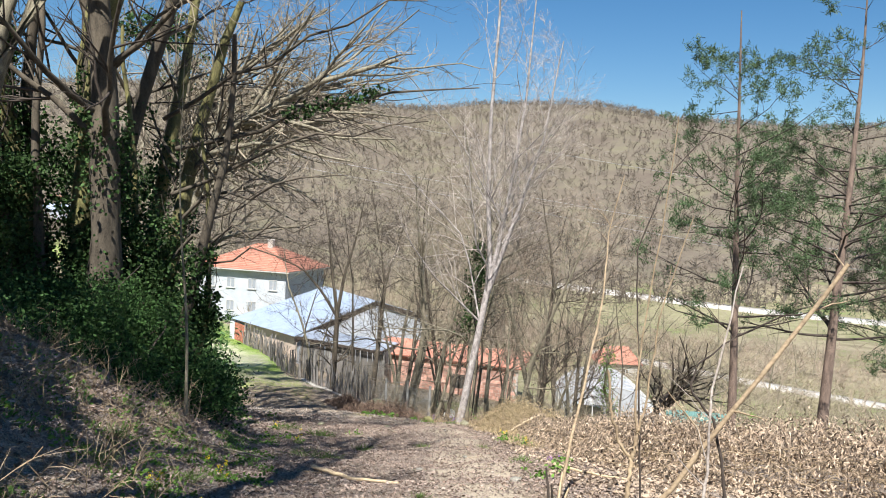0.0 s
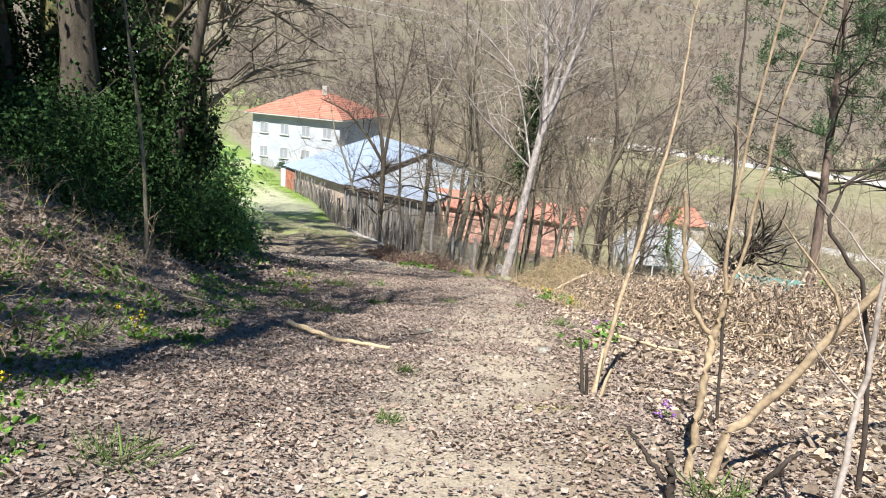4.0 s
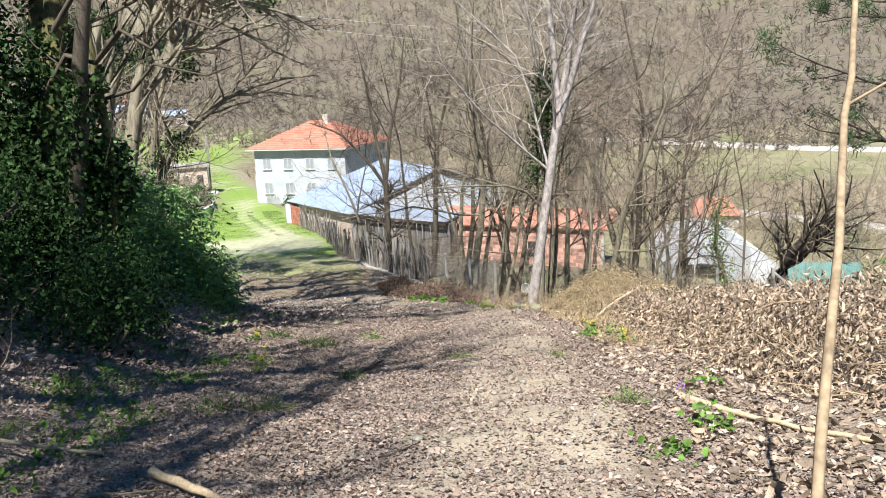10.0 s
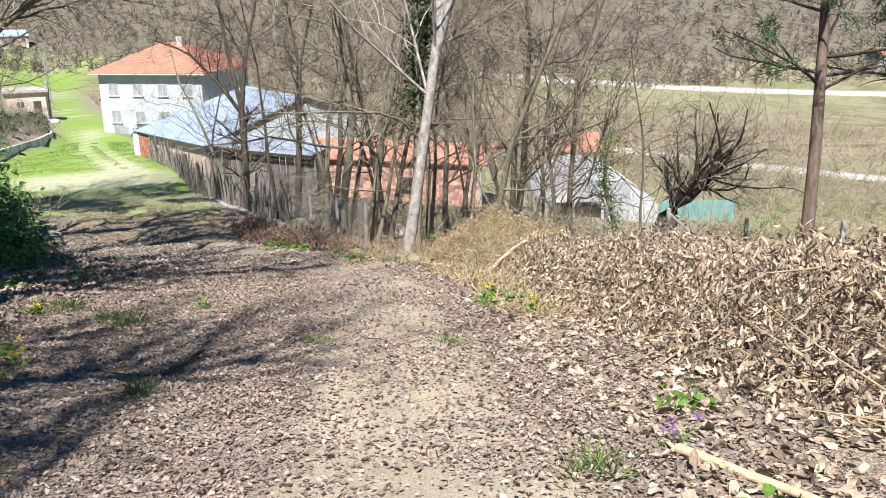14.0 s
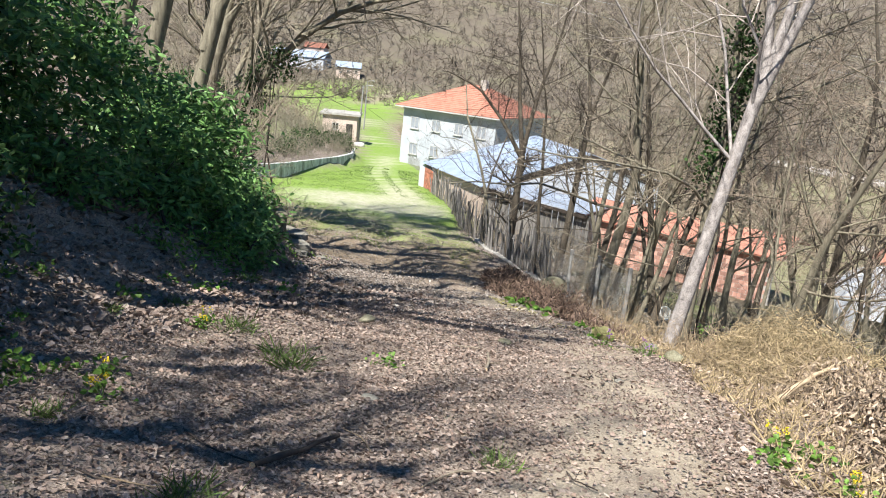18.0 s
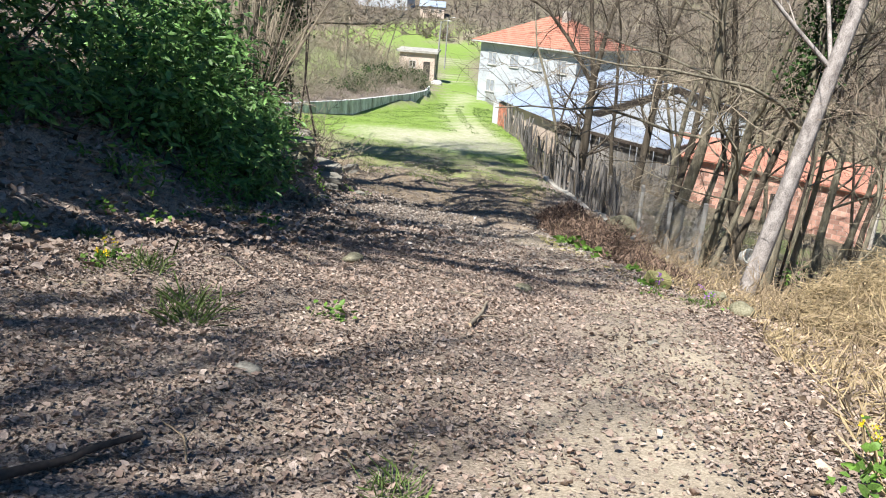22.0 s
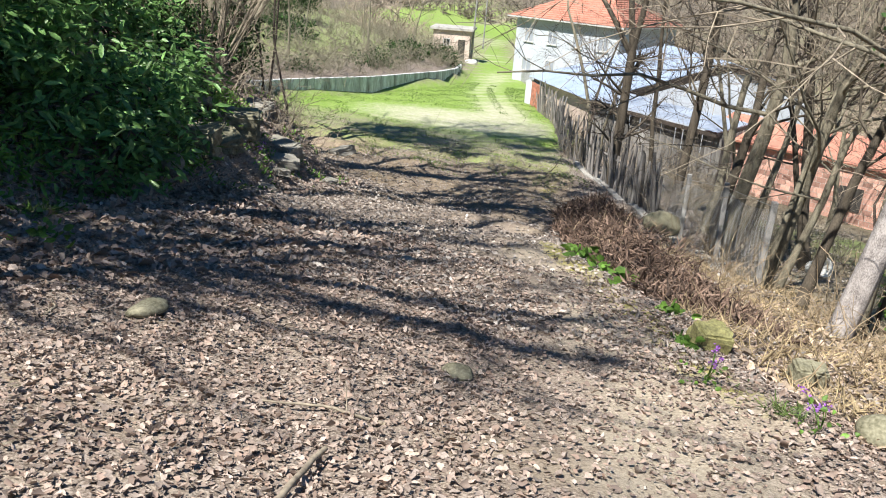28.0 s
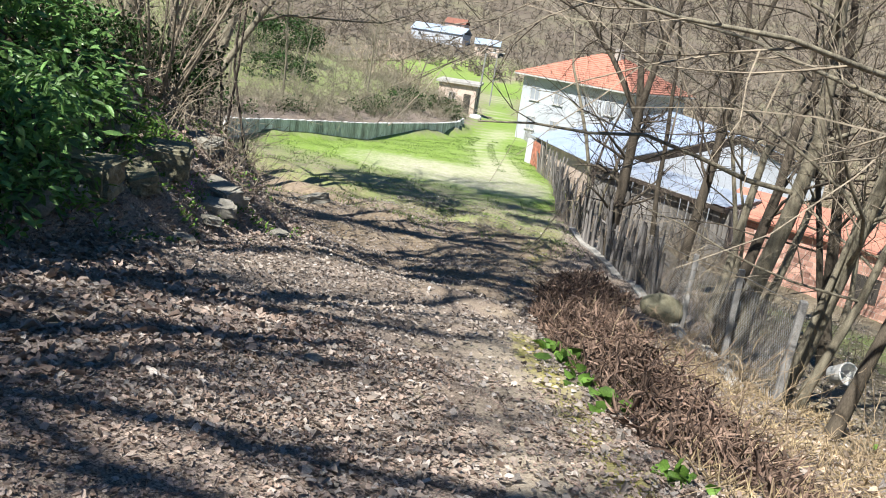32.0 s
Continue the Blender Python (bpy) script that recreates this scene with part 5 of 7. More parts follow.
def old_clump():
    """The ivy-clad many-stemmed tree above the bank."""
    rng = np.random.RandomState(15)
    base = np.array(on_ground(-8.9, 20.8))
    ob = thing("ivy_clad_tree", base, "old many-stemmed mossy tree clad in ivy", "tree")
    P, R = [], []
    for x0, y0, x1, h, r0 in ((-11.3, 20.6, -11.1, 17, 0.3), (-10.8, 21.3, -10.4, 13, 0.2), (-10.3, 20.2, -9.8, 17, 0.3), (-9.6, 21.4, -9.1, 15, 0.26), (-9.2, 20.4, -8.5, 16, 0.3), (-8.2, 19.8, -7.3, 14, 0.4),
                               (-7.5, 20.4, -6.3, 10, 0.26), (-7.0, 20.6, -5.6, 9, 0.15), (-8.5, 22.0, -7.9, 15, 0.24), (-10.0, 22.4, -9.6, 16, 0.28),
                               (-8.8, 19.6, -8.6, 9, 0.13), (-9.9, 19.7, -9.2, 9, 0.14), (-7.9, 20.8, -7.2, 9, 0.12), (-10.6, 19.8, -10.8, 9, 0.14), (-6.6, 21.0, -5.6, 7, 0.1)):
        b = np.array([x0, y0, float(ground_z(x0, y0))])
        P.append(stem(b, ((x1 - x0) / 8, rng.normal(0, 0.03)), h, rng, 10, 0.075))
        r = r0 * np.linspace(1, 0.36, 10) * rng.uniform(0.9, 1.12, 10)
        r[:2] *= 1.3
        R.append(r[None])
    P, R = np.concatenate(P), np.concatenate(R)
    for i in range(len(P)):
        put_mesh("stem", *tubes(P[i:i + 1], R[i:i + 1], 10), BARK_MOSS if i % 2 == 0 else BARK_DARK, ob, smooth_shade=True)
    P1, R1 = offshoots(P, R, 6, rng, (0.35, 1.0), (25, 75), (0.2, 0.4), 8, 0.3, 0.1, 0.13)
    long, rl = [], []
    # the last five limbs, high and unseen, are added to band the lane with shade
    for x0, z0, x1, z1, r in ((-6.9, 2.6, 0.6, 4.6, 0.075), (-7.0, 1.8, -0.6, 3.4, 0.06), (-7.2, 3.4, -0.7, 6.0, 0.06), (-6.8, 1.0, -2.4, 2.2, 0.05), (-6.9, 0.2, -3.2, 0.9, 0.05), (-6.8, -0.4, -3.4, 0.2, 0.04), (-9.0, 8.4, -3.6, 10.4, 0.05), (-9.4, 9.6, -4.2, 11.8, 0.05), (-8.4, 7.6, -2.6, 8.6, 0.05), (-8.0, 9.0, -3.0, 9.6, 0.045), (-8.8, 10.6, -2.4, 11.6, 0.05)):
        y0, y1 = 20.4 + rng.normal(0, 0.3), 19.8 + rng.normal(0, 0.8)
        t = np.linspace(0, 1, 8)
        long.append(np.stack([x0 + (x1 - x0) * t, y0 + (y1 - y0) * t, z0 + (z1 - z0) * np.sin(t * 1.5) + rng.normal(0, 0.14, 8)], 1))
        rl.append(r * np.linspace(1, 0.2, 8))
    long, rl = np.array(long), np.array(rl)
    for Q, r in ((P1, R1), (long, rl)):
        for k in range(len(Q)):
            put_mesh("limb", *tubes(Q[k:k + 1], r[k:k + 1], 6), BARK_DARK, ob, smooth_shade=True)
    P2, R2 = offshoots(P1, R1, 6, rng, (0.2, 1.0), (25, 60), (0.35, 0.6), 5, 0.55, 0.02, 0.14)
    Pl, Rl = offshoots(long, rl, 7, rng, (0.15, 1.0), (20, 60), (0.2, 0.45), 6, 0.4, -0.02, 0.12)
    P3, R3 = offshoots(np.concatenate([P2, Pl[:, :5]]), np.concatenate([R2, Rl[:, :5]]), 3, rng, (0.2, 1.0), (25, 60), (0.4, 0.7), 4, 0.7, 0.0, 0.16)
    tagged(put_mesh("crown", *joined([tubes(P2, R2, 4), tubes(Pl, Rl, 4), tubes(P3, R3, 3)]), TWIG_DARK, ob), kind="stuff")
    n = 38000
    i, t = rng.randint(0, len(P), n), rng.uniform(0, 0.5, n) ** 1.2 * 8.9
    j = t.astype(int)
    f = (t - j)[:, None]
    c = P[i, j] * (1 - f) + P[i, j + 1] * f
    keep = np.sin(c[:, 2] * 1.7 + i * 2.0) + rng.normal(0, 0.5, n) > -0.5 + 0.35 * (i % 2)
    c, i = c[keep], i[keep]
    d = rng.normal(size=c.shape) * (1, 1, 0.25)
    d /= np.linalg.norm(d, axis=1, keepdims=True)
    c = c + d * (R[i, 3][:, None] + rng.uniform(0.02, 0.3, (len(c), 1)))
    n = 420
    c2 = long[0][1] + (long[0][6] - long[0][1]) * rng.uniform(0.3, 0.75, (n, 1)) + rng.normal(0, 0.1, (n, 3)) + np.array([0, 0, 0.25])
    c = np.concatenate([c, c2])
    tagged(put_mesh("ivy", *leaves(c, rng.normal(size=c.shape) - np.array([0, 0, 0.5]), 0.1 * rng.uniform(0.6, 1.3, len(c)), 0.08, rng), IVY, ob, "dark ivy leaves"), kind="stuff")


old_clump()
bare_tree(-4.6, 14.6, 6.5, 0.035, 61, (0.0, 0.0), limbs=7, boughs=3, twigs=3, twig=TWIG_DARK, crown=0.45, group="", label="thin dark sapling in front of the bank", limb_len=(0.1, 0.2))
bare_tree(-14.2, 38.2, 6.0, 0.042, 62, (0.12, 0.0), limbs=90, boughs=6, twigs=5, bark=TWIG, twig=TWIG, stems=26, spread=0.55, crown=0.12, group="", label="many-stemmed pale hazel shrub on the end of the bank", name="hazel_shrub", category="shrub")
# unseen wood added on the bank, behind the start and beside the lane, to stripe the lane with its shade
rw = np.random.RandomState(66)
UNSEEN_WOOD = [(-4.6, 3.4, 19, 0.2), (-5.7, 7.2, 17, 0.2), (-4.1, 0.4, 22, 0.22), (-4.9, -3.2, 26, 0.24), (-6.4, -5.6, 20, 0.24), (-8.2, -2.4, 21, 0.26), (-7.0, 1.2, 19, 0.2), (-9.4, 2.6, 20, 0.24), (-10.6, -1.0, 21, 0.25), (-8.9, 6.4, 19, 0.22),
        (-5.6, -8.4, 21, 0.25), (-3.6, -11.0, 20, 0.22)]
for n, (tx, ty, th, tr) in enumerate(UNSEEN_WOOD):
    bare_tree(tx, ty, th, tr, 300 + n, (rw.normal(0, 0.03), rw.normal(0, 0.03)), limbs=18, boughs=6, twigs=5, crown=0.4, limb_len=(0.15, 0.32), group="bare trees above the bank")
for n, (tx, ty) in enumerate([(-26.8, 50.0), (-28.8, 53.0), (-31.4, 57.4), (-33, 60), (-35, 64), (-29.5, 50.0), (-32.0, 53.5), (-34, 68), (-36.5, 73), (-34.5, 79), (-38, 84), (-36.5, 90)]):
    bare_tree(tx, ty, 6 + (n * 7 % 5), 0.06 + 0.008 * (n * 3 % 6), 330 + n, (0.1 + 0.03 * (n % 3 - 1), 0), limbs=14, boughs=6, twigs=6, crown=0.3, limb_len=(0.2, 0.4), group="bare trees above the bank")
bare_tree(-15.6, 40.2, 9, 0.2, 63, limbs=40, boughs=8, twigs=7, twig=TWIG, crown=0.25, group="", label="leaning leafless tree with ivy on its arching limbs", limb_angle=(25, 70), up=0.0, droop=0.03, limb_len=(0.25, 0.5),
          lines=[([(0, 0, -0.3), (0.8, 0, 2.2), (2.3, -0.2, 4.5), (4.4, -0.5, 6.0), (6.4, -0.7, 6.7), (8.4, -0.9, 6.8)], 0.2, 0.03), ([(0.7, 0, 2.0), (1.2, 0.2, 5.0), (2.2, 0.3, 8.0), (3.0, 0.4, 10.5)], 0.15, 0.03),
                 ([(-0.5, 0.4, -0.3), (-0.9, 0.6, 4.0), (-0.8, 0.8, 9.5)], 0.15, 0.03)])
# trees added, tall and leaning, so their shade reaches the turning place
for tx, ty, th, sd in ((-19.6, 44.6, 21, 64), (-22.4, 46.6, 24, 65), (-21.2, 45.2, 19, 66)):
    bare_tree(tx, ty, th, 0.2, sd, (0.22, 0.0), limbs=34, boughs=8, twigs=6, crown=0.25, limb_len=(0.25, 0.5), stems=2, group="bare trees on the end of the bank")
for tx, ty, k, sd in ((-12.4, 30.0, 1.05, 85), (-12.8, 31.8, 0.9, 86), (-13.6, 35.0, 0.95, 88), (-15.4, 38.2, 1.0, 90),
                      (-8.4, 8.4, 0.6, 91), (-10.6, 17.2, 0.75, 95)):
    # trunks added to arch far out over the lane, above view, for banded shade
    bare_tree(tx, ty, 12, 0.2, sd, limbs=38, boughs=7, twigs=5, crown=0.3, limb_len=(0.22, 0.45), limb_angle=(15, 55), up=0.02, limb_thin=0.65, group="bare trees above the bank", label="leafless tree added to arch from the bank and shade the lane",
              lines=[([(0, 0, -0.3), (1.2 * k, 0.1, 4.2), (3.6 * k, 0, 7.6), (7.0 * k, -0.2, 9.6), (9.8 * k, -0.1, 10.6)], 0.22, 0.07), ([(0.8 * k, 0, 3.0), (1.6 * k, 0.3, 6.5), (4.2 * k, 0.5, 10.2), (7.2 * k, 0.4, 12.4)], 0.16, 0.05)])
# ivy lobes above view, added where they darken the turning place
foliage_bush("crown_ivy", [(-18.2, 45.5, 2.0, 2.4, 1.8, 1.7), (-15.5, 44.5, 1.6, 2.0, 1.6, 1.3), (-21.0, 47.0, 2.4, 2.2, 1.8, 1.8), (-14.4, 45.6, 7.6, 2.4, 1.0, 1.5), (-12.0, 45.0, 3.8, 2.4, 0.9, 1.0), (-16.8, 46.4, 10.6, 2.4, 1.2, 1.5)], 13000, 0.16, 0.12, IVY, "unseen ivy added high over the bank to shade the turning place", 0, 68, "ivy", 0.3)
foliage_bush("limb_ivy", [(-14.2, 40.1, -3.4, 0.5, 0.4, 1.0), (-13.2, 40.0, -2.2, 0.7, 0.4, 0.5), (-15.0, 40.2, -5.0, 0.4, 0.4, 1.0)], 2600, 0.1, 0.08, IVY, "dark ivy on a leaning tree", 2, 67, "ivy", 0.2)
tree_ivy = foliage_bush("trunk_ivy", [(1.35, 35.5, -1.2, 0.3, 0.3, 1.5), (1.15, 35.5, -3.2, 0.25, 0.25, 1.2)], 2200, 0.09, 0.075, IVY, "ivy climbing a trunk behind the pale tree", 2, 44, "ivy", 0.3)


# ---- saplings beside the lane ----
def sapling(name, lines, radii, mat, label, seed, twigs=10):
    rng = np.random.RandomState(seed)
    first = lines[0][0]
    ob = thing(name, first, label, "sapling")
    for line, r in zip(lines, radii):
        P = np.array([line], float)
        # finer points along the stem
        t = np.linspace(0, len(line) - 1, 22)
        P = np.stack([np.interp(t, np.arange(len(line)), P[0, :, k]) for k in range(3)], 1)[None] + rng.normal(0, 0.006, (1, 22, 3))
        R = np.linspace(r[0], r[1], 22)[None]
        put_mesh("stem", *tubes(P, R, 8), mat, ob, smooth_shade=True)
        if twigs:
            P1, R1 = offshoots(P, R, twigs, rng, (0.35, 1.0), (35, 70), (0.1, 0.25), 5, 0.5, 0.12, 0.12)
            for k in range(len(P1)):
                put_mesh("twig", *tubes(P1[k:k + 1], R1[k:k + 1], 4), mat, ob)
    return ob


z0 = on_ground(1.55, 10.26)[2]
ob = sapling("sapling", [[(1.55, 10.26, z0 - 0.1), (1.8, 10.8, -1.45), (2.02, 11.35, -0.85), (2.2, 11.8, -0.35), (2.37, 12.2, 0.2), (2.47, 12.55, 0.75), (2.55, 12.9, 1.3), (2.8, 13.2, 2.2)]], [(0.024, 0.008)], TWIG_TAN, "thin pale leafless sapling beside the lane", 71, 5)
for dx, dy, h in ((-0.1, 0.05, 0.5), (-0.06, -0.12, 0.36), (0.07, 0.1, 0.42), (0.12, -0.05, 0.3)):
    line = np.array([[(1.55 + dx * 0.6, 10.26 + dy * 0.6, z0 - 0.1), (1.55 + dx, 10.26 + dy, z0 + h * 0.6), (1.55 + dx * 1.3, 10.26 + dy * 1.3, z0 + h)]])
    put_mesh("stub", *tubes(line, np.array([[0.02, 0.017, 0.012]]), 6), TWIG_DARK if dx < 0 else LOG, ob, "broken stub")
z0 = on_ground(1.7, 7.45)[2]
ob = sapling("cut_sapling", [[(1.7, 7.45, z0 - 0.1), (1.68, 7.43, z0 + 0.14), (1.66, 7.45, z0 + 0.3)], [(1.68, 7.43, z0 + 0.1), (1.5, 7.4, z0 + 0.32), (1.42, 7.45, z0 + 0.42)],
                             [(2.1, 7.5, z0 - 0.1), (2.22, 7.55, z0 + 0.12), (2.3, 7.5, z0 + 0.3), (2.38, 7.5, z0 + 0.36)]], [(0.028, 0.02), (0.016, 0.008), (0.022, 0.01)], TWIG_DARK, "dark cut sapling stubs in the grass", 75, 0)
z0 = on_ground(2.2, 9.0)[2]
sapling("dark_sapling", [[(2.35, 9.0, z0 - 0.1), (2.28, 9.0, -1.2), (2.23, 9.0, -0.44), (2.16, 9.0, 0.46), (2.11, 9.0, 1.18), (2.4, 9.05, 2.0), (2.9, 9.1, 2.6)]], [(0.013, 0.005)], TWIG_DARK, "thin dark arching sapling beside the lane", 76, 6)
z0 = on_ground(2.9, 8.1)[2]
sapling("dark_sapling", [[(2.95, 8.0, z0 - 0.1), (2.9, 8.0, -1.1), (2.74, 8.0, -0.39), (2.48, 8.0, -0.1), (2.56, 8.0, 0.15), (2.75, 8.0, 0.32), (2.95, 8.0, 0.46)]], [(0.018, 0.006)], TWIG_DARK, "thin dark crooked sapling beside the lane", 77, 4)
z0 = on_ground(1.9, 7.9)[2]
sapling("forked_sapling", [[(1.88, 7.85, z0 - 0.1), (1.94, 8.05, -1.3), (2.0, 8.2, -0.88)],
                           [(2.0, 8.2, -0.9), (1.88, 8.2, -0.76), (1.79, 8.2, -0.51), (1.74, 8.2, -0.26), (1.72, 8.2, 0.0)],
                           [(2.0, 8.2, -0.9), (2.05, 8.2, -0.63), (2.06, 8.2, -0.58)],
                           [(2.05, 8.2, -0.63), (2.02, 8.2, -0.49), (2.01, 8.2, -0.3), (2.02, 8.22, 0.06), (2.06, 8.25, 0.4), (2.2, 8.3, 1.6), (2.3, 8.3, 2.6)],
                           [(2.06, 8.2, -0.6), (2.13, 8.2, -0.19), (2.2, 8.25, 0.5), (2.5, 8.3, 1.6)]],
        [(0.028, 0.024), (0.017, 0.012), (0.022, 0.019), (0.015, 0.005), (0.013, 0.005)], TWIG_TAN, "forked tan sapling beside the lane", 72, 2)
sapling("leaning_sapling", [[(1.95, 7.75, z0 - 0.1), (2.05, 7.8, z0 + 0.35), (2.17, 7.8, -1.24), (2.54, 7.8, -0.7), (3.07, 7.85, 0.02), (3.9, 7.9, 1.2)]], [(0.03, 0.022)], TWIG_TAN, "tan sapling leaning far over beside the lane", 73, 4)
z0 = on_ground(2.3, 6.8)[2]
sapling("sapling", [[(2.26, 6.8, z0 - 0.1), (2.29, 6.8, z0 + 0.5), (2.31, 6.8, -0.5), (2.3, 6.8, 0.1), (2.5, 6.8, 1.2)]], [(0.02, 0.006)], TWIG_PALE, "thin pale leafless sapling beside the lane", 74, 4)


# ---- dry brush, litter and plants ----
def brush_height(x, y):
    """The heap of cut dry brush on the garden side."""
    edge = np.interp(y, [13, 15, 17, 20, 22, 25, 29, 33], [5.0, 3.9, 3.0, 2.7, 2.4, 2.1, 2.1, 2.8])
    d = x - edge
    return smooth(d, 0, 1.6) * smooth(x, 18, 12) * smooth(y + 0.6 * np.maximum(x - 4, 0), 12.6, 15) * smooth(y, 34, 29) * (0.62 + 0.42 * smooth(y, 23, 18) + 0.24 * waves(x, y, 2.4, 6) + 0.12 * waves(x, y, 0.8, 7))


def brush_heap():
    rng = np.random.RandomState(51)
    ob = thing("brush_heap", on_ground(6.5, 22), "heap of cut dry branches with tan withered leaves", "brush", kind="stuff")
    n = 100000
    x, y = 2.0 + 16 * rng.uniform(0, 1, n) ** 1.35, rng.uniform(10, 33, n)
    h = brush_height(x, y)
    keep = h > 0.06
    x, y, h = x[keep], y[keep], h[keep]
    z = ground_z(x, y) + h * (0.3 + 0.8 * np.sqrt(rng.uniform(0, 1, len(x)))) * (1 + 0.12 * waves(x, y, 0.3, 17)) + 0.03
    c = np.stack([x, y, z], 1)
    d = rng.normal(size=c.shape) * (0.6, 0.6, 0.4) - np.array([0, 0, 0.75])
    put_mesh("withered_leaves", *leaves(c, d, rng.uniform(0.06, 0.14, len(c)), rng.uniform(0.018, 0.042, len(c)), rng, 0.5), BRUSH_LEAF, ob, "tan withered leaves")
    n = 2600
    x, y = rng.uniform(2.5, 16, n), rng.uniform(10, 31, n)
    h = brush_height(x, y)
    keep = h > 0.15
    x, y, h = x[keep], y[keep], h[keep]
    s = np.stack([x, y, ground_z(x, y) + h * rng.uniform(0.1, 0.9, len(x))], 1)
    D = rng.normal(size=s.shape) * (1, 1, 0.25)
    D /= np.linalg.norm(D, axis=1, keepdims=True)
    L = rng.uniform(0.4, 1.4, len(s))[:, None]
    P = np.stack([s, s + D * L * 0.5 + rng.normal(0, 0.05, s.shape), s + D * L + rng.normal(0, 0.08, s.shape)], 1)
    put_mesh("sticks", *tubes(P, np.tile([0.011, 0.008, 0.004], (len(P), 1)), 4), TWIG_TAN, ob)


brush_heap()


def strewn(name, label, category, n, area, size, width, mat, seed, lift=0.012, keep=None, curl=0.45, lobed=False):
    """Flat-lying dead leaves over a stretch of ground."""
    rng = np.random.RandomState(seed)
    x, y = rng.uniform(area[0], area[1], n), rng.uniform(area[2], area[3], n)
    if keep is not None:
        k = rng.uniform(0, 1, n) < keep(x, y)
        x, y = x[k], y[k]
    c = np.stack([x, y, ground_z(x, y) + lift * rng.uniform(0.3, 2.2, len(x))], 1)
    D = rng.normal(size=c.shape) * (1, 1, 0.2)
    D[:, 2] -= 0.2 * D[:, 1]
    # lie flat: build with a side axis in the plane
    N = len(c)
    D /= np.linalg.norm(D, axis=1, keepdims=True)
    S = np.cross(D, np.array([0, 0, 1.0]) + rng.normal(0, 0.4, (N, 3)))
    S /= np.linalg.norm(S, axis=1, keepdims=True)
    U = np.cross(S, D)
    big = rng.uniform(0.4, 1.45, (N, 1))
    L, W = size * big, width * big * rng.uniform(0.6, 1.3, (N, 1))
    f = curl * W * rng.uniform(-0.3, 1.3, (N, 1))
    e = curl * L * rng.uniform(-0.2, 0.7, (N, 1))
    if not lobed:
        v = np.stack([c, c + D * L * 0.3 + S * W * 0.5 + U * f, c + D * L * 0.72 + S * W * 0.4 + U * (f + e * 0.5), c + D * L + U * e,
                      c + D * L * 0.72 - S * W * 0.4 + U * (f + e * 0.5), c + D * L * 0.3 - S * W * 0.5 + U * f], 1)
        q = np.array([[0, 1, 2, 3], [3, 4, 5, 0]])
    else:
        # base, middle and tip of the rib, then two wide and one narrow point on either side
        w1, w2, w3 = (rng.uniform(a, b, (N, 1)) for a, b in ((0.25, 0.5), (0.4, 0.62), (0.16, 0.4)))
        g = f * rng.uniform(0.3, 1.4, (N, 1))
        rib = c + D * L * 0.52 - U * f * 0.3
        v = np.stack([c, rib, c + D * L + U * e,
                      c + D * L * 0.22 + S * W * w1 + U * f, c + D * L * 0.5 + S * W * w2 + U * (f * 1.3 + e * 0.3), c + D * L * 0.8 + S * W * w3 + U * (f + e * 0.7),
                      c + D * L * 0.22 - S * W * w1 + U * g, c + D * L * 0.5 - S * W * w2 + U * (g * 1.3 + e * 0.3), c + D * L * 0.8 - S * W * w3 + U * (g + e * 0.7)], 1)
        q = np.array([[0, 3, 4, 1], [1, 4, 5, 2], [0, 1, 7, 6], [1, 2, 8, 7]])
    k = v.shape[1]
    # torn and crumpled outlines
    v = (v + rng.normal(0, 0.1 if lobed else 0.16, v.shape) * W[:, None] * np.array([1, 1, 0.8])).reshape(-1, 3)
    ob = put_mesh(name, v, (q[None] + (np.arange(N) * k)[:, None, None]).reshape(-1, 4), mat, smooth_shade=True)
    return tagged(ob, label, category, kind="stuff")


def litter_cover(x, y):
    right, left = np.interp(y, EDGE_R_Y, EDGE_R_X), np.interp(y, TOE_Y, TOE_X)
    bare = np.clip(smooth(np.abs(x - (right - 1.0)), 1.3, 0.45) * (0.85 + 0.45 * waves(x, y, 2.2, 19)), 0, 1)
    return np.clip(0.97 - 0.6 * bare - 0.4 * smooth(x - right, 0, 1.5) + 0.2 * waves(x, y, 1.3, 9), 0.12, 1) * (1 - 0.5 * smooth(y, 38, 46)) * smooth(y, 60, 52)


strewn("leaf_litter", "pinkish-grey curled dead leaves lying over the lane", "leaves", 150000, (-5.5, 3.2, 2.2, 32), 0.041, 0.026, LITTER, 81, keep=litter_cover, curl=0.36, lobed=True)
strewn("leaf_litter", "crumbled brown leaf scraps lying over the lane", "leaves", 190000, (-5.5, 3.2, 2.2, 32), 0.034, 0.018, LITTER, 86, 0.01, keep=litter_cover, curl=0.4)
strewn("leaf_litter", "greyish-brown dead leaves lying over the bank", "leaves", 45000, (-11, -4.5, 6, 32), 0.085, 0.055, LITTER, 83, keep=lambda x, y: 0.8 + 0 * x, curl=0.5)
strewn("leaf_litter", "greyish-brown dead leaves lying over the lane", "leaves", 150000, (-16, 1.5, 28, 60), 0.06, 0.036, LITTER_GREY, 82, keep=litter_cover, curl=0.4)
strewn("leaf_litter", "dead leaves lying over the end of the bank", "leaves", 30000, (-17, -7.2, 27, 47), 0.075, 0.045, LITTER, 87, keep=lambda x, y: smooth(np.interp(y, TOE_Y, TOE_X) + 1.2 - x, 0, 1), curl=0.5)
strewn("leaf_litter", "pale dead leaves lying over the dry edge", "leaves", 22000, (-1.5, 6.0, 18, 36), 0.08, 0.045, BRUSH_LEAF, 85, keep=lambda x, y: 0.9 * smooth(x - np.interp(y, EDGE_R_Y, EDGE_R_X), 0, 0.6), curl=0.5)
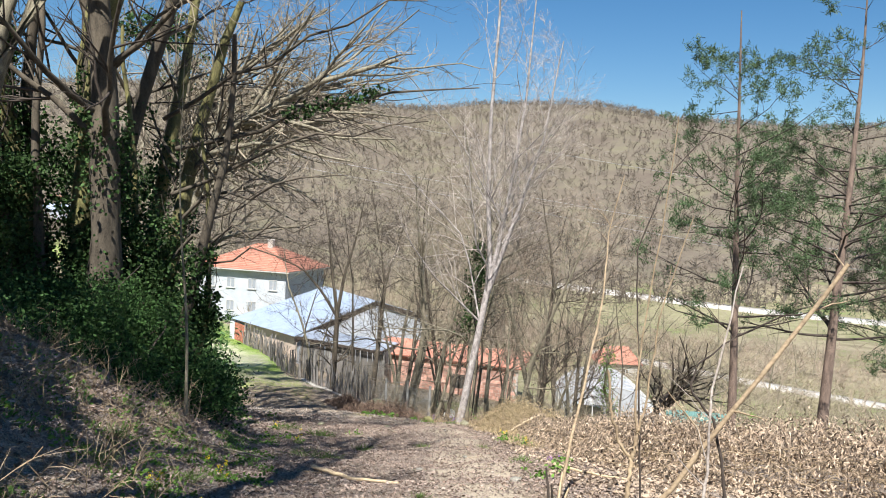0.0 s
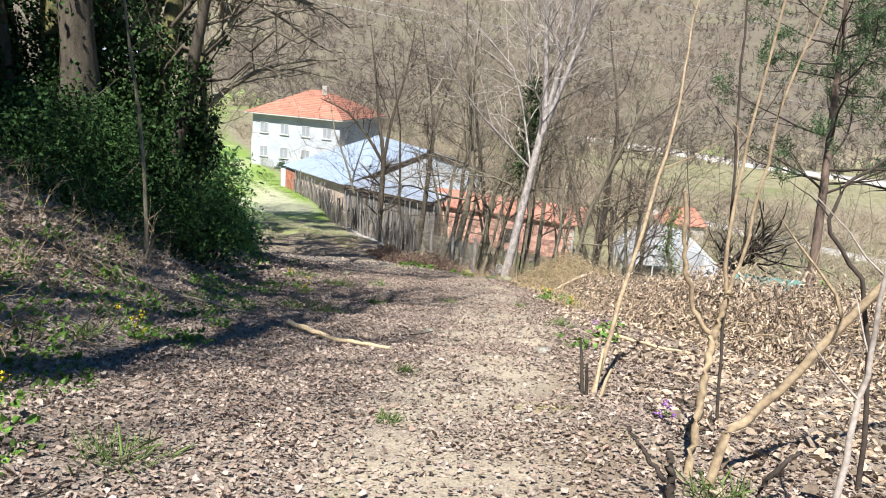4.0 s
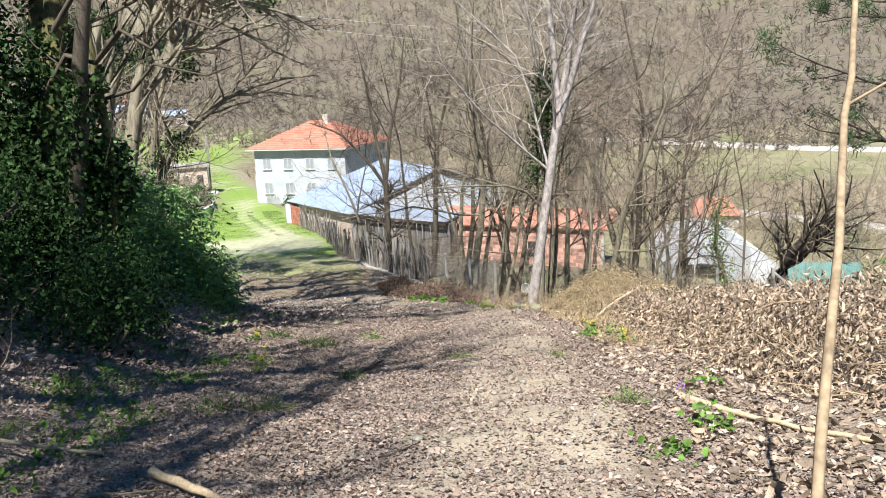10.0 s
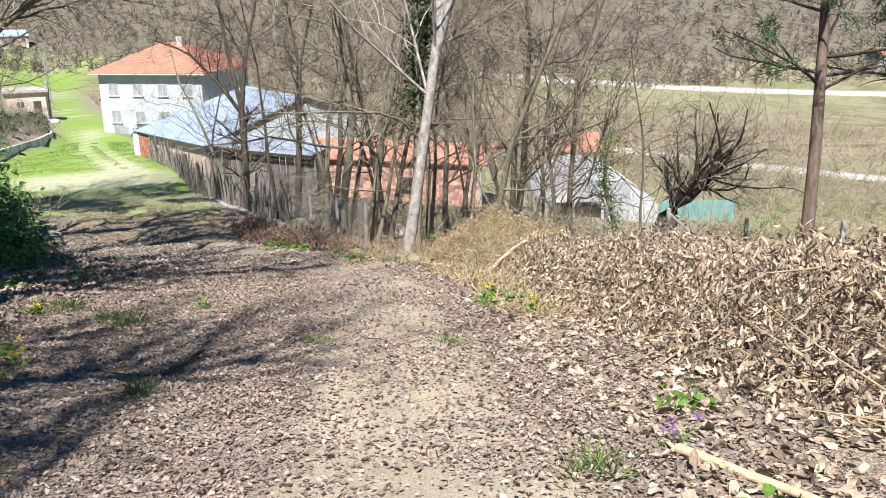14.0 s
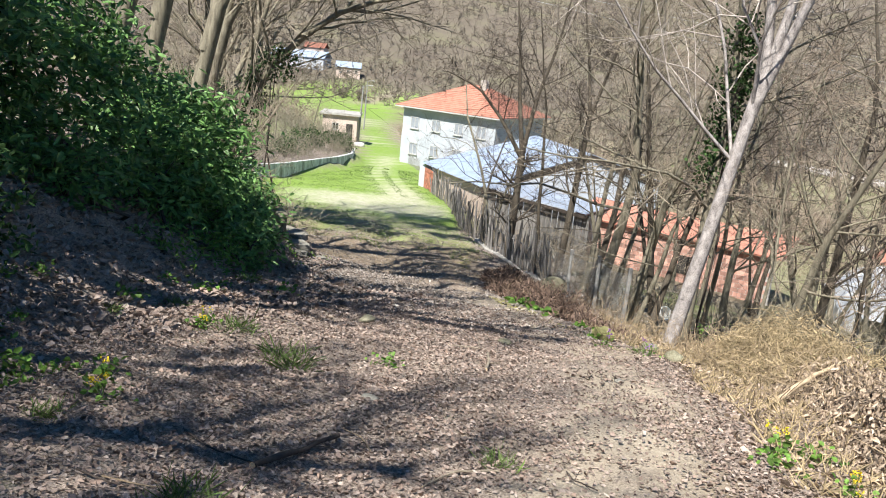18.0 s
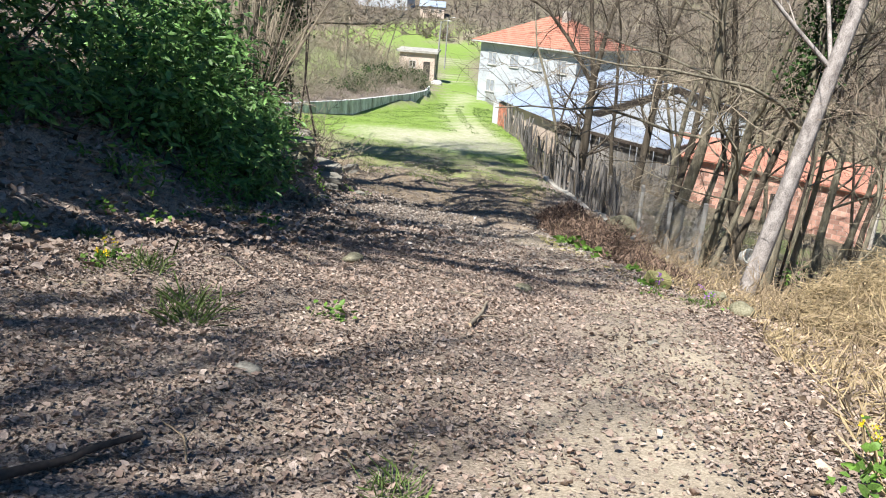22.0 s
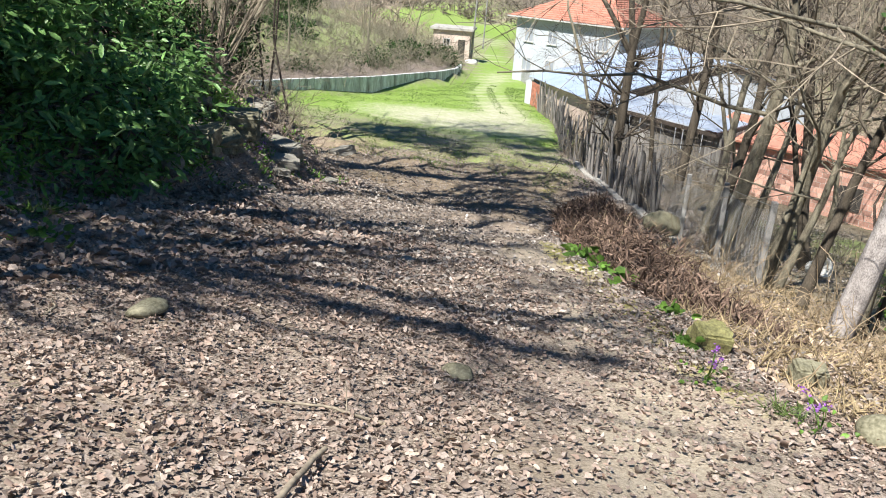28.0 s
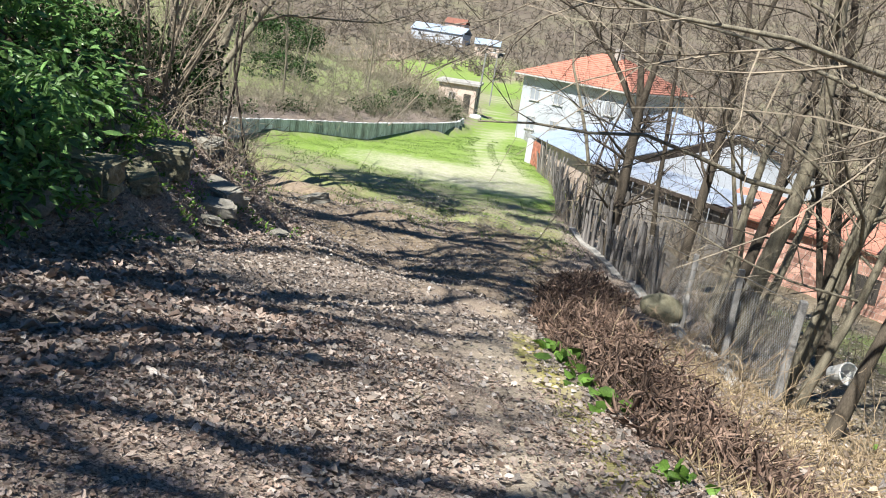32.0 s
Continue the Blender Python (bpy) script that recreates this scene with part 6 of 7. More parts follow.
strewn("leaf_litter", "pale dead leaves lying beside the lane", "leaves", 26000, (2.0, 9, 4, 18), 0.085, 0.045, BRUSH_LEAF, 84, keep=lambda x, y: 0.85 - 0.5 * smooth(x, 4, 9), curl=0.4)


def thicket(name, label, count, where, h, seed, mat, stems=6, twigs=4, r=0.011):
    """Low tangled leafless shrubs over a stretch of ground."""
    rng = np.random.RandomState(seed)
    x, y = where(rng, count)
    N = len(x) * stems
    bx, by = np.repeat(x, stems) + rng.normal(0, 0.22, N), np.repeat(y, stems) + rng.normal(0, 0.22, N)
    p = np.stack([bx, by, ground_z(bx, by) - 0.05], 1)
    D = rng.normal(size=(N, 3)) * (0.5, 0.5, 0.1) + np.array([0.05, 0, 0.9])
    L = np.repeat(rng.uniform(h[0], h[1], len(x)), stems) * rng.uniform(0.5, 1.15, N)
    pts = [p]
    for _ in range(4):
        D = D + rng.normal(size=(N, 3)) * 0.25 - np.array([0, 0, 0.06])
        D /= np.linalg.norm(D, axis=1, keepdims=True)
        pts.append(pts[-1] + D * (L / 4)[:, None])
    P = np.stack(pts, 1)
    R = np.tile(r * np.linspace(1, 0.35, 5), (N, 1))
    P1, R1 = offshoots(P, R, twigs, rng, (0.2, 1.0), (25, 70), (0.25, 0.5), 3, 0.6, 0.0, 0.22)
    ob = put_mesh(name, *joined([tubes(P, R, 3), ribbons(P1, np.maximum(R1, r * 0.45), rng)]), mat)
    return tagged(ob, label, "undergrowth", kind="stuff")


def beside_fence(rng, n):
    y = rng.uniform(31, 74, n)
    x = np.array([fence_x(v) for v in y]) + 0.2 + 7 * rng.uniform(0, 1, n) ** 1.5
    keep = ~((np.abs(x - 0.5) < 1.6) & (y < 45))
    return x[keep], y[keep]


def in_gardens(rng, n):
    y = rng.uniform(34, 110, n)
    x = rng.uniform(2, 42, n) + 0.15 * (y - 34)
    keep = (np.hypot((x - 12) / 5.5, (y - 57) / 8) > 1) & (np.hypot(x - 21, y - 99) > 5) & (np.hypot((x - 0.5) / 6, (y - 63) / 5) > 1)
    return x[keep], y[keep]


def behind_wall(rng, n):
    y = rng.uniform(50, 112, n)
    x = np.interp(y, TOE_Y, TOE_X) - 1.0 - 22 * rng.uniform(0, 1, n) ** 1.6
    return x, y


def on_nose(rng, n):
    y = rng.uniform(36, 47, n)
    x = np.interp(y, TOE_Y, TOE_X) - 0.8 - 7 * rng.uniform(0, 1, n)
    return x, y


def near_bank(rng, n):
    y = rng.uniform(3.5, 15, n)
    x = np.interp(y, TOE_Y, TOE_X) - 0.6 - 3.2 * rng.uniform(0, 1, n)
    return x, y


def right_edge(rng, n):
    y = rng.uniform(25, 41, n)
    x = np.interp(y, EDGE_R_Y, EDGE_R_X) + 0.9 + 3.5 * rng.uniform(0, 1, n)
    return x, y


def below_gardens(rng, n):
    y = rng.uniform(58, 112, n)
    x = rng.uniform(18, 100, n)
    low = np.interp(x, [20, 30, 40, 50, 56, 70, 160], [170, 150, 129, 123, 118, 116, 106])
    keep = (y < low - 12) & (waves(x, y, 14, 31) > -0.35)
    return x[keep], y[keep]


def in_valley(rng, n):
    y = rng.uniform(90, 300, n)
    x = rng.uniform(-70, 140, n) + 0.2 * (y - 90)
    road = np.interp(x, [-200, 25, 70, 111, 151, 186, 400], [380, 342, 318, 296, 281, 272, 255])
    low = np.interp(x, [20, 30, 40, 50, 56, 70, 160], [170, 150, 129, 123, 118, 116, 106])
    lane = np.interp(y, EDGE_R_Y, EDGE_R_X)
    keep = ~((y > road - 95) & (y < road + 14) & (x > 15)) & ~((y > low - 26) & (y < low + 7) & (x > 24)) & ((x > lane + 2) | (x < lane - 12)) & (np.hypot(x + 24, y - 107) > 12) & (np.hypot(x + 43.5, y - 121) > 7)
    return x[keep], y[keep]


thicket("thicket", "tangled grey leafless scrub behind the fence", 250, beside_fence, (0.8, 2.6), 401, TWIG)
thicket("thicket", "tan tangled scrub over the gardens", 1300, in_gardens, (0.6, 2.4), 402, SCRUB, 4, 5, r=0.018)
thicket("thicket", "grey-brown scrub and saplings below the gardens", 1500, below_gardens, (1.0, 3.4), 409, TWIG, 4, 6, r=0.03)
thicket("thicket", "leafless scrub on the slope above the wall", 560, behind_wall, (0.8, 3.4), 403, BARK, 6, 7, r=0.018)
thicket("thicket", "reddish leafless scrub over the valley", 900, in_valley, (3.0, 8.0), 408, TWIG_RED, 5, 8, 0.06)
thicket("thicket", "dead tangled stems on the end of the bank", 210, on_nose, (0.6, 2.0), 404, TWIG, 6, 5)
thicket("thicket", "dry bramble stems along the edge of the lane", 80, right_edge, (0.4, 1.3), 405, TWIG_TAN, r=0.008)
thicket("thicket", "low dry stems and brambles on the bank", 110, near_bank, (0.3, 1.0), 407, TWIG_TAN, r=0.006)
thicket("thicket", "grey-brown scrub over the valley", 2200, in_valley, (1.2, 4.5), 406, SCRUB, 4, 5, 0.05)


def blades(name, label, category, n, where, L, W, mat, seed, lean=0.5):
    rng = np.random.RandomState(seed)
    x, y = where(rng, n)
    c = np.stack([x, y, ground_z(x, y) - 0.01], 1)
    D = rng.normal(size=c.shape) * (lean, lean, 0.15) + np.array([0.1, -0.1, 0.75])
    ob = put_mesh(name, *leaves(c, D, rng.uniform(L[0], L[1], len(x)), W, rng, 0.35), mat)
    return tagged(ob, label, category, kind="stuff")


def dry_bank(rng, n):
    y = rng.uniform(21, 40, n)
    x = np.interp(y, EDGE_R_Y, EDGE_R_X) + 0.5 + 5 * rng.uniform(0, 1, n) ** 1.3
    return x, y


def far_grass(rng, n):
    y = 47 + 45 * rng.uniform(0, 1, n) ** 1.3
    right, left = np.interp(y, EDGE_R_Y, EDGE_R_X), np.interp(y, TOE_Y, TOE_X)
    x = left + (right + 0.5 - left) * rng.uniform(0, 1, n)
    bare = (np.hypot((x + 19) / 8, (y - 65.5) / 5) < 1) | (np.abs(np.abs(x - right + 2.9) - 0.85) < 0.5)
    keep = ~bare & (waves(x, y, 3.0, 12) > 0.15 - 0.9 * smooth(y, 56, 62))
    return x[keep], y[keep]


def bank_green(rng, n):
    y = rng.uniform(2, 20, n)
    x = np.interp(y, TOE_Y, TOE_X) + 0.6 - 4.5 * rng.uniform(0, 1, n) ** 1.1
    keep = waves(x, y, 1.4, 13) > 0.0
    return x[keep], y[keep]


blades("dry_grass", "straw-coloured dead grass along the edge", "grass", 18000, dry_bank, (0.08, 0.3), 0.01, STRAW, 411, 1.3)
blades("grass", "short bright green grass on the turning place", "grass", 30000, far_grass, (0.06, 0.16), 0.02, GRASS, 412)
def nose_green(rng, n):
    y = rng.uniform(27, 41, n)
    x = np.interp(y, TOE_Y, TOE_X) + 0.4 - 4.0 * rng.uniform(0, 1, n)
    keep = waves(x, y, 1.5, 33) > 0.1
    return x[keep], y[keep]


blades("ground_ivy", "small green ivy and weeds among the stones of the bank", "plants", 9000, nose_green, (0.05, 0.13), 0.045, WEED, 414, 1.2)
blades("ground_ivy", "small green leaves among the litter", "plants", 24000, bank_green, (0.04, 0.1), 0.04, WEED, 413, 1.2)


def bramble_mound():
    """The straw-coloured mound of dead brambles beyond the pale tree."""
    rng = np.random.RandomState(57)
    ob = thing("bramble_mound", on_ground(3.2, 31.5), "rounded mound of dead straw-coloured brambles and grass", "brambles", kind="stuff")
    n = 5200
    a, u = rng.uniform(0, 6.283, n), np.sqrt(rng.uniform(0, 1, n))
    x, y = 3.3 + 2.0 * u * np.cos(a), 31.2 + 3.4 * u * np.sin(a)
    h = 1.35 * (1 - u ** 2) * (0.8 + 0.25 * waves(x, y, 1.1, 18)) + 0.08
    s = np.stack([x, y, ground_z(x, y) + h * rng.uniform(0.25, 1.0, n)], 1)
    D = rng.normal(size=s.shape) * (1, 1, 0.45) + np.array([0.1, -0.2, 0.1])
    D /= np.linalg.norm(D, axis=1, keepdims=True)
    L = rng.uniform(0.3, 1.0, n)[:, None]
    P = np.stack([s - D * L * 0.5 - (0, 0, 0.08), s + (0, 0, 0.04), s + D * L * 0.5 - (0, 0, 0.1)], 1)
    put_mesh("stems", *tubes(P, np.tile([0.006, 0.005, 0.003], (n, 1)), 3), STRAW, ob)
    k = rng.randint(0, n, 9000)
    c = s[k] + rng.normal(0, 0.12, (9000, 3))
    put_mesh("dead_leaves", *leaves(c, rng.normal(size=c.shape) - (0, 0, 0.3), rng.uniform(0.05, 0.14, 9000), 0.022, rng, 0.5), STRAW, ob)


bramble_mound()


def bracken():
    """The reddish dead bracken between the lane and the fence."""
    rng = np.random.RandomState(52)
    ob = thing("dead_bracken", on_ground(-2.2, 36), "heap of reddish-brown dead bracken beside the lane", "bracken", kind="stuff")
    n = 15000
    y = rng.uniform(31.2, 45, n)
    x = np.interp(y, EDGE_R_Y, EDGE_R_X) + 0.1 + (1.9 + 0.3 * np.sin(y)) * rng.uniform(0, 1, n)
    e = (x - np.interp(y, EDGE_R_Y, EDGE_R_X)) / 2.0
    h = 0.62 * np.sin(np.clip(e, 0, 1) * 3.1) * (0.75 + 0.35 * waves(x, y, 1.5, 14)) * smooth(y, 31, 32.5) * smooth(y, 45.2, 42)
    c = np.stack([x, y, ground_z(x, y) + np.maximum(h, 0.03) * rng.uniform(0.2, 1.1, n)], 1)
    D = rng.normal(size=c.shape) * (0.7, 0.7, 0.8)
    put_mesh("fronds", *leaves(c, D, rng.uniform(0.09, 0.26, n), rng.uniform(0.012, 0.03, n), rng, 0.6), RUST_LEAF, ob, "reddish dead fronds")
    k = rng.randint(0, n, 900)
    s = c[k]
    Dn = rng.normal(size=s.shape) * (1, 1, 0.6) + (0, 0, 0.3)
    Dn /= np.linalg.norm(Dn, axis=1, keepdims=True)
    P = np.stack([s, s + Dn * 0.25 + rng.normal(0, 0.03, s.shape), s + Dn * 0.5 + rng.normal(0, 0.06, s.shape)], 1)
    put_mesh("stalks", *tubes(P, np.tile([0.006, 0.005, 0.003], (len(P), 1)), 3), RUST_LEAF, ob)


bracken()


# ---- stones ----
def stone(name, x, y, size, mat, label, seed, blocky=0.0, turn=0.0, tilt=0.0, group="", sink=0.25):
    rng = random.Random(seed)
    bm = bmesh.new()
    if blocky:
        bmesh.ops.create_cube(bm, size=2)
        bmesh.ops.bevel(bm, geom=list(bm.edges), offset=0.16, segments=2, affect="EDGES")
        bmesh.ops.subdivide_edges(bm, edges=[e for e in bm.edges if e.calc_length() > 0.7], cuts=4, use_grid_fill=True)
    else:
        bmesh.ops.create_icosphere(bm, subdivisions=3, radius=1)
    off = Vector((seed * 3.1, seed * 1.7, 0))
    for v in bm.verts:
        n = noise.noise(v.co * 1.1 + off) * (0.3 - 0.2 * blocky) + noise.noise(v.co * 3.2 + off) * 0.09 + noise.noise(v.co * 8 + off) * 0.03
        v.co = v.co * (1 + n)
        if not blocky:
            v.co.z = max(v.co.z, -0.75)
    for v in bm.verts:
        v.co = Vector((v.co.x * size[0] / 2, v.co.y * size[1] / 2, v.co.z * size[2] / 2))
    bmesh.ops.rotate(bm, cent=(0, 0, 0), matrix=Euler((tilt, tilt * 0.6, turn)).to_matrix(), verts=bm.verts)
    ob = part(name, bm, mat, None, "", not blocky)
    ob.location = on_ground(x, y, size[2] * (0.5 - sink))
    return tagged(ob, label, "rock", group)


stone("boulder", -3.5, 43.6, (1.0, 0.8, 0.75), STONE_MOSS, "rounded mossy boulder beside the fence", 1, sink=0.15)
stone("boulder", -0.45, 29.4, (0.34, 0.28, 0.3), MOSS_STONE, "yellow-green mossy block at the lane's edge", 2, 0.5, 0.6, 0.25, sink=0.25)
stone("boulder", -8.6, 31.0, (0.5, 0.4, 0.36), STONE, "pale rounded stone at the foot of the bank", 3)
stone("boulder", -9.0, 31.9, (0.36, 0.36, 0.3), STONE, "pale rounded stone at the foot of the bank", 4)
stone("stone_block", -9.4, 32.35, (0.9, 0.6, 0.5), STONE_MOSS, "squared mossy stone block in the bank", 5, 0.9, 0.4, 0.08)
stone("stone_block", -10.35, 34.75, (0.75, 0.65, 0.5), STONE_MOSS, "squared mossy stone block in the bank", 6, 0.9, 0.7, 0.14)
stone("stone_block", -9.75, 33.6, (0.75, 0.45, 0.34), STONE_MOSS, "weathered stone in the bank", 7, 0.7, -0.5, 0.3)
for n, (sx, sy, ss) in enumerate(((-10.3, 36.0, 0.6), (-9.9, 35.5, 0.5), (-10.5, 36.7, 0.4), (-9.6, 35.0, 0.35), (-10.6, 33.8, 0.4), (-15.4, 46.2, 0.7), (-8.0, 29.9, 0.3), (-12.4, 37.8, 0.6), (-9.0, 33.8, 0.28), (-10.1, 37.6, 0.35))):
    stone("slab_stone", sx, sy, (ss * 1.3, ss * 0.8, ss * 0.45), STONE, "pale flat stone half sunk in the bank", 20 + n, 0.6, n * 0.9, 0.2, "flat stones in the bank")
stone("boulder", 0.85, 27.3, (0.3, 0.24, 0.24), STONE_MOSS, "whitish limestone lump at the lane's edge", 40, sink=0.2)
stone("boulder", 0.42, 29.4, (0.3, 0.2, 0.26), STONE_MOSS, "grey upright stone among brambles", 41, 0.7, 0.4, 0.2, sink=0.2)
stone("boulder", -3.6, 44.6, (0.5, 0.4, 0.35), STONE, "grey stone beside the fence", 42)
for n, (sx, sy, ss) in enumerate(((-1.72, 26.6, 0.22), (-3.8, 25.9, 0.3), (-0.3, 14.4, 0.14), (1.2, 12.0, 0.2), (0.6, 17.5, 0.12), (-1.8, 21.0, 0.16), (0.2, 24.3, 0.13), (-4.2, 30.5, 0.2))):
    stone("flat_stone", sx, sy, (ss, ss * 0.75, ss * 0.35), STONE_MOSS if n < 2 else STONE, "small flat stone lying in the lane", 60 + n, 0, n * 1.3, 0, "stones in the lane", 0.1)


def kerb():
    ob = thing("kerb", on_ground(fence_x(44) - 0.2, 44), "broken concrete footing along the fence", "kerb", kind="structure")
    o = np.array(ob.location)
    rng = np.random.RandomState(3)
    ys = np.arange(38.5, 56, 1.25)
    for a in ys:
        b = a + 1.2
        p, q = np.array(on_ground(fence_x(a) - 0.18, a)), np.array(on_ground(fence_x(b) - 0.18, b))
        mid = (p + q) / 2
        bm = bmesh.new()
        L = np.linalg.norm(q - p) / 2
        box(bm, -L, L, -0.13, 0.13, -0.35, 0.12 + rng.uniform(-0.04, 0.03), bevel=0.025)
        k = part("kerb_stone", bm, CONCRETE, ob)
        k.location = mid - o
        k.rotation_euler = (rng.normal(0, 0.03), -math.atan2(q[2] - p[2], np.hypot(q[0] - p[0], q[1] - p[1])), math.atan2(q[1] - p[1], q[0] - p[0]))


kerb()


# ---- loose things ----
def bucket():
    ob = thing("bucket", on_ground(0.45, 43.0, 0.28), "white plastic bucket lying among the brambles", "bucket")
    ob.rotation_euler = (radians(62), radians(14), radians(35))
    bm = bmesh.new()
    prof = [(0.19, -0.22), (0.235, 0.2), (0.25, 0.2), (0.25, 0.23), (0.22, 0.23), (0.175, -0.2), (0.0, -0.2)]
    ring = [[bm.verts.new((r * math.cos(a), r * math.sin(a), z)) for a in [i * math.pi / 12 for i in range(24)]] for r, z in prof[:-1]]
    for a, b in zip(ring, ring[1:]):
        for i in range(24):
            bm.faces.new((a[i], a[(i + 1) % 24], b[(i + 1) % 24], b[i]))
    bm.faces.new(ring[0][::-1]), bm.faces.new(ring[-1])
    part("body", bm, WHITE_PLASTIC, ob, smooth_shade=False)
    t = np.linspace(0, math.pi, 12)
    line = np.stack([0.25 * np.cos(t), -0.1 * np.sin(t) - 0.0, 0.2 + 0.22 * np.sin(t)], 1)[None]
    v, q = tubes(line, np.full((1, 12), 0.006), 5)
    me = mesh_of("handle", v, q, WIRE)
    h = new("handle", me)
    h.parent = ob
    tagged(h, "wire handle")


bucket()


def fallen(name, pts, r, mat, label, seed, twigs=0, group=""):
    rng = np.random.RandomState(seed)
    P = np.array([[on_ground(x, y, h) for x, y, h in pts]])
    t = np.linspace(0, len(pts) - 1, 12)
    P = np.stack([np.interp(t, np.arange(len(pts)), P[0, :, k]) for k in range(3)], 1)[None] + rng.normal(0, r * 0.2, (1, 12, 3))
    R = r * np.linspace(1, 0.6, 12)[None] * rng.uniform(0.9, 1.1, (1, 12))
    v, q = tubes(P, R, 9)
    # closed ends
    ob = thing(name, P[0, 0], label, "branch", group)
    put_mesh("stick", v, q, mat, ob, smooth_shade=True)
    for e, c in ((P[0, 0], -1), (P[0, -1], 1)):
        way = Vector(P[0, 1] - P[0, 0] if c < 0 else P[0, -1] - P[0, -2]).normalized()
        bm = bmesh.new()
        bmesh.ops.create_circle(bm, cap_ends=True, segments=9, radius=float(R[0, 0] if c < 0 else R[0, -1]) * 0.98)
        cap = part("cut_end", bm, LOG, ob)
        cap.matrix_basis = Matrix.Translation(Vector(e) - Vector(P[0, 0])) @ way.to_track_quat("Z", "Y").to_matrix().to_4x4()
    if twigs:
        P1, R1 = offshoots(P, R, twigs, rng, (0.2, 1.0), (30, 60), (0.12, 0.3), 4, 0.5, 0.1, 0.15)
        for k in range(len(P1)):
            put_mesh("twig", *tubes(P1[k:k + 1], R1[k:k + 1], 4), mat, ob)
    return ob


fallen("log", [(-2.0, 12.95, 0.08), (-1.3, 12.6, 0.06), (-0.55, 12.2, 0.045)], 0.036, LOG, "pale barkless log lying in the litter", 1)
fallen("fallen_branch", [(-4.6, 12.5, 0.1), (-3.8, 13.2, 0.06), (-2.6, 13.4, 0.03)], 0.022, TWIG, "grey fallen branch on the bank", 2, 4)
fallen("fallen_branch", [(-1.85, 19.0, 0.03), (-1.73, 19.54, 0.05), (-1.6, 19.9, 0.08)], 0.026, TWIG_DARK, "short dark fallen branch in the litter", 3, 2)
fallen("fallen_branch", [(2.2, 25.6, 0.12), (2.9, 27.2, 0.5), (3.6, 28.6, 0.8)], 0.04, LOG, "pale broken branch propped in dry grass", 4, 2)
fallen("fallen_branch", [(2.2, 15.6, 0.03), (2.9, 14.6, 0.04), (3.6, 13.8, 0.02)], 0.03, LOG, "pale fallen pole beside the lane", 5)
fallen("fallen_branch", [(-1.32, 23.6, 0.03), (-1.41, 24.12, 0.05), (-1.58, 24.8, 0.06)], 0.022, TWIG, "short grey fallen branch in the litter", 6, 2)
rs = np.random.RandomState(90)
for n in range(34):
    sx, sy = rs.uniform(-6.5, 2.4), rs.uniform(3.5, 30)
    sx = min(max(sx, float(np.interp(sy, TOE_Y, TOE_X)) - 3), lane_edge(sy) + 0.6)
    a, L = rs.uniform(0, 6.28), rs.uniform(0.25, 0.9)
    fallen("fallen_twig", [(sx, sy, 0.02), (sx + 0.5 * L * math.cos(a), sy + 0.5 * L * math.sin(a), 0.035), (sx + L * math.cos(a + 0.3), sy + L * math.sin(a + 0.3), 0.025)], rs.uniform(0.005, 0.012), (TWIG, TWIG_DARK, TWIG_TAN)[n % 3], "thin dead twig lying in the litter", 500 + n, 2, "dead twigs in the lane")


# ---- small plants ----
def tuft(x, y, kind, seed, size=1.0, label=""):
    """A plant of its own: grass tuft, leafy weed or flowering weed."""
    rng = np.random.RandomState(seed)
    base = on_ground(x, y)
    name, label0, cat = {"grass": ("grass_tuft", "green grass tuft growing through dead leaves", "grass"), "weed": ("weed", "low green leafy weed in the litter", "plant"),
                         "yellow": ("yellow_flower", "green weed with yellow flowers in the litter", "flower"), "purple": ("purple_flower", "small purple flowers at the lane's edge", "flower"),
                         "broad": ("broadleaf_plant", "broad pale green leaves at the lane's edge", "plant")}[kind]
    ob = thing(name, base, label or label0, cat, name.replace("_", " ") + "s beside the lane")
    b = np.array(base)
    if kind == "grass":
        n = 130
        c = b + rng.normal(0, 0.09 * size, (n, 3)) * (1, 1, 0)
        D = rng.normal(size=(n, 3)) * (0.7, 0.7, 0.1) + (c - b) * 3 + (0, 0, 0.6)
        tagged(put_mesh("tussock", *leaves(c, D, rng.uniform(0.06, 0.2, n) * size, 0.005, rng, 0.4), GRASS, ob), kind="stuff")
    else:
        n = {"weed": 34, "yellow": 30, "purple": 22, "broad": 14}[kind]
        big = {"weed": 0.065, "yellow": 0.06, "purple": 0.045, "broad": 0.17}[kind] * size
        c = b + rng.normal(0, 0.09 * size, (n, 3)) * (1, 1, 0) + np.abs(rng.normal(0, 0.07 * size, (n, 1))) * np.array([0, 0, 1.0])
        D = rng.normal(size=(n, 3)) * (1, 1, 0.3) + (0, 0, 0.25)
        tagged(put_mesh("foliage", *leaves(c, D, big * rng.uniform(0.6, 1.3, n), big * 0.7, rng, 0.3), WEED, ob), kind="stuff")
    if kind in ("yellow", "purple"):
        for k in range(5 if kind == "yellow" else 4):
            p = b + np.append(rng.normal(0, 0.07, 2), rng.uniform(0.1, 0.28) * size)
            put_mesh("stalk", *tubes(np.array([[b, (b + p) / 2 + (0.01, 0, 0.02), p]]), np.full((1, 3), 0.003), 4), WEED, ob)
            m = 14
            c = p + rng.normal(0, 0.014, (m, 3))
            tagged(put_mesh("bloom", *leaves(c, rng.normal(size=(m, 3)), 0.019, 0.014, rng, 0.3), YELLOW if kind == "yellow" else PURPLE, ob), kind="stuff")


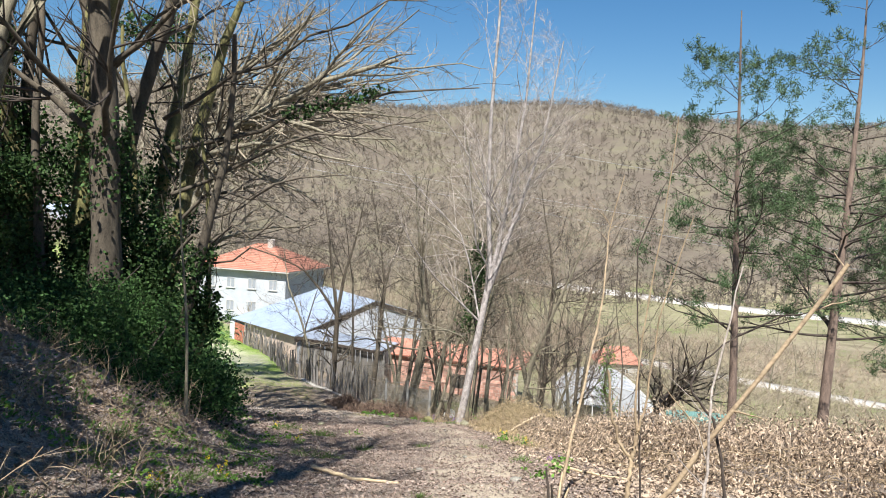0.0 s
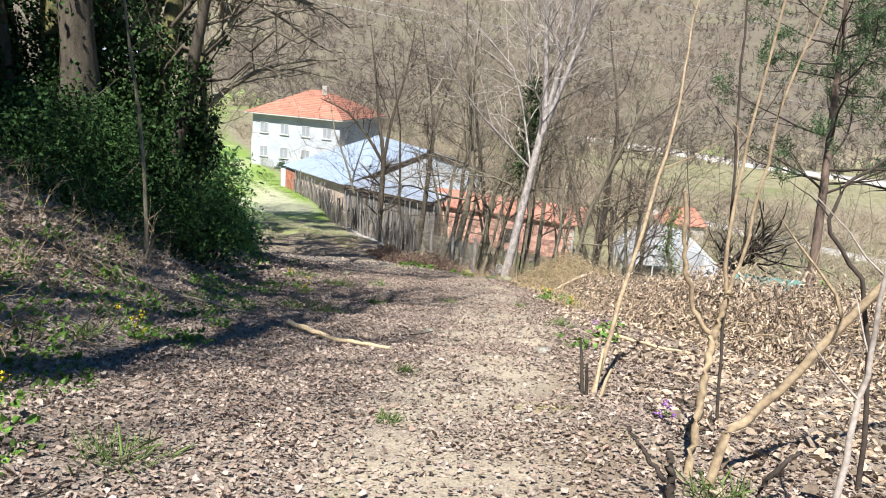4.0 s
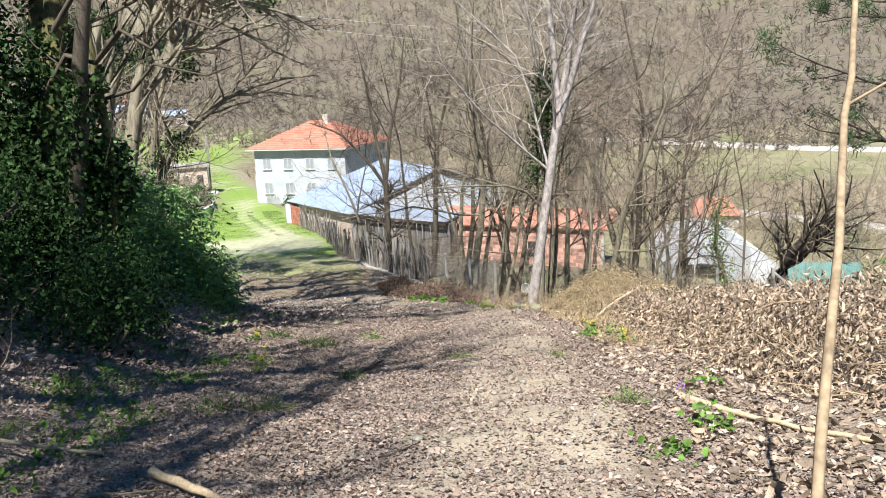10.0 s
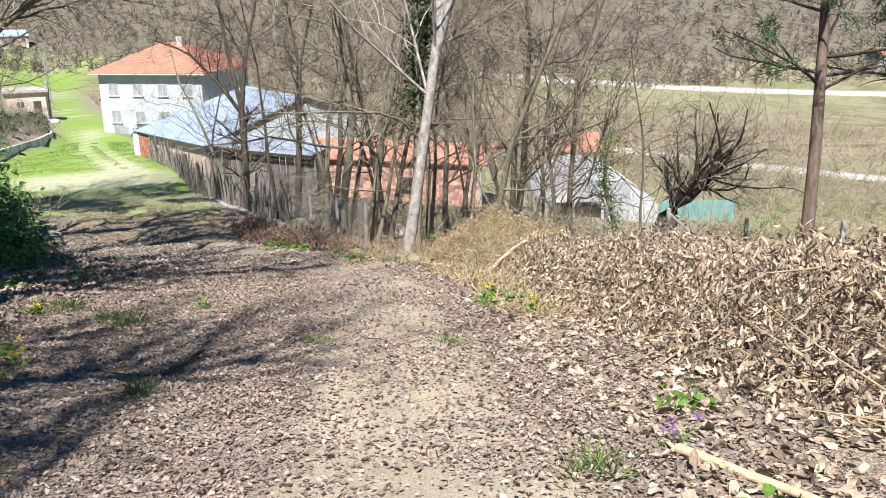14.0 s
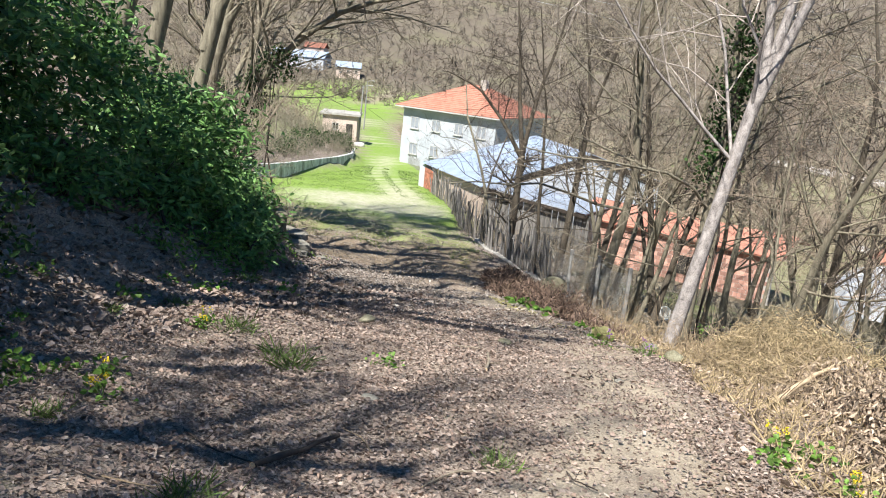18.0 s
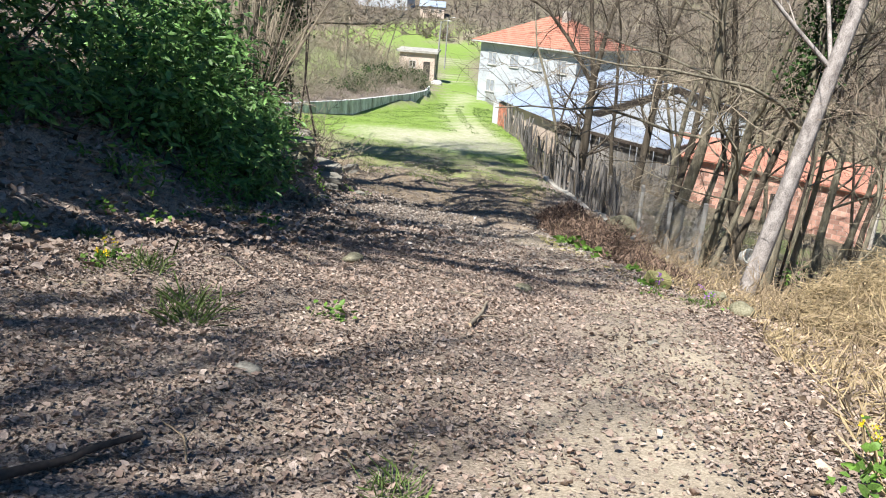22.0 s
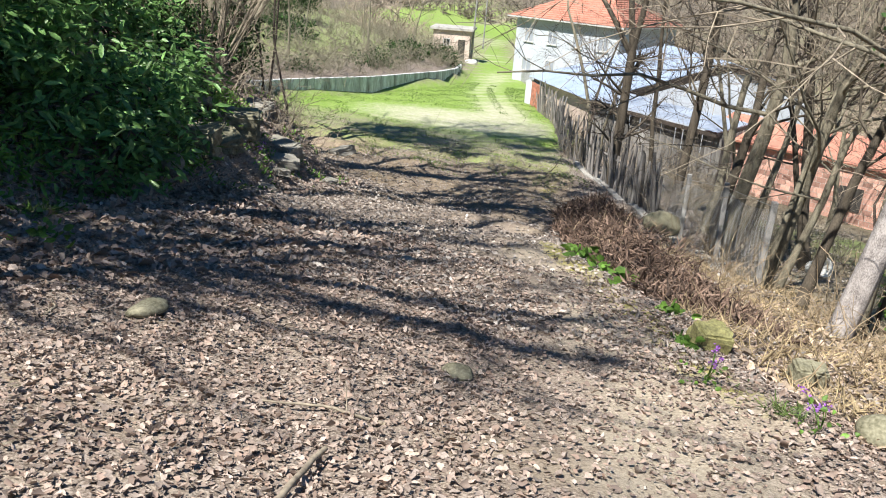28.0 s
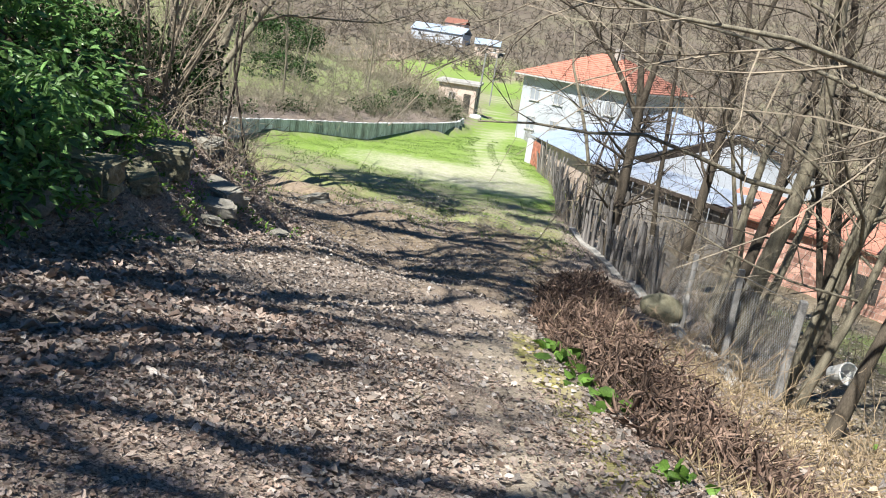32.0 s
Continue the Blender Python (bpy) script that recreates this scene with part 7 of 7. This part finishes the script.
for n, (tx, ty, kd, sz) in enumerate([(-2.8, 10.4, "yellow", 1.2), (-2.2, 7.3, "yellow", 1.2), (-3.0, 8.6, "yellow", 1.0), (1.85, 22.2, "yellow", 1.4), (2.3, 21.4, "yellow", 1.0), (-3.3, 19.3, "yellow", 1.1), (-4.6, 22.6, "yellow", 1.0),
                                      (-3.3, 22.2, "grass", 1.5), (-3.05, 21.9, "grass", 1.3), (-1.7, 18.0, "grass", 1.0), (1.1, 19.4, "grass", 0.8), (-0.4, 20.2, "grass", 0.8), (1.6, 15.2, "grass", 1.0), (0.3, 27.2, "grass", 0.7),
                                      (-6.7, 27.3, "grass", 1.1), (-2.6, 15.6, "grass", 1.4), (-2.2, 16.0, "grass", 1.2), (2.0, 7.6, "grass", 1.0), (-0.1, 8.8, "grass", 0.6), (-0.2, 10.6, "grass", 0.6), (-1.4, 7.2, "grass", 1.2),
                                      (0.5, 27.0, "purple", 1.0), (-0.25, 27.6, "purple", 1.0), (2.0, 9.2, "purple", 0.5), (2.3, 15.8, "purple", 0.6), (-9.9, 34.8, "purple", 1.0),
                                      (-1.9, 32.0, "broad", 1.0), (-2.3, 32.7, "broad", 1.0), (-2.7, 33.4, "broad", 1.1), (-3.1, 34.1, "broad", 1.0), (-0.95, 30.4, "broad", 0.8), (-0.6, 29.1, "broad", 0.7),
                                      (1.7, 13.6, "weed", 1.2), (2.2, 14.4, "weed", 1.3), (2.6, 16.6, "weed", 1.1), (1.7, 21.6, "weed", 1.2), (2.2, 22.4, "weed", 1.2), (-2.4, 23.0, "weed", 1.0), (-5.6, 26.5, "weed", 1.3), (-8.2, 30.4, "weed", 1.2)]):
    tuft(tx, ty, kd, 700 + n, sz)
for n in range(60):
    ty = rs.uniform(3, 26)
    tx = float(np.interp(ty, TOE_Y, TOE_X)) + rs.uniform(-2.5, 1.4)
    tuft(tx, ty, "weed" if n % 3 else "grass", 800 + n, rs.uniform(0.7, 1.3))


foliage_bush("bramble_bank", [(-32.5, 66, -10.6, 1.2, 3.0, 0.9), (-33.0, 76, -10.8, 1.3, 4.0, 1.0), (-35.0, 92, -11.6, 1.5, 4.0, 1.3), (-38.0, 72, -8.6, 2.0, 4.0, 1.4), (-34.0, 84, -10.6, 1.6, 3.0, 1.2), (-31.6, 60, -10.2, 1.0, 2.0, 0.8), (-44.0, 80, -6.5, 2.5, 5.0, 1.6)], 17000, 0.2, 0.12, IVY, "dark brambles trailing over the slope above the wall", 12, 45, "brambles", 0.5)
foliage_bush("garden_shrub", [(4.0, 39.0, -9.4, 1.4, 1.2, 0.9), (7.0, 47.0, -11.0, 1.5, 1.5, 1.0), (3.0, 44.0, -10.2, 1.2, 1.5, 0.8), (16.0, 47.0, -11.6, 1.6, 1.4, 0.9), (1.8, 37.2, -8.6, 0.9, 0.8, 0.6), (20.5, 52.0, -12.8, 2.0, 1.6, 1.0), (25.0, 66.0, -15.2, 2.4, 2.0, 1.2), (30.0, 84.0, -17.6, 3.0, 2.6, 1.5), (18.0, 74.0, -15.4, 2.0, 2.0, 1.1)], 9000, 0.11, 0.06, WEED, "fresh green shrubs in the garden scrub", 6, 46, "shrub", 0.4, 2.0)


# ---- the valley ----
def wires():
    ob = thing("power_lines", (60, 118, 0), "three thin power lines across the valley", "wire")
    for x0, z0, x1, z1 in ((25.6, 8.5, 39.6, 6.8), (25.1, 1.7, 41.4, -0.3), (22.2, 0.0, 35.1, -1.7)):
        t = np.linspace(-4.6, 9, 30)[:, None]
        p = np.array([x0, 118, z0]) * (1 - t) + np.array([x1, 118, z1]) * t
        p[:, 2] += 0.03 * (t[:, 0] ** 2 - t[:, 0])
        put_mesh("wire", *tubes(p[None], np.full((1, 30), 0.022), 4), WIRE, ob)


wires()


def valley_house(x, y, w, d, h, wall, roof, label, turn=0.0):
    ob = thing("valley_house", on_ground(x, y), label, "house", "houses across the valley")
    ob.rotation_euler = (0, 0, turn)
    wall_box("wall", -w / 2, w / 2, -d / 2, d / 2, -2.0, h, wall, ob)
    for s in (-1, 1):
        slab("roof", [(-w / 2 - 0.5, (d / 2 + 0.6) * s, h - 0.1), (w / 2 + 0.5, (d / 2 + 0.6) * s, h - 0.1), (w / 2 + 0.5, 0, h + d * 0.28), (-w / 2 - 0.5, 0, h + d * 0.28)], 0.15, roof, ob)
    for i in range(3):
        window(ob, -w / 3 + i * w / 3, -d / 2 - 0.004, h * 0.55, 1.3, 1.3)


for vx, vy, vw, vd, vh, vm, vr, vl, vt in [
        (190, 322, 16, 9, 5, PLASTER, TILE, "white house beside the valley road", 0.1), (216, 318, 9, 8, 4, PLASTER, ROOF_METAL, "small white house beside the valley road", 0.0),
        (-171, 350, 24, 10, 4, PLASTER, ROOF_METAL, "long pale building on the far slope", 0.1), (-146, 345, 10, 8, 4, PLASTER_PINK, ROOF_METAL, "pinkish house on the far slope", 0.4), (-172, 366, 9, 8, 5, PLASTER_PINK, TILE, "house with a red roof on the far slope", 0.2)]:
    valley_house(vx, vy, vw, vd, vh, vm, vr, vl, vt)

foliage_bush("house_shrub", [(-26.0, 99.2, -13.4, 1.1, 0.9, 1.0), (-24.4, 98.4, -13.6, 0.8, 0.8, 0.7)], 1500, 0.16, 0.1, EVERGREEN, "dark round shrub before the white house", 4, 49, "shrub", 0.3)


def house_fence():
    ob = thing("garden_fence", on_ground(-30.5, 103), "pale paling fence beside the white house", "fence")
    o = np.array(ob.location)
    for i in range(34):
        f = i / 33
        x, y = -33.4 + 6.6 * f, 108.5 - 12.0 * f
        bm = bmesh.new()
        box(bm, -0.05, 0.05, -0.015, 0.015, -0.2, 1.25 + 0.12 * math.sin(i * 2.1), bevel=0.01)
        p = part("paling", bm, POST, ob)
        p.location, p.rotation_euler = np.array(on_ground(x, y)) - o, (0, 0.04 * math.sin(i * 3.3), -1.07)


house_fence()


def white_sack():
    """A full white sack left at the end of the wall."""
    bm = bmesh.new()
    bmesh.ops.create_uvsphere(bm, u_segments=18, v_segments=10, radius=1)
    for v in bm.verts:
        p = v.co
        k = 1 + 0.12 * noise.noise(p * 2.1)
        v.co = Vector((math.copysign(abs(p.x) ** 0.7, p.x) * 0.75 * k, math.copysign(abs(p.y) ** 0.7, p.y) * 0.45 * k, math.copysign(abs(p.z) ** 0.75, p.z) * 0.36 * k))
    ob = part("sack", bm, WHITE_PLASTIC, None, smooth_shade=True)
    ob.location = on_ground(-42.6, 117.2, 0.3)
    ob.rotation_euler = (0, 0, 0.5)
    tagged(ob, "full white sack lying beside the shed", "sack")


white_sack()
